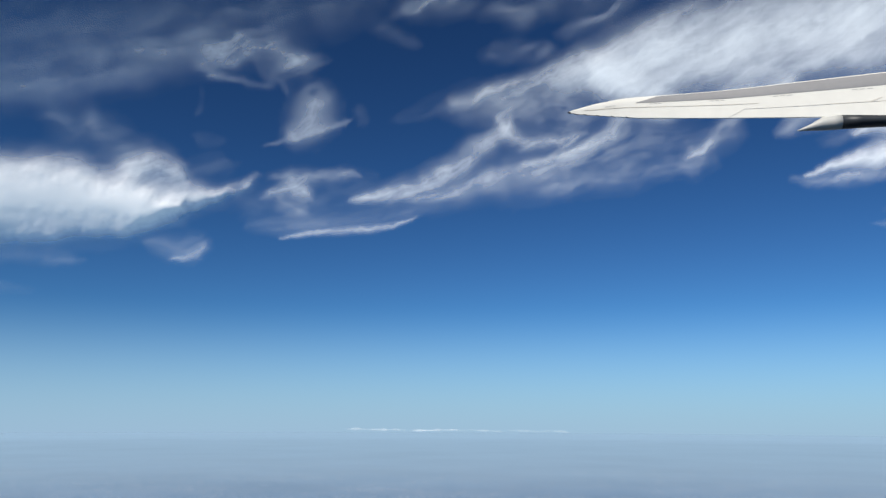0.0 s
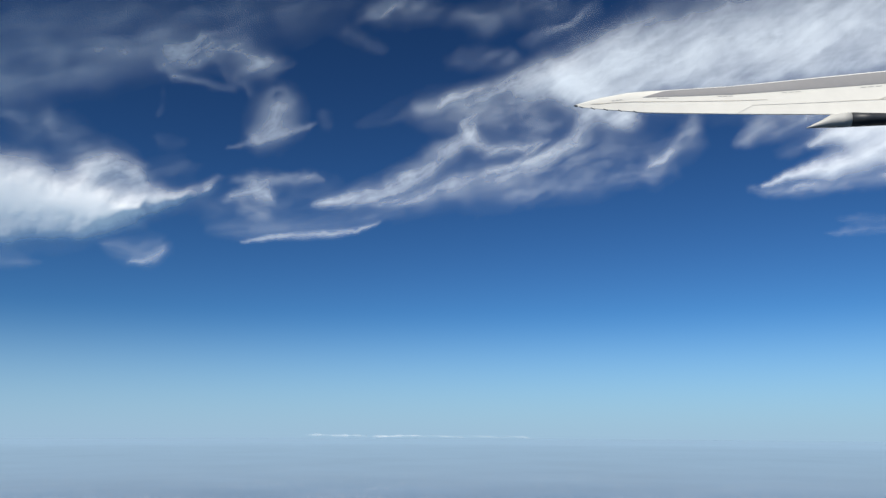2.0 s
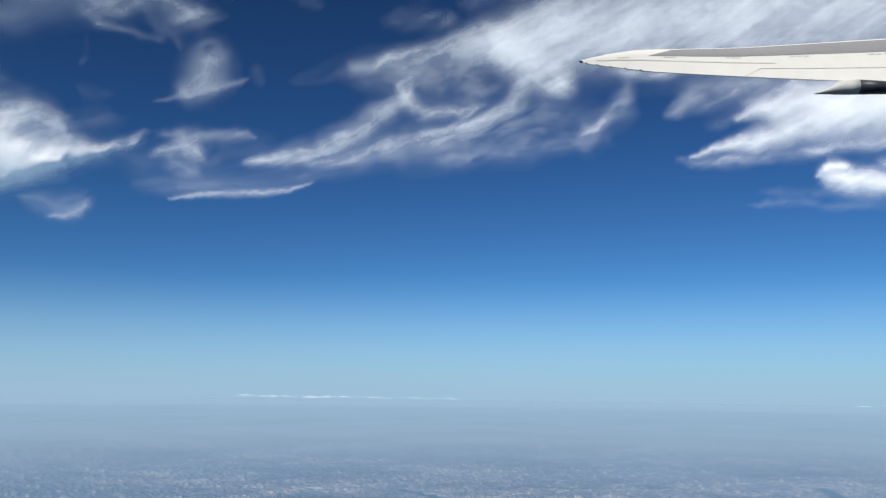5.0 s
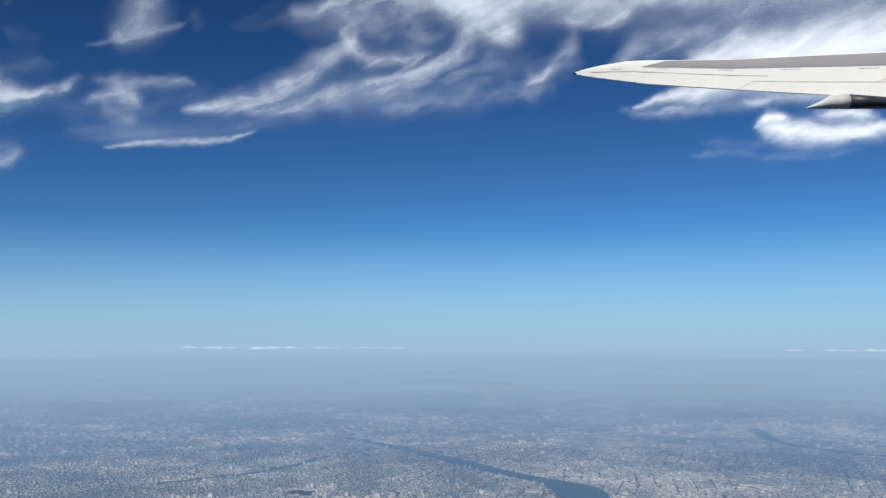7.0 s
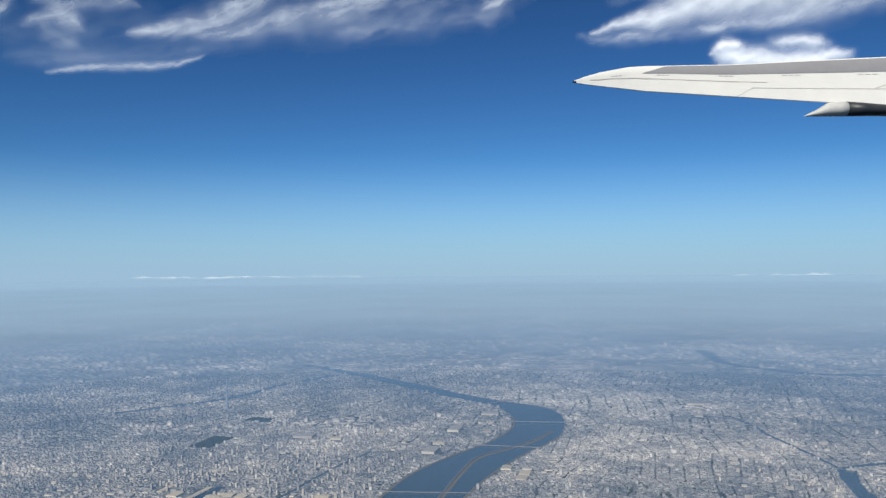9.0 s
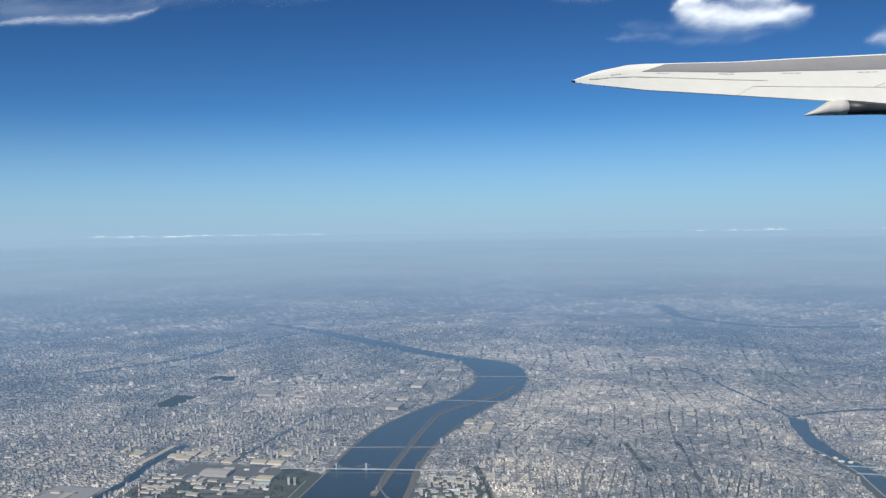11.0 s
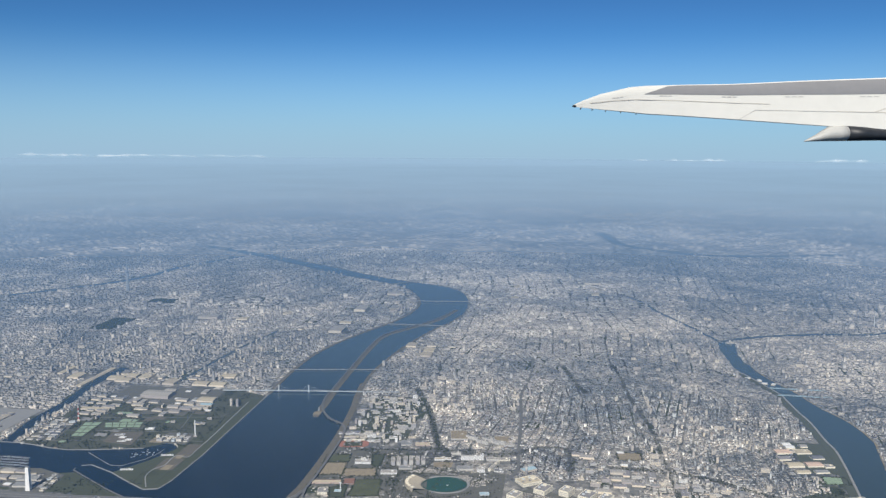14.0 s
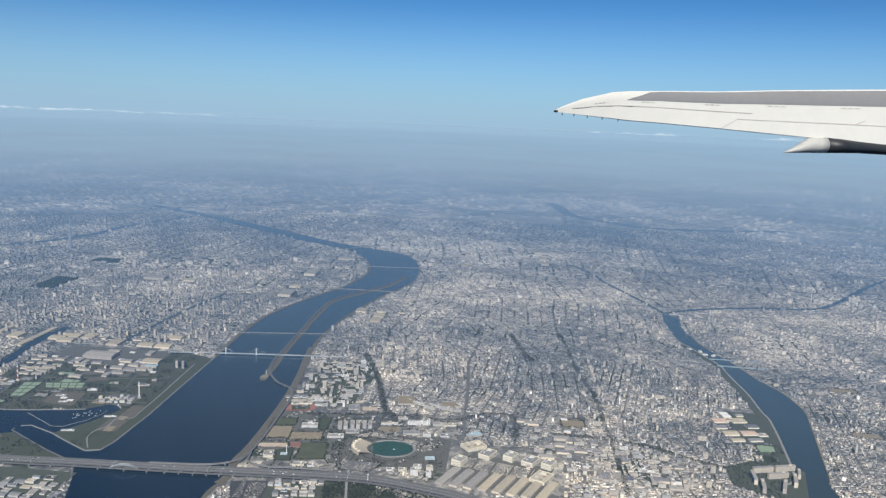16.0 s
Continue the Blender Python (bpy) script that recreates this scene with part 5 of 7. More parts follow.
def block(x, y, w, d, storeys, turn=6.0, wall=None, roof=None, label="pale flat-roofed block of flats", bands=True, ridges=0):
    """A building of its own size: walls, window bands, parapet, roof and roof house; or a hall with sawtooth ridges."""
    wall, roof = wall or M_CONCRETE, roof or M_ROOF
    h = storeys * 0.15
    ob = thing("building", (x, y, 0), math.degrees(GRID) + turn, label=label, category="building", group="buildings of the near bank")
    part("wall", box(bmesh.new(), 0, 0, 0, w, d, h), wall, ob)
    if bands:
        band = part("window_band", box(bmesh.new(), 0, 0, 0.06, w * 0.94, d + 0.024, 0.055), M_GLASS, ob)
        for k in range(1, storeys):
            again = new("window_band", band.data)
            again.parent = ob
            again.matrix_basis = pose(0, 0, k * 0.15)
    if ridges:
        bm = bmesh.new()
        step = d / ridges
        for k in range(ridges):
            y0 = -d / 2 + k * step
            ends = [[bm.verts.new((sx * (w / 2 + 0.04), yy, zz)) for yy, zz in ((y0, h), (y0 + step * 0.5, h + 0.16 + 0.05 * step), (y0 + step, h))] for sx in (-1, 1)]
            bm.faces.new(ends[0]), bm.faces.new(ends[1][::-1])
            for j in range(3):
                bm.faces.new((ends[0][j], ends[0][(j + 1) % 3], ends[1][(j + 1) % 3], ends[1][j]))
        bmesh.ops.recalc_face_normals(bm, faces=bm.faces[:])
        part("roof", bm, roof, ob)
    else:
        part("roof", box(bmesh.new(), 0, 0, h, w - 0.16, d - 0.16, 0.015), roof, ob)
        bm = bmesh.new()
        for px, py, pw, pd in ((0, d / 2 - 0.04, w, 0.08), (0, 0.04 - d / 2, w, 0.08), (w / 2 - 0.04, 0, 0.08, d - 0.16), (0.04 - w / 2, 0, 0.08, d - 0.16)):
            box(bm, px, py, h, pw, pd, 0.07)
        part("parapet", bm, wall, ob)
        part("roof_house", box(bmesh.new(), w * 0.22, d * 0.08, h + 0.015, min(w * 0.25, 0.8), min(d * 0.5, 0.7), 0.2), wall, ob)
    BIG.append(oblong(x, y, w, d, GRID + radians(turn)))
    return ob


KINDS = {
    "slab": [slab_block(2.6, 0.75, 10), slab_block(3.6, 0.85, 13), slab_block(1.9, 0.9, 17), slab_block(4.4, 0.85, 12), slab_block(2.2, 0.7, 6), slab_block(5.4, 1.0, 14), slab_block(8.2, 1.3, 15)],
    "hall": [hall(3.6, 2.2, 0.6, M_SLATE), hall(5.0, 2.6, 0.75, M_ROOF), hall(2.8, 1.9, 0.5, M_PAINT), hall(6.0, 3.0, 0.9, M_ROOF), hall(14.5, 3.2, 0.7, M_CREAM), hall(6.4, 4.6, 1.9, M_PAINT), hall(8.5, 6.5, 0.9, M_CREAM), hall(6.0, 3.0, 0.8, M_BLUE), hall(15.0, 9.0, 1.7, M_ROOF), hall(14.5, 3.2, 0.7, M_ROOF)],
    "store": [store(6.6, 4.6, 1.8, M_ROOF), store(5.2, 4.0, 2.2, M_ROOF), store(8.5, 6.0, 1.1, M_CREAM)],
    "tower": [tower_block(1.3, 1.1, 14), tower_block(1.0, 0.9, 19), tower_block(1.6, 1.2, 10), tower_block(1.2, 1.2, 24)],
}
LABELS = {
    "slab": ("pale slab block of flats with storey bands", "apartment building", "blocks of flats"),
    "hall": ("low pale warehouse with a shallow ridged roof", "warehouse", "warehouses"),
    "store": ("large cream store with a flat roof and roof plant", "store", "large stores"),
    "tower": ("pale high office block with window bands", "office building", "high blocks"),
}
for key, group in KINDS.items():
    for ob in group:
        ob.matrix_basis = pose(0, 0, -500)
used = set()


def build(key, which, x, y, turn=0.0, label=""):
    """One large building on the ground; the first of each kind is the original itself."""
    ob = KINDS[key][which]
    m = pose(x, y, 0, 0, 0, math.degrees(GRID) + turn)
    if (key, which) in used:
        ob = copy_thing(ob, m)
    else:
        ob.matrix_basis = m
        used.add((key, which))
    w, d = ob["size"]
    BIG.append(oblong(x, y, w, d, GRID + radians(turn)))
    text, category, group = LABELS[key]
    return tagged(ob, label or text, category, group)


pick = random.Random(7)


def quarter(key, x, y, w, d, pitch_u, pitch_v, chance=1.0, turns=(0,), kinds=None, label=""):
    """Rows of large buildings in an oblong quarter turned with the street grid."""
    c, s = math.cos(GRID), math.sin(GRID)
    for i in range(int(w / pitch_u)):
        for j in range(int(d / pitch_v)):
            if pick.random() > chance:
                continue
            a, b = -w / 2 + (i + 0.5) * pitch_u + pick.uniform(-0.3, 0.3), -d / 2 + (j + 0.5) * pitch_v + pick.uniform(-0.3, 0.3)
            px, py = x + a * c - b * s, y + a * s + b * c
            if not free(np.array([px]), np.array([py]), 0.8)[0]:
                continue
            build(key, pick.choice(kinds or range(min(5, len(KINDS[key])))), px, py, pick.choice(turns), label)


# the housing estate on the east bank, flats by the highway, stores and works
lot_outlines_kept, lot_outlines[:] = lot_outlines[:], [o for o, row in zip(lot_outlines, [*LOTS, *PLOTS]) if row[0] not in ("estate_ground", "school_ground", "yard", "factory_yard", "works_yard")]
STREET_LOOKS = ((M_CONCRETE, M_ROOF), (M_WALL, M_ROOF), (M_CONCRETE, M_SLATE), (M_PAINT, M_ROOF), (M_WALL, M_CREAM), (M_CONCRETE, M_SAND), (M_CONCRETE, M_ROOF))
c, si = math.cos(GRID + 0.12), math.sin(GRID + 0.12)
for i in range(7):
    for j in range(17):
        a, b = -12.6 + i * 4.2 + pick.uniform(-1.1, 1.1) + 1.6 * (j % 2), -31 + j * 3.75 + pick.uniform(-1.0, 1.0)
        x, y = 108.5 + a * c - b * si, 357 + a * si + b * c
        x, y = x + (y - 357) * 0.02, y
        if not free(np.array([x]), np.array([y]), 0.6)[0] or pick.random() < 0.2:
            continue
        wall, roof = pick.choice(STREET_LOOKS)
        kind = pick.random()
        if kind < 0.42:
            block(x, y, pick.uniform(2.2, 3.9), pick.uniform(0.8, 1.2), pick.choice((7, 9, 11, 13, 14)), pick.choice((6, 6, 8, 96)), wall, roof, "grey slab block of flats with window bands in the estate")
        elif kind < 0.6:
            block(x, y, pick.uniform(1.2, 1.7), pick.uniform(1.1, 1.5), pick.choice((14, 17, 20)), 6, pick.choice((M_WALL, M_PAINT, M_CONCRETE)), roof, "tall pale tower block in the estate")
        elif kind < 0.85:
            block(x, y, pick.uniform(2.2, 3.8), pick.uniform(1.6, 2.6), pick.choice((2, 3, 4)), 6, wall, roof, "low broad estate building with a flat roof")
        else:
            block(x, y, pick.uniform(2.6, 3.6), pick.uniform(1.8, 2.6), 3, 6, wall, M_SLATE, "low hall with a ridged grey roof", False, 3)
for x, y, w, d, n, wall, roof, label in (
        (86.5, 341.5, 9.0, 2.0, 3, M_PAINT, M_ROOF, "long pale school hall beside the river highway"), (85.6, 337.4, 8.6, 1.8, 2, M_CONCRETE, M_CREAM, "long low pale school hall"),
        (97.6, 334.8, 5.0, 4.2, 5, M_CONCRETE, M_SLATE, "broad grey hall beside the school"), (107.2, 321.5, 4.6, 5.5, 3, M_CONCRETE, M_SLATE, "pale grey hall with a broad roof"), (113.2, 317.6, 6.4, 3.0, 3, M_PINK, M_CREAM, "low pinkish building beside the canal walk"),
        (83.6, 307.4, 6.4, 3.4, 6, M_PAINT, M_ROOF, "white school building with a flat roof"), (84.0, 308.2, 1.8, 1.6, 11, M_PAINT, M_ROOF, "white tower of the school"),
        (95.0, 302.6, 1.6, 5.4, 11, M_CONCRETE, M_ROOF, "grey slab block of flats in a close row"), (97.2, 301.9, 1.6, 5.4, 11, M_CONCRETE, M_ROOF, "grey slab block of flats in a close row"), (100.0, 301.4, 1.6, 5.2, 12, M_CONCRETE, M_ROOF, "grey slab block of flats in a close row"), (102.2, 300.8, 1.6, 5.2, 12, M_CONCRETE, M_ROOF, "grey slab block of flats in a close row"), (104.8, 300.2, 1.6, 5.2, 11, M_CONCRETE, M_ROOF, "grey slab block of flats in a close row"), (107.0, 299.4, 1.6, 5.2, 11, M_CONCRETE, M_ROOF, "grey slab block of flats in a close row"),
        (90.4, 293.6, 6.4, 3.0, 5, M_PAINT, M_ROOF, "white low building beside a planted road"), (98.2, 296.0, 5.4, 3.2, 3, M_CONCRETE, M_SLATE, "low grey-roofed hall below the flats"),
        (65.2, 293.2, 11.0, 2.2, 4, M_PINK, M_CREAM, "long low pink and cream school hall"), (73.4, 290.4, 4.0, 4.4, 4, M_BRICK, M_BRICK, "red-brown school block beside a playing field"), (61.9, 285.4, 3.6, 4.2, 6, M_STORE, M_ROOF, "white building beside the river highway"), (67.4, 284.2, 2.6, 2.0, 2, M_STEEL, M_BLUE, "small pale pavilion beside a pond"),
        (70.2, 273.4, 4.2, 2.6, 5, M_STORE, M_ROOF, "white low building beside the highway"), (74.3, 271.0, 2.4, 2.0, 4, M_PAINT, M_ROOF, "small white building beside the highway"),
        (126.4, 295.0, 8.2, 1.3, 11, M_PAINT, M_ROOF, "long white slab of flats"), (130.8, 293.8, 1.4, 1.6, 15, M_PAINT, M_ROOF, "white stair tower of the flats"), (125.4, 282.6, 3.0, 2.4, 9, M_PAINT, M_ROOF, "white block of flats near the avenue"), (120.4, 287.2, 6.6, 3.4, 4, M_CONCRETE, M_SLATE, "low grey block with a broad roof"), (115.4, 299.0, 6.8, 1.7, 4, M_PAINT, M_CREAM, "low white row building by the canal walk"),
        (134.6, 291.6, 5.0, 2.6, 5, M_CONCRETE, M_ROOF, "grey low building near the avenue"), (132.2, 280.4, 3.6, 2.6, 3, M_PAINT, M_SLATE, "low white building near the avenue"), (139.0, 289.8, 5.0, 2.2, 4, M_STORE, M_ROOF, "cream low building beside the avenue"),
        (107.4, 252.4, 2.6, 2.2, 14, M_PAINT, M_ROOF, "tall white block of flats beside the highway"), (111.6, 248.9, 1.8, 2.0, 13, M_PAINT, M_ROOF, "tall white block of flats beside the highway"), (104.6, 256.6, 3.0, 2.0, 5, M_STORE, M_ROOF, "low white building beside the highway"), (100.6, 258.2, 3.2, 1.8, 4, M_PAINT, M_ROOF, "low white building beside the highway"), (110.4, 256.6, 3.0, 2.4, 7, M_PAINT, M_ROOF, "white block of flats beside the highway"), (114.2, 254.0, 2.4, 2.0, 9, M_STORE, M_ROOF, "white block of flats beside the highway"), (118.0, 262.4, 3.6, 2.4, 3, M_STEEL, M_BLUE, "low building with a pale blue roof"),
        (132.0, 322.0, 7.4, 10.0, 4, M_CONCRETE, M_SAND, "large tan-grey flat roof among houses"),
        (148.0, 303.6, 4.4, 2.2, 5, M_CONCRETE, M_ROOF, "grey low building beside the avenue"), (123.0, 303.0, 4.0, 1.6, 4, M_CONCRETE, M_ROOF, "grey low building by the canal walk"), (88.6, 330.6, 0.8, 0.8, 6, M_PAINT, M_ROOF, "small white tower by the school ground")):
    block(x, y, w, d, n, 9, wall, roof, label)
block(131.8, 284.0, 8.6, 1.3, 8, 70, M_STORE, M_ROOF, "cream slab of flats beside the avenue")
for x, y, t in ((136.0, 316.4, -24), (138.4, 310.2, -24), (141.8, 311.0, -24), (144.6, 306.6, -10)):
    block(x, y, 5.6, 1.3, 10, t, M_CONCRETE, M_SLATE, "grey stepped slab block of flats")
for i in range(8):
    if i < 3:
        build("hall", 9, 118.2 + 4.0 * i, 246.3 - 3.2 * i, 67, "long grey-roofed shed beside the highway")
    else:
        build("hall", 4, 118.2 + 4.0 * i, 246.3 - 3.2 * i, 67, "long cream-roofed shed beside the highway")
for x, y, k in ((126.8, 255.0, 1), (139.8, 257.0, 0), (146.9, 251.8, 1), (152.3, 246.0, 0), (157.2, 241.0, 1)):
    build("store", k, x, y, 62)
build("store", 2, 149.5, 233.3, 62, "low broad cream store beside the highway"), build("store", 2, 138.4, 266.4, 35, "broad beige flat-roofed store"), build("hall", 7, 143.8, 276.8, 35, "low hall with a blue roof")
for x, y, k in ((170.5, 284, 1), (172.5, 280, 3), (176, 262, 3), (188.5, 279.5, 2), (190.5, 217, 3), (172.5, 226, 3), (191.5, 210.5, 1)):
    build("hall", k, x, y, 0, "broad low hall among houses")
[build("hall", 1, x, y, 0, "broad grey depot roof") for x, y in ((172.4, 256.5), (174.6, 252.8), (176.8, 249.0), (169.5, 250.5))]
build("slab", 5, 172, 230.5, 60, "curved row of pale flats"), build("slab", 5, 176, 225, 50, "curved row of pale flats")
for x, y, t, k in ((233, 210.5, 17, 6), (242, 208.4, 17, 6), (224.5, 206.5, 85, 6), (222.3, 199.8, 80, 6), (229.8, 196.8, 70, 6), (237.5, 199.2, 75, 6), (234.5, 204.6, 17, 6), (243.5, 203, 75, 5)):
    build("slab", k, x, y, t, "large white slab of riverside flats")
for x, y, w, d, roof, label in (
        (254.5, 256.5, 6.6, 4.4, M_PINK, "factory hall with a pinkish roof near the river"), (262.3, 253.6, 6.6, 4.6, M_CREAM, "cream-roofed factory hall near the river"), (261.6, 261.2, 3.8, 6.6, M_PAINT, "white-roofed factory hall near the river"),
        (248.6, 243.8, 6.6, 4.6, M_CREAM, "cream-roofed factory hall near the river"), (256.0, 241.2, 6.6, 4.6, M_PINK, "factory hall with a pinkish roof near the river"), (263.2, 246.4, 5.0, 3.8, M_SLATE, "grey-roofed factory hall near the river"),
        (246.2, 237.0, 5.6, 2.8, M_CREAM, "cream-roofed factory hall near the river"), (253.4, 234.4, 5.6, 2.8, M_SLATE, "grey-roofed factory hall near the river"), (260.4, 237.6, 4.0, 3.0, M_ROOF, "grey-roofed factory hall near the river"), (267.6, 258.6, 3.2, 3.0, M_ROOF, "small flat-roofed works building beside the river"), (249.4, 250.6, 5.0, 3.6, M_ROOF, "flat-roofed grey works building beside factory halls")):
    block(x, y, w, d, 4, 11, M_STORE, roof, label, False, pick.choice((0, 1, 2)))
c, si = math.cos(GRID), math.sin(GRID)
for i in range(-6, 7):
    for j in range(-7, 8):
        a, b = i * 4.4 + pick.uniform(-0.9, 0.9), j * 4.0 + pick.uniform(-0.9, 0.9)
        x, y = 176 + a * c - b * si, 238 + a * si + b * c
        if pick.random() < 0.42 or not free(np.array([x]), np.array([y]), 0.8)[0] or any(math.hypot(x - (o[0][0] + o[2][0]) / 2, y - (o[0][1] + o[2][1]) / 2) < 3.4 for o in BIG):
            continue
        wall, roof = pick.choice(STREET_LOOKS)
        block(x, y, pick.uniform(1.8, 4.2), pick.uniform(0.9, 1.9), pick.choice((4, 5, 7, 9)), pick.choice((0, 6, -8, 90)), wall, roof, "pale middle-sized block of flats among small houses")
for x, y in ((316, 357), (318, 349.5), (321, 343.5), (319.5, 338), (323, 335)):
    build("hall", 2, x, y, pick.choice((0, 60, 90)), "small white works hall beside the river")
WORKS_LOOKS = ((M_CONCRETE, M_SLATE), (M_CONCRETE, M_ROOF), (M_STEEL, M_SLATE), (M_WALL, M_ROOF), (M_CONCRETE, M_CREAM), (M_CONCRETE, M_SLATE), (M_CONCRETE, M_SLATE), (M_CONCRETE, M_ROAD))


def works(outline, pitch, low, high, label, seed, turn=6.0):
    """Works buildings of many sizes, close together inside an outline."""
    draw = random.Random(seed)
    pts = np.array(outline)
    c, si = math.cos(GRID + radians(turn)), math.sin(GRID + radians(turn))
    mid, n = pts.mean(0), int(np.ptp(pts, 0).max() / pitch)
    for i in range(-n, n + 1):
        for j in range(-n, n + 1):
            a, b = pitch * (i + draw.uniform(-0.15, 0.15)), pitch * (j * 0.8 + draw.uniform(-0.12, 0.12))
            x, y = mid[0] + a * c - b * si, mid[1] + a * si + b * c
            if not inside(np.array([x]), np.array([y]), outline)[0] or draw.random() < 0.1:
                continue
            wall, roof = draw.choice(WORKS_LOOKS)
            w, d = pitch * draw.uniform(0.5, 0.98), pitch * draw.uniform(0.35, 0.72)
            block(x, y, w, d, draw.randint(low, high), turn + draw.choice((0, 0, 0, 90)) + draw.uniform(-4, 4), wall, roof, label, False, draw.choice((0, 0, 0, 1, 1, 2, 3)))


works([(-46, 306), (-30, 298), (-8.5, 290), (-9.5, 274), (-24, 270), (-52, 286)], 4.2, 2, 5, "grey works building below the highway", 1, 0)
works([(-60, 335), (-48, 319), (-52, 300), (-75, 312)], 5.5, 2, 6, "grey works building beside the highway", 2, 0)
works([(-47, 382.5), (-37, 378.5), (-29.5, 398.0), (-36.5, 411)], 3.8, 2, 6, "grey works building between canal and park", 3)
works([(5.0, 367.5), (19.0, 364.5), (19.0, 356.5), (14.5, 357.5), (7.0, 360.0)], 2.7, 3, 8, "grey-white waste plant building", 4)
works([(58.5, 264.0), (75.3, 258.6), (70.4, 247.0), (54.0, 251.5)], 3.0, 2, 6, "pale works building below the highway", 5, 9)
works([(-41, 340), (-33, 337), (-31, 333), (-35, 322), (-38, 322)], 2.6, 2, 4, "grey shed in the waste plant's yard", 6)
block(-42.4, 329.6, 8.6, 4.0, 6, 8, M_CONCRETE, M_SLATE, "pale grey waste plant hall on the shore", True, 2)
block(-42.2, 336.0, 8.0, 3.6, 4, 8, M_CONCRETE, M_SLATE, "dark-roofed works hall beside the marina", False, 2)
for x, y, w, d in ((-9.7, 374.6, 4.2, 1.6), (-9.0, 366.0, 3.6, 1.2), (2.9, 377.8, 4.2, 1.4), (9.0, 342.6, 5.0, 0.8), (-6.8, 332.6, 5.0, 0.9)):
    block(x, y, w, d, 3, 8, M_PAINT, M_SLATE, "low pale building with a grey roof beside the marina")
for x, y, k, t in ((-45, 344, 1, 0), (-50, 346.5, 3, 0), (-52, 341, 3, 0), (-46.5, 338.5, 1, 0), (-57, 345, 1, 90), (-41.5, 337, 0, 0), (-55, 336.5, 3, 0), (-49, 333, 2, 0)):
    build("hall", k, x, y, t, "silver-roofed boat shed on the marina quay")
build("hall", 8, 8, 428, 0, "very large grey depot hall"), build("hall", 6, 31, 412, 0, "large white hall near the bridge"), build("hall", 7, 30, 404, 0, "pale blue hall near the bridge")
for x, y, k in ((-21, 416, 4), (-12, 418.5, 1), (14.5, 399, 3), (20, 401.5, 3), (7, 403.5, 1), (-8.5, 370.5, 2), (-6, 366.5, 2), (3.5, 378, 2), (24, 378, 0), (-1, 409, 1), (30, 395, 2)):
    build("hall", k, x, y, 0, "low pale hall in the island park")
quarter("hall", 2, 412, 66, 34, 6.2, 5.2, 0.6, (0, 0, 90), (0, 1, 2, 3, 1), "grey works hall beside the island park")
quarter("slab", 8, 398, 60, 26, 7.5, 6.5, 0.3, (0, 90), (4, 0), "low pale block in the island park")
quarter("hall", -66, 412, 22, 38, 8, 5.5, 0.85, (0, 0, 90), (4, 1, 3, 6))
quarter("hall", 12, 427, 50, 26, 9.5, 6, 0.5, (0, 90), (1, 3, 2, 0))
quarter("hall", -30, 486, 60, 44, 12, 10, 0.5, (0, 90), (6, 1, 3, 4))
quarter("hall", 20, 460, 80, 30, 9, 8, 0.5, (0, 90), (1, 3, 6))
quarter("hall", -90, 470, 60, 70, 11, 10, 0.4, (0, 90), (1, 3, 6))
quarter("tower", 234, 330, 46, 70, 7.5, 9, 0.5)
quarter("slab", 165, 372, 70, 60, 7, 6.5, 0.5, (0, 90))
quarter("slab", 230, 270, 80, 70, 8.5, 8, 0.35, (0, 90))
quarter("hall", 190, 250, 60, 40, 10, 9, 0.3, (0, 90), (0, 1, 2, 3))
quarter("tower", 30, 510, 130, 110, 10, 9, 0.5)
quarter("slab", -10, 530, 170, 110, 10, 9, 0.45, (0, 90))
quarter("slab", 320, 390, 120, 90, 12, 11, 0.4, (0, 90))
quarter("tower", 196, 585, 22, 34, 5, 6, 0.85)
quarter("slab", 330, 255, 60, 60, 9, 9, 0.35, (0, 90))
quarter("hall", 175, 480, 60, 60, 13, 11, 0.4, (0, 90), (6, 1, 3))
quarter("slab", 197, 224, 46, 34, 4.4, 4.2, 0.5, (0, 0, 90), (4, 0, 4, 2))
quarter("hall", 192, 228, 40, 30, 8.5, 8, 0.5, (0, 90), (0, 1, 2, 3))
quarter("tower", 250, 300, 60, 90, 9, 10, 0.35)
quarter("hall", 120, 600, 160, 120, 26, 24, 0.4, (0, 90), (6, 8, 3), "broad pale hall in the hazy town")
quarter("slab", 320, 470, 150, 110, 13, 12, 0.35, (0, 90), (1, 3, 5))
quarter("hall", 330, 640, 260, 120, 34, 28, 0.4, (0, 90), (6, 8), "broad pale hall in the hazy town")
quarter("tower", 90, 640, 150, 120, 17, 15, 0.35)
lot_outlines[:] = lot_outlines_kept

houses("dense small houses with grey and pale roofs", 165, 430, -24, 57, 0.92, 1)
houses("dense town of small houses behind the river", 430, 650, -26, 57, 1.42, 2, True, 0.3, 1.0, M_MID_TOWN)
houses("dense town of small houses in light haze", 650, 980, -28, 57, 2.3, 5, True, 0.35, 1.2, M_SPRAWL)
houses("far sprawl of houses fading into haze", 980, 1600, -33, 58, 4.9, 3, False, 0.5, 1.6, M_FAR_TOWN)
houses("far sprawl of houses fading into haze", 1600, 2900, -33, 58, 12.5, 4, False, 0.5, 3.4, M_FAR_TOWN)


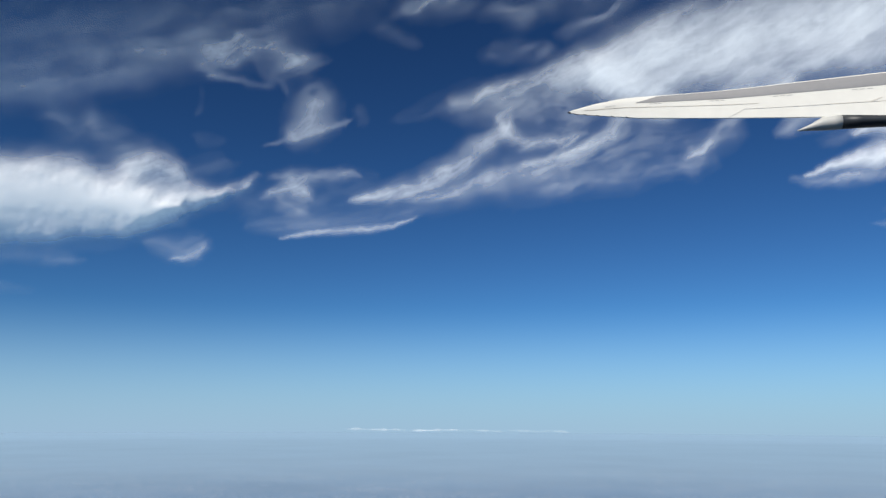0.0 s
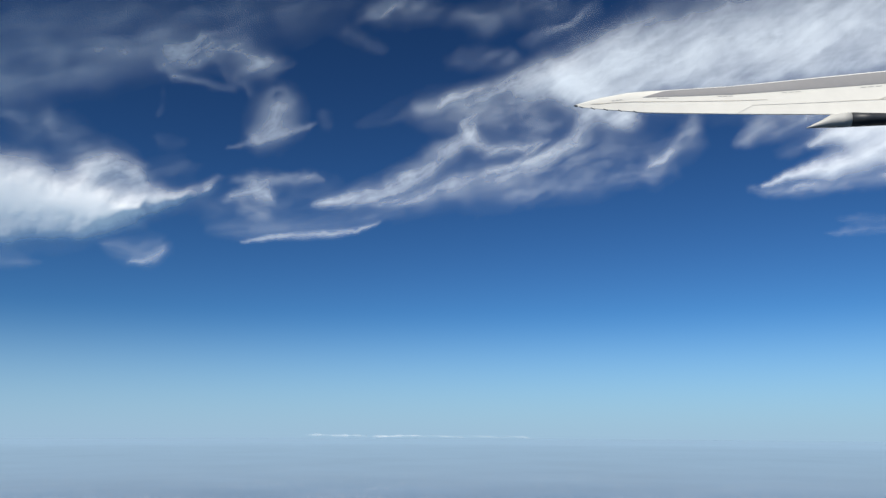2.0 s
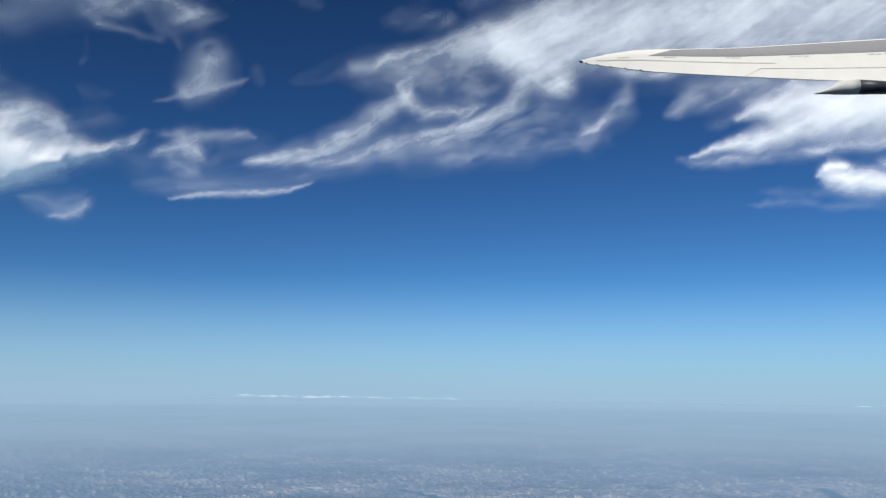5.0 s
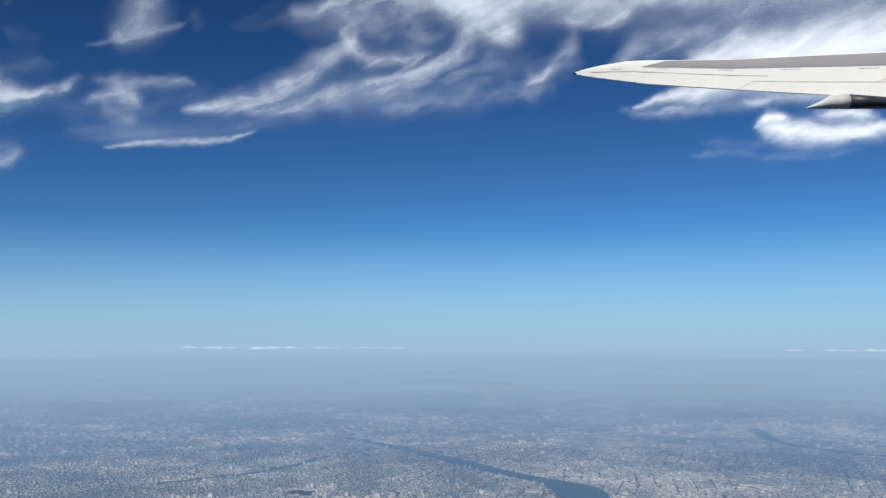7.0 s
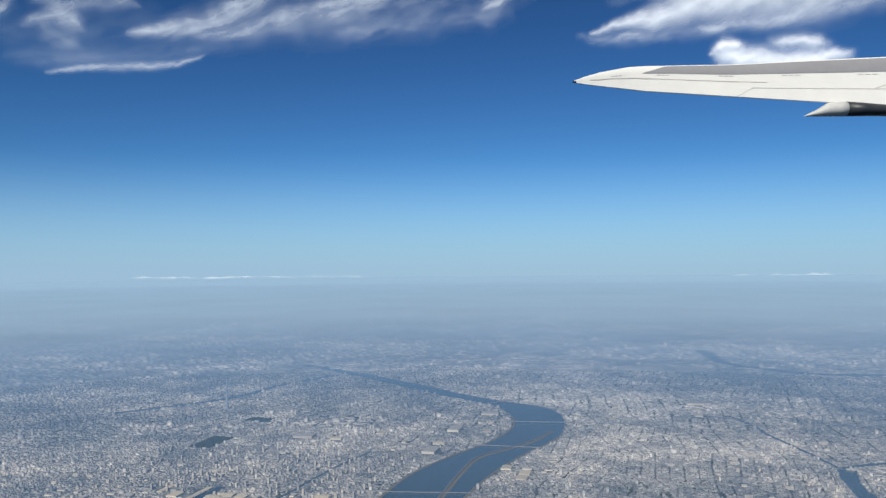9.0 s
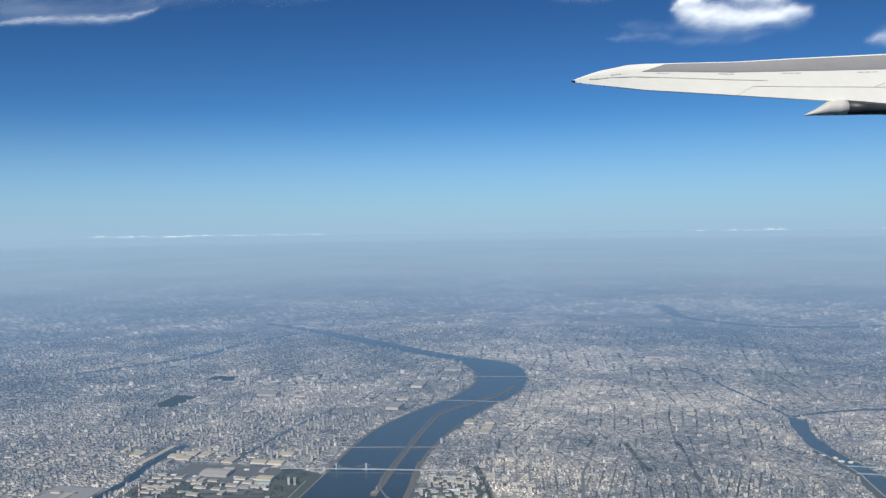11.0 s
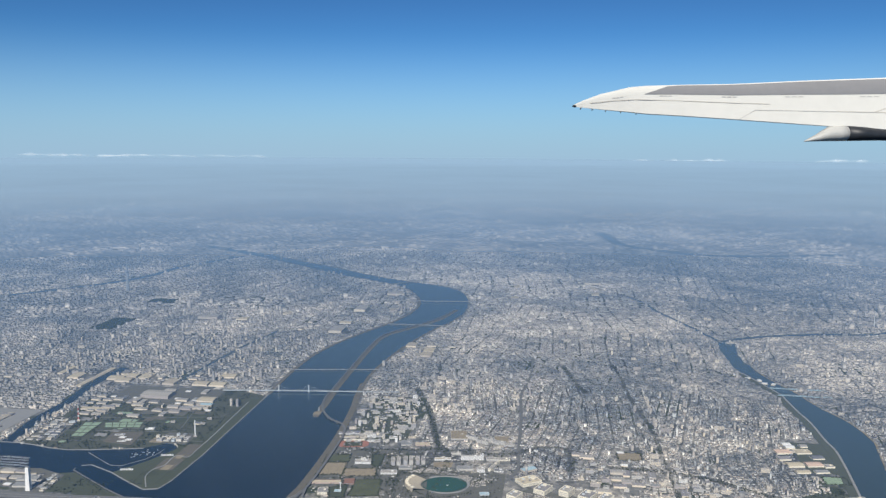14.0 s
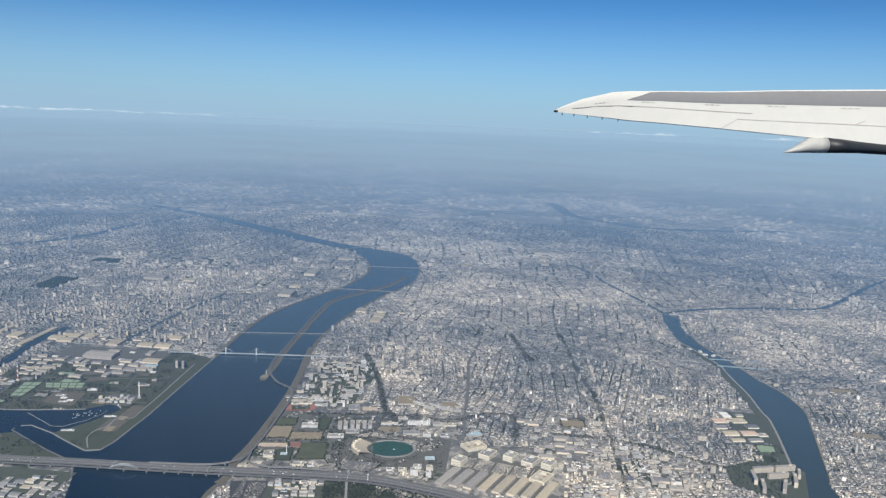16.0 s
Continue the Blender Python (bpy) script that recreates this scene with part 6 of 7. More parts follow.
# ---- trees ----
def trees(label, xs, ys, size, seed):
    """Many small tree crowns in one mesh: uneven eight-sided clumps on short trunks."""
    rng = np.random.default_rng(seed)
    k = len(xs)
    ring = np.array([(math.cos(a), math.sin(a)) for a in np.arange(6) * math.tau / 6])
    shape = np.concatenate([[[0.15, 0.15, 0.0]] * 1, np.c_[ring * 0.8, np.full(6, 0.45)], np.c_[ring[:, ::-1] * 0.6, np.full(6, 0.95)], [[0.0, 0.0, 1.25]]])
    faces = [(0, 1 + (i + 1) % 6, 1 + i) for i in range(6)]
    faces += [f for i in range(6) for f in ((1 + i, 1 + (i + 1) % 6, 7 + i), (1 + (i + 1) % 6, 7 + (i + 1) % 6, 7 + i))]
    faces += [(7 + i, 7 + (i + 1) % 6, 13) for i in range(6)]
    r = size * rng.uniform(0.6, 1.3, k)
    verts = shape[None] * (1 + rng.uniform(-0.25, 0.25, (k, 14, 3))) * r[:, None, None]
    verts[..., 0] += xs[:, None]
    verts[..., 1] += ys[:, None]
    tris = (np.array(faces, np.int32)[None] + 14 * np.arange(k, dtype=np.int32)[:, None, None]).reshape(-1)
    me = bpy.data.meshes.new("trees")
    me.vertices.add(14 * k), me.loops.add(len(tris)), me.polygons.add(len(tris) // 3)
    me.vertices.foreach_set("co", verts.astype(np.float32).reshape(-1))
    me.loops.foreach_set("vertex_index", tris)
    me.polygons.foreach_set("loop_start", np.arange(len(tris) // 3, dtype=np.int32) * 3)
    me.update(calc_edges=True)
    me.materials.append(M_LEAF)
    return tagged(new("trees", me), label, "trees", kind="stuff")


def along(line, reach, step, seed):
    rng = np.random.default_rng(seed)
    pts = []
    for p, q in zip(line, line[1:]):
        p, q = np.array(p[:2]), np.array(q[:2])
        n = max(int(np.linalg.norm(q - p) / step * reach * 2), 1)
        t = rng.uniform(0, 1, n)[:, None]
        way = (q - p) / max(np.linalg.norm(q - p), 1e-6)
        pts.append(p + (q - p) * t + rng.uniform(-reach, reach, n)[:, None] * np.array([-way[1], way[0]]))
    pts = np.concatenate(pts)
    return pts[:, 0], pts[:, 1]


def scatter(outline, count, seed, clump=0.0):
    rng = np.random.default_rng(seed)
    pts = np.array(outline)
    lo, hi = pts.min(0), pts.max(0)
    xs, ys = rng.uniform(lo[0], hi[0], count), rng.uniform(lo[1], hi[1], count)
    keep = inside(xs, ys, outline)
    if clump:
        keep &= np.sin(xs / 2.1 + seed) * np.sin(ys / 2.7) + rng.normal(0, 0.3, count) > clump
    return xs[keep], ys[keep]


trees("dark trees lining a green canal walk", *along(greenway_line, 0.8, 0.55, 1), 0.28, 1)
for k, line in enumerate(green_lines):
    trees("dark row of street trees", *along(line, 1.4 if k in (1, 2) else 0.85, 0.45, 10 + k), 0.3, 10 + k)
park_x, park_y = scatter(PARK, 7000, 3, -0.1)
ok = free(park_x, park_y)
for outline in BIG:
    ok &= ~inside(park_x, park_y, outline)
trees("dark evergreen wood of the island park", park_x[ok], park_y[ok], 0.42, 3)
for seed, (x, y, w, d) in enumerate(((111, 357, 27, 62), (82, 303, 34, 44), (251, 222, 12, 20), (105, 274, 44, 30))):
    xs, ys = scatter(oblong(x, y, w, d), int(w * d * 3.2), 30 + seed, 0.3)
    ok = free(xs, ys) | (seed != 2)
    ok &= ~(near_line(xs, ys, avenue_line, 1.2) | near_line(xs, ys, express_line, 5.6))
    ok &= ~(inside(xs, ys, river_outline) | ((xs - STADIUM.x) ** 2 / 150 + (ys - STADIUM.y) ** 2 / 110 < 1.1))
    for outline in BIG:
        ok &= ~inside(xs, ys, outline)
    for outline, row in zip(lot_outlines, [*LOTS, *PLOTS]):
        if row[0] in ("sports_field", "car_park", "tennis_courts"):
            ok &= ~inside(xs, ys, outline)
    trees("dark green trees between large buildings", xs[ok], ys[ok], 0.3, 40 + seed)
xs, ys = scatter(FLATS, 900, 21)
ok = ~inside(xs, ys, edo_outline)
for outline in BIG:
    ok &= ~inside(xs, ys, outline)
trees("dark trees between riverside flats", xs[ok], ys[ok], 0.3, 22)
trees("dense dark trees of a city park", *scatter(oblong(-17, 614, 17, 36), 2200, 4), 0.6, 4)
trees("dense dark trees of a city park", *scatter(oblong(20, 690, 22, 14), 900, 5), 0.7, 5)
trees("trees scattered over shore land", *scatter(oblong(-30, 325, 34, 15), 900, 6, 0.1), 0.33, 6)
trees("low bushes on the grassy point", *scatter(oblong(0, 322, 9, 12), 500, 7, 0.1), 0.22, 7)
trees("tree belt beside the highway", *scatter(oblong(94, 242, 36, 8), 1300, 8), 0.36, 8)
trees("dark wood below the highway", *scatter(HIGHWAY_WOOD, 1500, 88, -0.3), 0.36, 88)
ring = [(STADIUM.x + 12.6 * math.cos(t), STADIUM.y + 10.4 * math.sin(t)) for t in np.linspace(0.4, 5.4, 24)]
trees("tree clumps round the stadium", *along(ring, 0.5, 0.5, 9), 0.3, 9)
for k, (row, outline) in enumerate(zip([*LOTS, *PLOTS], lot_outlines)):
    if row[0] in ("sports_field", "car_park", "school_yard", "tennis_courts"):
        trees("row of dark trees round an open field", *along([*outline, outline[0]], 0.4, 0.26, 60 + k), 0.33, 60 + k)


# sheds, garages and hedges that fill the ground of the near bank
rng = np.random.default_rng(15)
for seed, outline in enumerate((NEAR_BANK, oblong(109, 357, 28, 62))):
    xs, ys = scatter(outline, 9000 if seed == 0 else 5000, 200 + seed, -0.1)
    ok = ~(near_line(xs, ys, avenue_line, 1.0) | near_line(xs, ys, express_line, 5.6) | near_line(xs, ys, east_line, 3.6))
    ok &= ~inside(xs, ys, river_outline) & ((xs - STADIUM.x) ** 2 / 260 + (ys - STADIUM.y) ** 2 / 120 > 1.0)
    for line in green_lines:
        ok &= ~near_line(xs, ys, line, 0.7)
    for outline in [*BIG, *lot_outlines[-len(PLOTS):]]:
        ok &= ~inside(xs, ys, outline)
    xs, ys = xs[ok], ys[ok]
    shed = rng.uniform(0, 1, len(xs)) < 0.2
    k = int(shed.sum())
    ob = boxes("sheds", xs[shed], ys[shed], np.zeros(k), rng.uniform(0.3, 1.3, k), rng.uniform(0.25, 0.7, k), rng.uniform(0.15, 0.5, k), GRID + 0.12 + rng.choice((0, math.pi / 2), k), M_TOWN)
    tagged(ob, "small sheds and garages between larger buildings", "sheds", kind="stuff")
    bushy = ~shed & (np.sin(xs / 1.7 + 1) * np.sin(ys / 2.3) + rng.normal(0, 0.4, len(xs)) > 0.05)
    trees("dark trees and hedges between buildings", xs[bushy], ys[bushy], 0.34, 210 + seed)


# trees between the houses, thicker in some quarters
rng = np.random.default_rng(77)
xs, ys = rng.uniform(60, 345, 60000), rng.uniform(165, 430, 60000)
ok = free(xs, ys, 0.0, True) & (np.hypot(xs, ys) < 440) & (np.sin(xs / 9.0 + np.sin(ys / 23)) * np.sin(ys / 13.0 + 1) + np.sin(xs / 3.1) * np.sin(ys / 4.3) * 0.7 + rng.normal(0, 0.35, 60000) > 1.0)
trees("dark garden trees scattered between houses", xs[ok], ys[ok], 0.32, 78)
for k, line in enumerate((avenue_line, express_line[30:])):
    trees("row of dark trees beside the road", *along(beside_line(line, 0.85 if k == 0 else -5.2), 0.15, 1.1, 90 + k), 0.2, 90 + k)


def parked_cars(outline, swing, seed, share=0.75, z=0.24):
    """Rows of parked cars inside an outline."""
    rng = np.random.default_rng(seed)
    turn = GRID + radians(swing)
    pts = np.array(outline)
    mid, reach = pts.mean(0), np.ptp(pts, 0).max() * 0.8
    u, v = [a.reshape(-1) for a in np.meshgrid(np.arange(-reach, reach, 0.15), np.arange(-reach, reach, 0.4))]
    xs, ys = mid[0] + u * math.cos(turn) - v * math.sin(turn), mid[1] + u * math.sin(turn) + v * math.cos(turn)
    keep = inside(xs, ys, outline) & (rng.uniform(0, 1, len(xs)) < share) & (np.sin(u * 0.9) > -0.93)
    xs, ys = xs[keep], ys[keep]
    k = len(xs)
    ob = boxes("parked_cars", xs, ys, np.full(k, z), np.full(k, 0.09), np.full(k, 0.22), rng.uniform(0.06, 0.09, k), np.full(k, turn), M_TOWN)
    return tagged(ob, "rows of small parked cars, pale and dark", "cars", kind="stuff")


parked_cars(PLOTS[6][3:], -12, 1, 0.85), parked_cars(PLOTS[7][3:], 3, 2, 0.35), parked_cars(oblong(50, 259.5, 9, 12), 8, 3, 0.45, 0.09), parked_cars(oblong(138.5, 246.5, 26, 9, GRID + radians(-15)), -15, 4, 0.7, 0.15), parked_cars([(114, 271.5), (121, 274.5), (128, 274), (118, 268.6)], 0, 5, 0.6, 0.15)


# ---- roads, banks and bridges ----
def road(name, line, half, z, thick, material, label, category):
    return tagged(part(name, strip(bmesh.new(), line, half, z, thick), material), label, category, kind="structure")


road("road", avenue_line, 0.7, 0.06, 0.05, M_LANE, "straight grey avenue through the town", "road")
for label, walk_line in (("grey road beside a planted canal walk", CANAL_WALK), ("grey road from the estate to the highway", SCHOOL_ROAD), ("pale straight street behind the schools", BANK_STREET), ("pale side street beside the flats", FLATS_STREET)):
    road("road", glide(walk_line, 4), 0.36, 0.1, 0.08, M_LANE, label, "road")
for park_way in ([(-46, 380), (-20, 372), (8, 362), (24, 354)], [(-40, 392), (-10, 381), (16, 372), (40, 388)], [(-32, 408), (0, 396), (34, 384)], [(-22, 434), (-30, 408), (-38, 384)], [(8, 430), (-2, 400), (-14, 368)], [(34, 424), (22, 392), (12, 360)]):
    road("road", glide(park_way, 4), 0.28, 0.2, 0.15, M_PAVE, "pale grey service road through the island park", "road")
road("road", [(86.0, 262.5), (84.1, 258.5), (78.7, 242.8), (74, 229)], 0.45, 0.5, 0.1, M_DECK, "pale straight road passing below the highway", "road")
road("embankment", [(x - 1.0, y + 0.5) for x, y, *_ in east_line[8:44]], 1.3, 0.2, 0.22, M_BANK, "broad brown river embankment", "embankment")
road("embankment", east_line[2:70], 0.8, 0.22, 0.25, M_BANK, "brown river embankment", "embankment")
bank_w = [p for p in west_line if p[1] < 640]
road("embankment", bank_w, 0.9, 0.22, 0.25, M_BANK, "pale river embankment", "embankment")
road("embankment", spit_line[5:], 0.24, 0.2, 0.22, M_DECK, "pale sea wall along the point", "sea wall")
road("embankment", glide([(-100, 404), (-76.4, 391.7), (-50.6, 380.0), (-31, 364.2), (-0.2, 354.5)], 3), 0.3, 0.16, 0.18, M_DECK, "pale concrete quay of the marina", "quay")
road("embankment", [(-5.4, 290), (-4.6, 301.5), (-6.8, 304.5), (-14.0, 316), (-26.6, 339.6), (-26.0, 341.6)], 0.3, 0.18, 0.2, M_HIGHWAY, "concrete breakwater by the marina", "breakwater")
road("embankment", [(-23.8, 343.3), (-20.1, 342.8), (-12.4, 331.8), (-7.6, 322.4), (-1.2, 311.0), (4.0, 309.8)], 0.26, 0.18, 0.2, M_DECK, "pale concrete wall along the channel", "sea wall")
road("levee", levee_line, [1.4] * 3 + [1.9] * (len(levee_line) - 3), 0.2, 0.22, M_BANK, "long grassy levee between two river channels", "levee")
road("embankment", bank_strip, 1.7, 0.18, 0.2, M_YARD, "grey-green strip behind the river wall", "embankment")
road("embankment", edo_w[6:56], 0.45, 0.2, 0.22, M_DECK, "pale curved river wall", "river wall")
road("embankment", edo_e[6:50], 0.45, 0.2, 0.22, M_SAND, "brown river embankment", "embankment")


def pier(x, y, top, wide, turn, parent, deep=0.35):
    bm = box(bmesh.new(), x, y, 0, deep, wide, top, turn)
    box(bm, x, y, top - 0.12, deep * 1.5, wide * 1.25, 0.12, turn)
    part("pier", bm, M_DECK, parent)


def heading(line, i):
    a, b = line[max(i - 1, 0)], line[min(i + 1, len(line) - 1)]
    return math.atan2(b[1] - a[1], b[0] - a[0])


def viaduct(name, line, half, z, label, category, material=M_DECK, every=3, rail=0.09, lane=M_LANE):
    """A bridge on piers: deck, roadway, two parapets and the piers."""
    ob = tagged(new(name), label, category)
    part("deck", strip(bmesh.new(), line, half, z, 0.22), material, ob)
    zs = z if hasattr(z, "__len__") else [z] * len(line)
    part("roadway", strip(bmesh.new(), line, half * 0.9, [k + 0.01 for k in zs], 0.02), lane, ob, "worn grey roadway")
    if half > 0.6:
        part("median_barrier", strip(bmesh.new(), line, 0.05, [k + 0.07 for k in zs], 0.06), M_DECK, ob)
    for edge in sides_of(line, half):
        part("parapet", strip(bmesh.new(), edge, 0.04, [k + rail for k in zs], rail), material, ob)
    for i in range(0, len(line), every):
        pier(line[i][0], line[i][1], zs[i] - 0.2, half * 1.5, heading(line, i), ob)
    return ob


def beside(line, shift):
    left, right = sides_of(line, abs(shift))
    return [tuple(p) for p in (left if shift > 0 else right)]


viaduct("highway_bridge", beside(express_line, 1.9), 0.88, 1.0, "grey elevated highway carriageway over the river mouth", "highway bridge", every=2, material=M_HIGHWAY)
viaduct("highway_bridge", beside(express_line, 0.0), 0.88, 1.0, "grey elevated highway carriageway over the river mouth", "highway bridge", every=2, material=M_HIGHWAY)
viaduct("highway_bridge", beside(express_line, 3.55), 0.55, 0.8, "grey road bridge beside the highway", "road bridge", every=2, material=M_HIGHWAY)
railway = viaduct("railway_bridge", beside(express_line, -2.1), 0.35, 0.9, "grey railway bridge with a low pale steel arch", "railway bridge", M_HIGHWAY, every=2)
rail_line = beside(express_line, -2.1)
mid = min(range(len(rail_line)), key=lambda i: abs(rail_line[i][0] - 12))
turn = heading(rail_line, mid)
for side in (-0.45, 0.45):
    centre = Vector((rail_line[mid][0] - math.sin(turn) * side, rail_line[mid][1] + math.cos(turn) * side, 0))
    way = Vector((math.cos(turn), math.sin(turn), 0))
    arch = [(centre + way * (5.0 * s) + Vector((0, 0, 1.0 + 1.6 * (1 - s * s))), 0.07) for s in np.linspace(-1, 1, 17)]
    rib = part("arch", tube(bmesh.new(), arch, 6), M_STEEL, railway, "pale steel arch rib")
    for s in np.linspace(-0.8, 0.8, 9):
        part("hanger", tube(bmesh.new(), [(centre + way * (5.0 * s) + Vector((0, 0, 0.95)), 0.025), (centre + way * (5.0 * s) + Vector((0, 0, 1.0 + 1.6 * (1 - s * s))), 0.025)], 4), M_STEEL, rib)

# the river highway on the east bank, the slip roads and the curved crossing to the levee
BANK_ROAD = [(233, 577), (206, 549.5), (180, 531.5), (155.5, 515.0), (136.5, 486.0), (111.8, 440.0), (96.4, 411.0), (86.5, 391.5), (82.5, 377.0), (82.6, 362.9), (86.2, 352.7), (84.0, 341), (74.2, 321.5), (62.6, 300.0), (54.8, 287.5), (50.0, 281.5)]
viaduct("river_highway", glide(BANK_ROAD, 5), 0.5, 0.75, "winding grey elevated highway along the river levee", "highway bridge", M_HIGHWAY, every=4)
viaduct("slip_road", glide([(54.8, 287.5), (49.5, 282.8), (42, 282.0), (32, 285.5), (20, 291.0)], 5), 0.35, 0.95, "curved grey slip road joining the highway", "slip road", every=4)
viaduct("slip_road", glide([(56, 288.5), (53.5, 280.5), (58, 274.5), (68, 269.5), (80, 263.2)], 5), 0.35, 0.95, "curved grey slip road joining the highway", "slip road", every=4)

# the cable-stayed bridge
CROSSING = [(40, 424.5), (56, 418.5), (67.3, 413.9), (81.9, 408.0), (94, 402.8), (106.4, 397.6), (126, 390.0)]
cable_line = glide(CROSSING, 5)
stayed = viaduct("cable_stayed_bridge", cable_line, 0.55, 0.95, "pale cable-stayed road bridge with two white pylons", "road bridge", M_STEEL, every=10)
for px, py in ((67.3, 413.9), (81.9, 408.0)):
    i = min(range(len(cable_line)), key=lambda k: (cable_line[k][0] - px) ** 2 + (cable_line[k][1] - py) ** 2)
    turn = heading(cable_line, i)
    way = Vector((math.cos(turn), math.sin(turn), 0))
    mast = part("pylon", tube(bmesh.new(), [((px, py, 0), 0.3), ((px, py, 1.0), 0.26), ((px, py, 4.0), 0.17)], 8), M_PAINT, stayed, "white painted pylon")
    for reach in (-6.5, -4.6, -2.7, 2.7, 4.6, 6.5):
        part("stay_cable", tube(bmesh.new(), [(Vector((px, py, 3.9 - 0.14 * (6.5 - abs(reach)))), 0.02), (Vector((px, py, 1.0)) + way * reach, 0.02)], 4), M_PAINT, mast)

# smaller bridges further up both rivers
viaduct("river_bridge", glide([(168, 546.5), (190, 535), (221, 518.5)], 6), 0.7, 0.6, "pale flat road bridge over the river", "road bridge", every=3)
viaduct("river_bridge", glide([(195, 628), (230, 611), (300, 583), (360, 559), (427, 536.5), (460, 531.5), (520, 543), (580, 549)], 6), 0.5, 1.1, "long pale railway viaduct across river and town", "railway bridge", M_DECK, every=3, rail=0.15, lane=M_DECK)
viaduct("river_bridge", glide([(200, 698), (230, 706), (262, 715)], 6), 0.8, 0.7, "far pale road bridge in haze", "road bridge", every=3)
viaduct("river_bridge", glide([(60, 459.5), (98, 446), (140, 431)], 6), 0.3, 0.6, "thin dark railway bridge over the river", "railway bridge", every=3)
viaduct("river_bridge", glide([(311, 319), (322, 312.5), (334, 305.5)], 5), 0.7, 0.6, "pale blue steel road bridge", "road bridge", M_BLUE, every=3)
viaduct("river_bridge", glide([(316, 330), (328, 323), (340, 316)], 5), 0.5, 0.6, "pale blue steel road bridge", "road bridge", M_BLUE, every=3)


# ---- chimneys, towers, stadium, marina ----
def chimney(x, y, height, bands, label):
    ob = thing("chimney", (x, y, 0), label=label, category="chimney")
    count = len(bands)
    for k, material in enumerate(bands):
        a, b = k / count, (k + 1) / count
        part("shaft", tube(bmesh.new(), [((0, 0, height * a), 0.34 - 0.12 * a), ((0, 0, height * b), 0.34 - 0.12 * b)], 12, k == count - 1), material, ob)
    part("crown", tube(bmesh.new(), [((0, 0, height), 0.24), ((0, 0, height + 0.12), 0.24)], 12), M_DECK, ob)
    part("base", box(bmesh.new(), 0, 0, 0, 1.4, 1.1, 0.7), M_WALL, ob)


chimney(21.5, 361.2, 7.6, [M_PAINT] * 3, "tall white chimney of a waste plant")
chimney(-28.0, 401, 7.4, [M_PAINT, M_RED, M_PAINT, M_RED, M_PAINT, M_RED, M_PAINT], "tall red and white banded chimney")
chimney(493.8, 419.6, 9.5, [M_PAINT] * 3, "tall pale chimney among far houses")
for x, y in ((41.5, 399.5), (44.2, 397.6)):
    build("tower", 3, x, y, 0, "tall pale tower block beside the bridge")

stack = thing("chimney", (-41, 324.5, 0), math.degrees(GRID), label="broad white tapered chimney of a waste plant", category="chimney")
bm = bmesh.new()
rings = [[bm.verts.new((x * w, y * d, z)) for x, y in ((-1, -1), (1, -1), (1, 1), (-1, 1))] for w, d, z in ((0.95, 0.75, 0), (0.8, 0.62, 3), (0.68, 0.52, 9.2))]
for low_ring, high_ring in zip(rings, rings[1:]):
    for k in range(4):
        bm.faces.new((low_ring[k], low_ring[(k + 1) % 4], high_ring[(k + 1) % 4], high_ring[k]))
bm.faces.new(rings[-1])
part("shaft", bm, M_PAINT, stack)
part("crown", box(bmesh.new(), 0, 0, 9.2, 1.2, 0.9, 0.2), M_DECK, stack, "dark grey chimney crown")

mast = thing("broadcast_tower", (-7.4, 748.5, 0), label="very tall slender pale blue-grey broadcast tower", category="tower")
part("lattice_shaft", tube(bmesh.new(), [((0, 0, 0), 1.7), ((0, 0, 6), 1.35), ((0, 0, 16), 0.95), ((0, 0, 22), 0.8)], 9), M_TOWER, mast)
part("lower_deck", tube(bmesh.new(), [((0, 0, 16.2), 1.0), ((0, 0, 17), 1.5), ((0, 0, 18), 1.55), ((0, 0, 18.3), 1.0)], 16), M_TOWER, mast)
part("upper_deck", tube(bmesh.new(), [((0, 0, 21), 0.8), ((0, 0, 21.6), 1.1), ((0, 0, 22.3), 1.0)], 16), M_TOWER, mast)
part("antenna_mast", tube(bmesh.new(), [((0, 0, 22), 0.4), ((0, 0, 25.5), 0.3), ((0, 0, 28.5), 0.15)], 8), M_TOWER, mast)

stadium = thing("stadium", (STADIUM.x, STADIUM.y, 0), math.degrees(GRID) + 8, label="oval ball stadium with deep green turf and pale stands", category="stadium")


def oval(bm, a, b, c, d, low, high, frm=0.0, to=math.tau, n=48):
    """A sloping ring wall between an inner and an outer oval."""
    rows = []
    for k in range(n + 1):
        t = frm + (to - frm) * k / n
        x, y = math.cos(t), math.sin(t)
        rows.append([bm.verts.new(p) for p in ((a * x, b * y, 0), (a * x, b * y, low), (c * x, d * y, high), (c * x, d * y, 0))])
    for p, q in zip(rows, rows[1:]):
        for k in range(4):
            bm.faces.new((p[k], p[(k + 1) % 4], q[(k + 1) % 4], q[k]))
    bmesh.ops.recalc_face_normals(bm, faces=bm.faces[:])
    return bm


bm = bmesh.new()
flat(bm, [(max(8.3 * math.cos(t), -7.0), 6.4 * math.sin(t) * (1 - 0.12 * math.cos(t))) for t in np.arange(48) * math.tau / 48], 0.24)
part("turf", bm, M_TURF, stadium, "deep green artificial turf")
part("fence_wall", oval(bmesh.new(), 8.4, 6.7, 8.6, 6.9, 0.35, 0.36), M_TURF, stadium)
part("outfield_bank", oval(bmesh.new(), 8.6, 6.9, 9.6, 7.8, 0.25, 0.5, -0.72 * math.pi, 0.72 * math.pi), M_DECK, stadium, "grey outfield terrace")
part("grandstand", oval(bmesh.new(), 9.4, 7.4, 15.4, 10.6, 0.35, 1.5, 0.79 * math.pi, 1.21 * math.pi, 24), M_CREAM, stadium, "cream concrete grandstand")
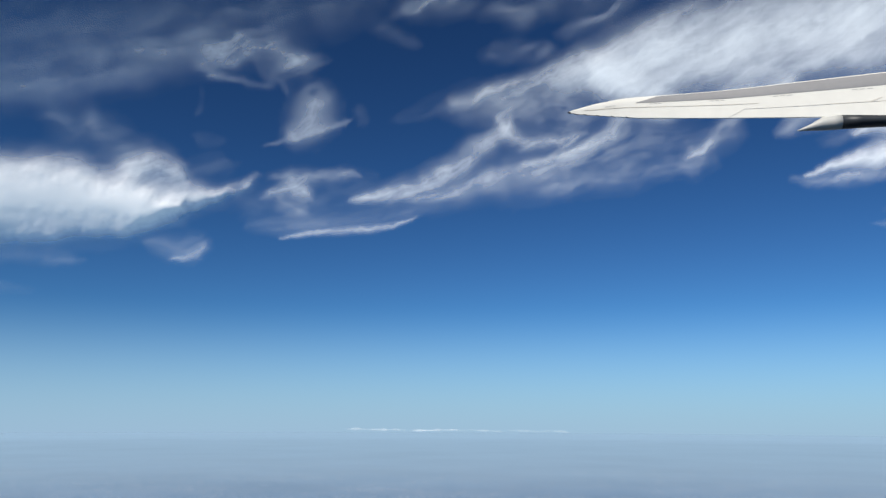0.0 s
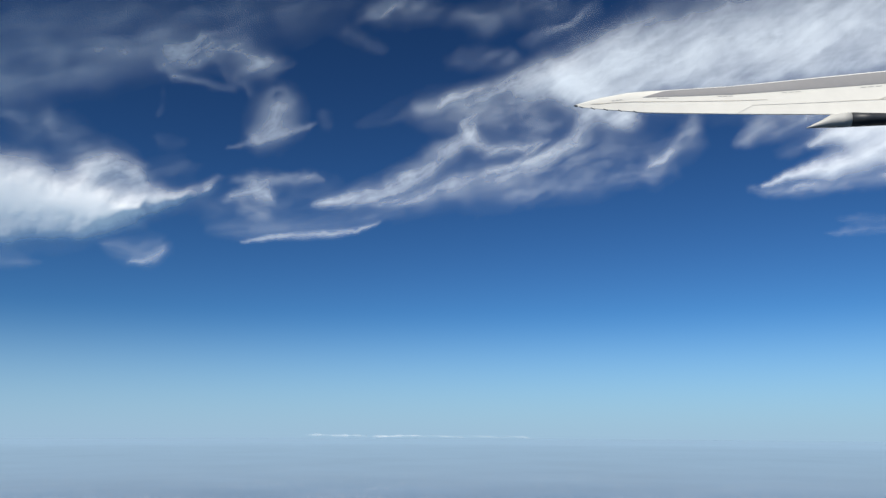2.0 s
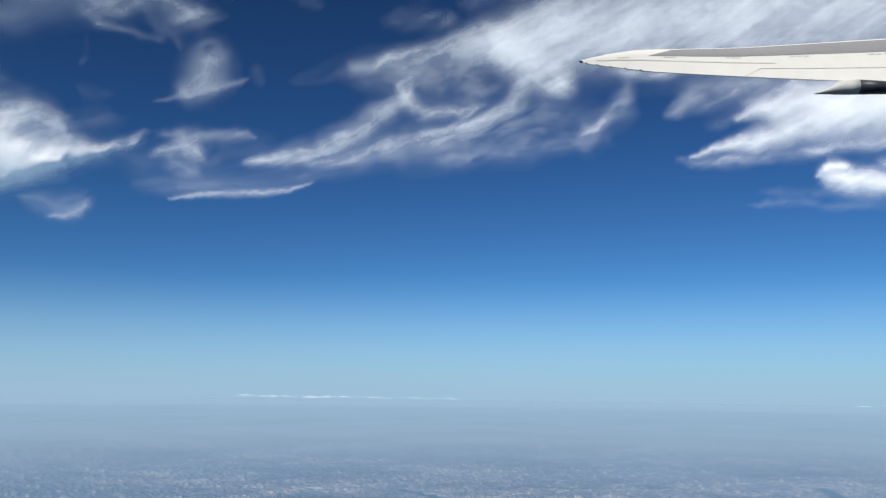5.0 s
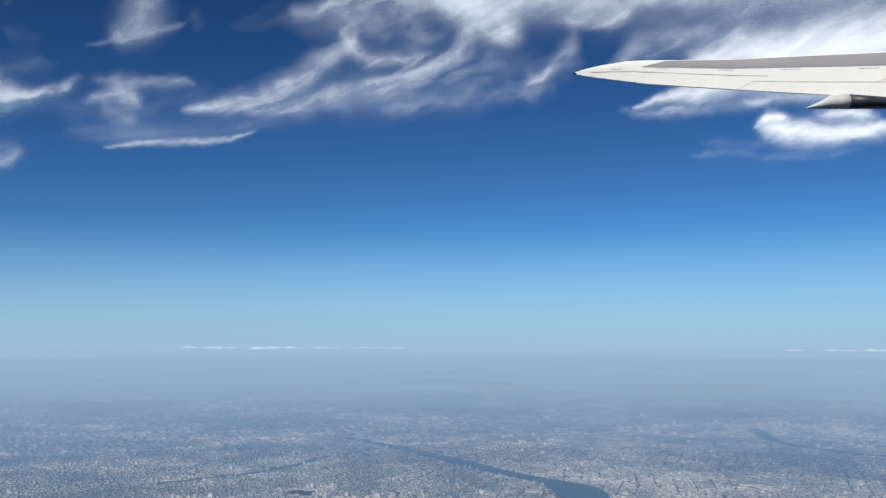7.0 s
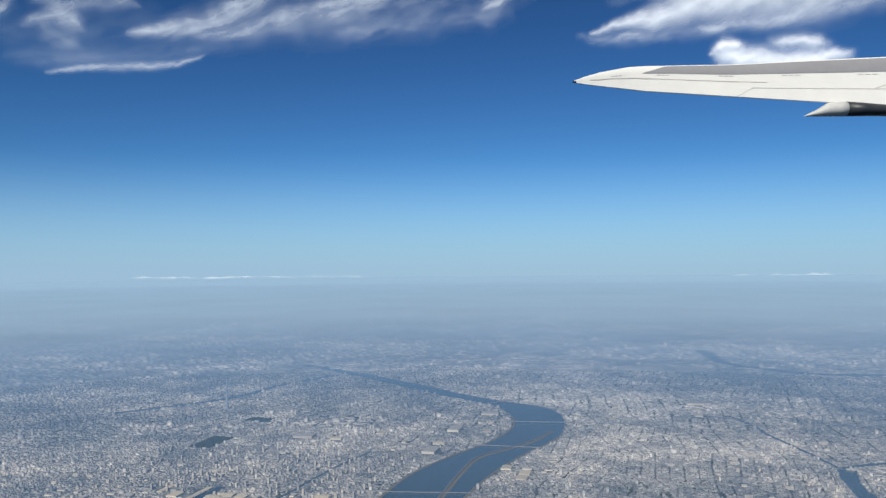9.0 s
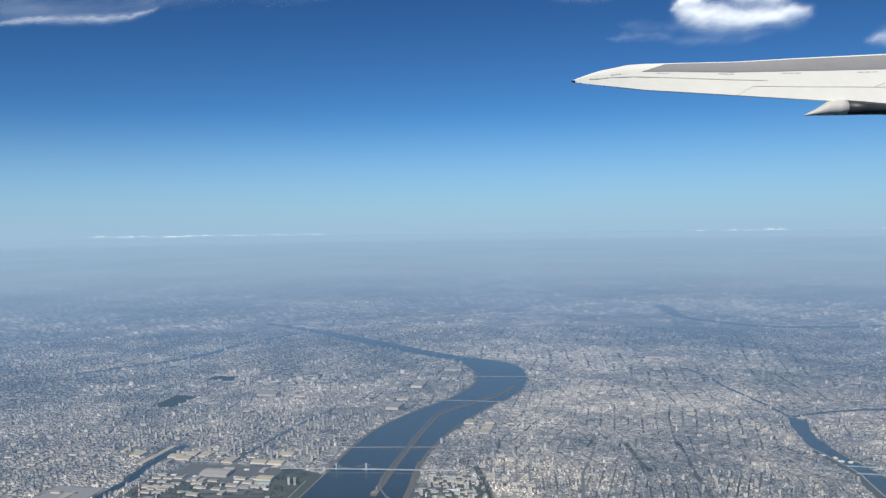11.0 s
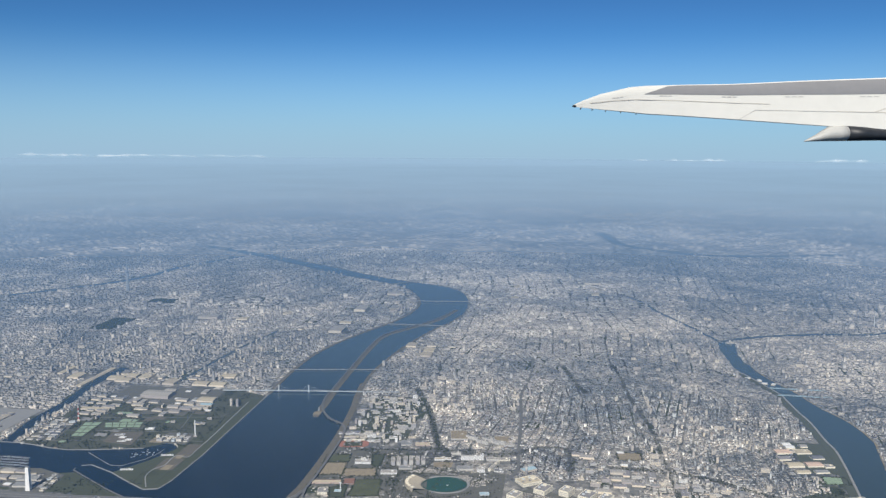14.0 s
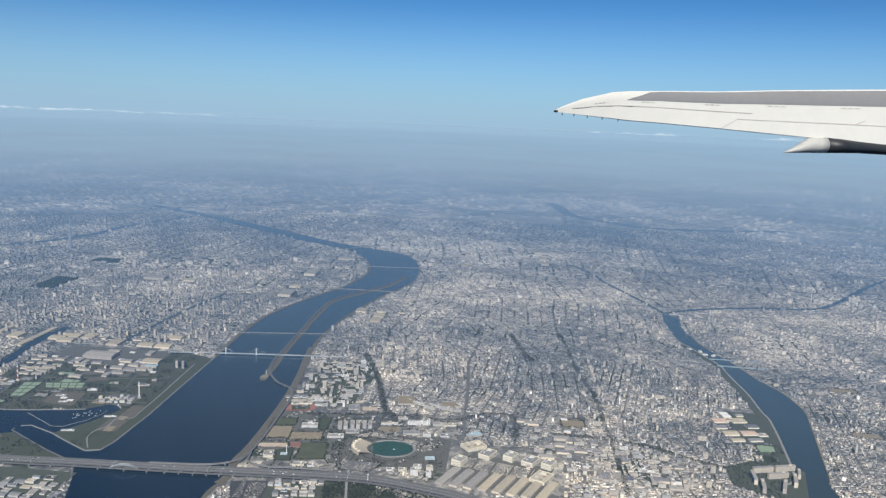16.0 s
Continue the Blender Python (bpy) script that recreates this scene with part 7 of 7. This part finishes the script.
bm = bmesh.new()
for k in range(7):
    t = math.pi * (0.82 + 0.06 * k)
    box(bm, 14.6 * math.cos(t), 10.0 * math.sin(t), 1.35, 1.2, 0.8, 0.4, t)
part("roof_canopy", bm, M_STORE, stadium, "pale canopy segments over the stand")
part("field_cover", box(bmesh.new(), 1.0, -0.6, 0.24, 0.8, 0.4, 0.06), M_PAINT, stadium, "white field cover")

track = thing("sports_ground", (85.2, 328.4, 0), math.degrees(GRID) + 11, label="oval athletics ground with red ends and a dark green middle", category="sports ground")
bm = bmesh.new()
flat(bm, [(6.6 * math.copysign(abs(math.cos(t)) ** 0.6, math.cos(t)), 4.0 * math.copysign(abs(math.sin(t)) ** 0.6, math.sin(t))) for t in np.arange(40) * math.tau / 40], 0.26)
part("running_track", bm, M_TRACK, track, "faded red running track")
part("infield", box(bmesh.new(), 0, 0, 0.2, 7.6, 5.0, 0.1), M_GRASS, track, "dark green infield")
part("stand", box(bmesh.new(), 0, 4.6, 0, 9.0, 0.9, 0.5), M_STORE, track, "low pale stand")

beacon = thing("beacon_tower", (80.4, 376.5, 0), label="slender pale beacon tower on the levee's point", category="beacon")
part("footing", box(bmesh.new(), -1.5, -3.0, 0, 3.4, 4.2, 0.25, GRID), M_SAND, beacon, "sandy stone footing")
part("column", tube(bmesh.new(), [((0, 0, 0), 0.22), ((0, 0, 1.8), 0.1)], 8), M_STEEL, beacon)
part("lamp_head", tube(bmesh.new(), [((0, 0, 1.8), 0.18), ((0, 0, 2.1), 0.14)], 8), M_PAINT, beacon)
for x, y in ((68.5, 284.5), (89.5, 251.5)):
    pole = thing("light_mast", (x, y, 0), label="white light mast beside the highway", category="mast")
    part("column", tube(bmesh.new(), [((0, 0, 0), 0.16), ((0, 0, 3.0), 0.1)], 8), M_PAINT, pole)
    part("lamp_head", box(bmesh.new(), 0, 0, 3.0, 0.7, 0.2, 0.2), M_PAINT, pole)

road("footpath", glide([(0.1, 313.0), (0.0, 322.5), (1.9, 327.7), (4.6, 330.4), (7.7, 332.5), (12.2, 341.2), (16.8, 337.8), (21, 345), (28, 358), (38, 378), (50, 402)], 4), 0.22, 0.18, 0.1, M_DECK, "pale footpath over the grassy point", "footpath")
road("sea_wall", [(-21.8, 357.2), (-13.0, 339.6), (-8.9, 337.6), (0.5, 341.7), (6.3, 347.0), (8.1, 350.5)], 0.12, 0.15, 0.15, M_DECK, "thin floating barrier round the marina basin", "breakwater")

boat = new("boat")
bm = bmesh.new()
hull = [bm.verts.new(p) for p in ((-0.3, -0.11, 0.12), (0.15, -0.11, 0.12), (0.36, 0, 0.14), (0.15, 0.11, 0.12), (-0.3, 0.11, 0.12), (-0.27, -0.07, 0.0), (0.1, -0.07, 0.0), (0.26, 0, 0.0), (0.1, 0.07, 0.0), (-0.27, 0.07, 0.0))]
bm.faces.new(hull[:5]), bm.faces.new(hull[:4:-1])
for k in range(5):
    bm.faces.new((hull[k], hull[5 + k], hull[5 + (k + 1) % 5], hull[(k + 1) % 5]))
bmesh.ops.recalc_face_normals(bm, faces=bm.faces[:])
part("hull", bm, M_PAINT, boat)
part("cabin", box(bmesh.new(), -0.05, 0, 0.12, 0.22, 0.13, 0.09), M_PAINT, boat)
boat.matrix_basis = pose(-4, 346, 0.03, 0, 0, 20)
tagged(boat, "small white moored motor boat", "boat", "moored boats")
for k in range(18):
    copy_thing(boat, pose(pick.uniform(-6, 8), pick.uniform(345, 352), 0.03, 0, 0, pick.choice((20, 25, 110, 200))))
for row in range(5):
    for at in range(22):
        for side in (-0.42, 0.42):
            if pick.random() < 0.15:
                continue
            x = -61.5 + at * 0.8 + pick.uniform(-0.1, 0.1)
            copy_thing(boat, pose(x + side * 0.5, 375.2 - row * 2.9 - (x + 72) * 0.582 + side * 0.86, 0.03, 0, 0, pick.choice((58, 62, 238, 242))))
for row in range(6):
    road("pontoon", [(-72, 375.2 - row * 2.9), (-56, 365.9 - row * 2.9), (-44.5, 359.2 - row * 2.9)], 0.09, 0.1, 0.08, M_DECK, "thin grey floating pontoon between moored boats", "pontoon")

lamp = new("street_lamp")
part("post", tube(bmesh.new(), [((0, 0, 0), 0.035), ((0, 0, 0.62), 0.025)], 6), M_STEEL, lamp)
part("arm", box(bmesh.new(), 0, 0.14, 0.6, 0.04, 0.3, 0.03), M_STEEL, lamp)
part("lamp_head", box(bmesh.new(), 0, 0.3, 0.58, 0.06, 0.12, 0.04), M_PAINT, lamp)
tagged(lamp, "slender grey lamp post beside the highway", "street lamp", "lamps along the highway")
lane = beside(express_line, 0.95)
lamp_rows = list(range(4, len(lane) - 4, 2))
for i in lamp_rows:
    m = pose(lane[i][0], lane[i][1], 0.78, 0, 0, math.degrees(heading(lane, i)))
    if i == lamp_rows[0]:
        lamp.matrix_basis = m
    else:
        copy_thing(lamp, m)
for x_at in (-18, 8, 40, 84):
    i = min(range(len(lane)), key=lambda k: abs(lane[k][0] - x_at))
    gantry = thing("sign_gantry", (lane[i][0], lane[i][1], 1.0), math.degrees(heading(lane, i)), label="grey sign gantry across the highway", category="sign gantry")
    for side in (-1.9, 1.9):
        part("post", box(bmesh.new(), 0, side, -0.1, 0.08, 0.08, 0.75), M_STEEL, gantry)
    part("beam", box(bmesh.new(), 0, 0, 0.58, 0.07, 3.8, 0.08), M_STEEL, gantry)
    for side in (-1.1, 1.1):
        part("sign_board", box(bmesh.new(), -0.05, side, 0.42, 0.03, 1.0, 0.3), M_COURT, gantry, "plain green sign board")

truck = new("lorry")
part("cargo_box", box(bmesh.new(), -0.1, 0, 0.05, 0.42, 0.13, 0.16), M_PAINT, truck)
part("cab", box(bmesh.new(), 0.18, 0, 0.05, 0.12, 0.12, 0.12), M_STEEL, truck)
part("wheels", box(bmesh.new(), 0, 0, 0, 0.5, 0.1, 0.05), M_DARK, truck)
truck.matrix_basis = pose(0, 0, -500)
tagged(truck, "white box lorry on the highway", "lorry", "lorries on the highway")
first = True
for shift in (1.9, 0.0):
    lane = beside(express_line, shift)
    for k in range(7):
        i = pick.randrange(6, len(lane) - 12)
        t = pick.random()
        x, y = (lane[i][j] + (lane[i + 1][j] - lane[i][j]) * t for j in (0, 1))
        a = heading(lane, i)
        off = pick.choice((-0.5, -0.18, 0.18, 0.5))
        m = pose(x - math.sin(a) * off, y + math.cos(a) * off, 1.012, 0, 0, math.degrees(a))
        if first:
            truck.matrix_basis, first = m, False
        else:
            copy_thing(truck, m)
for key, group in KINDS.items():
    for which, ob in enumerate(group):
        if (key, which) not in used:
            for o in (*ob.children_recursive, ob):
                bpy.data.objects.remove(o)
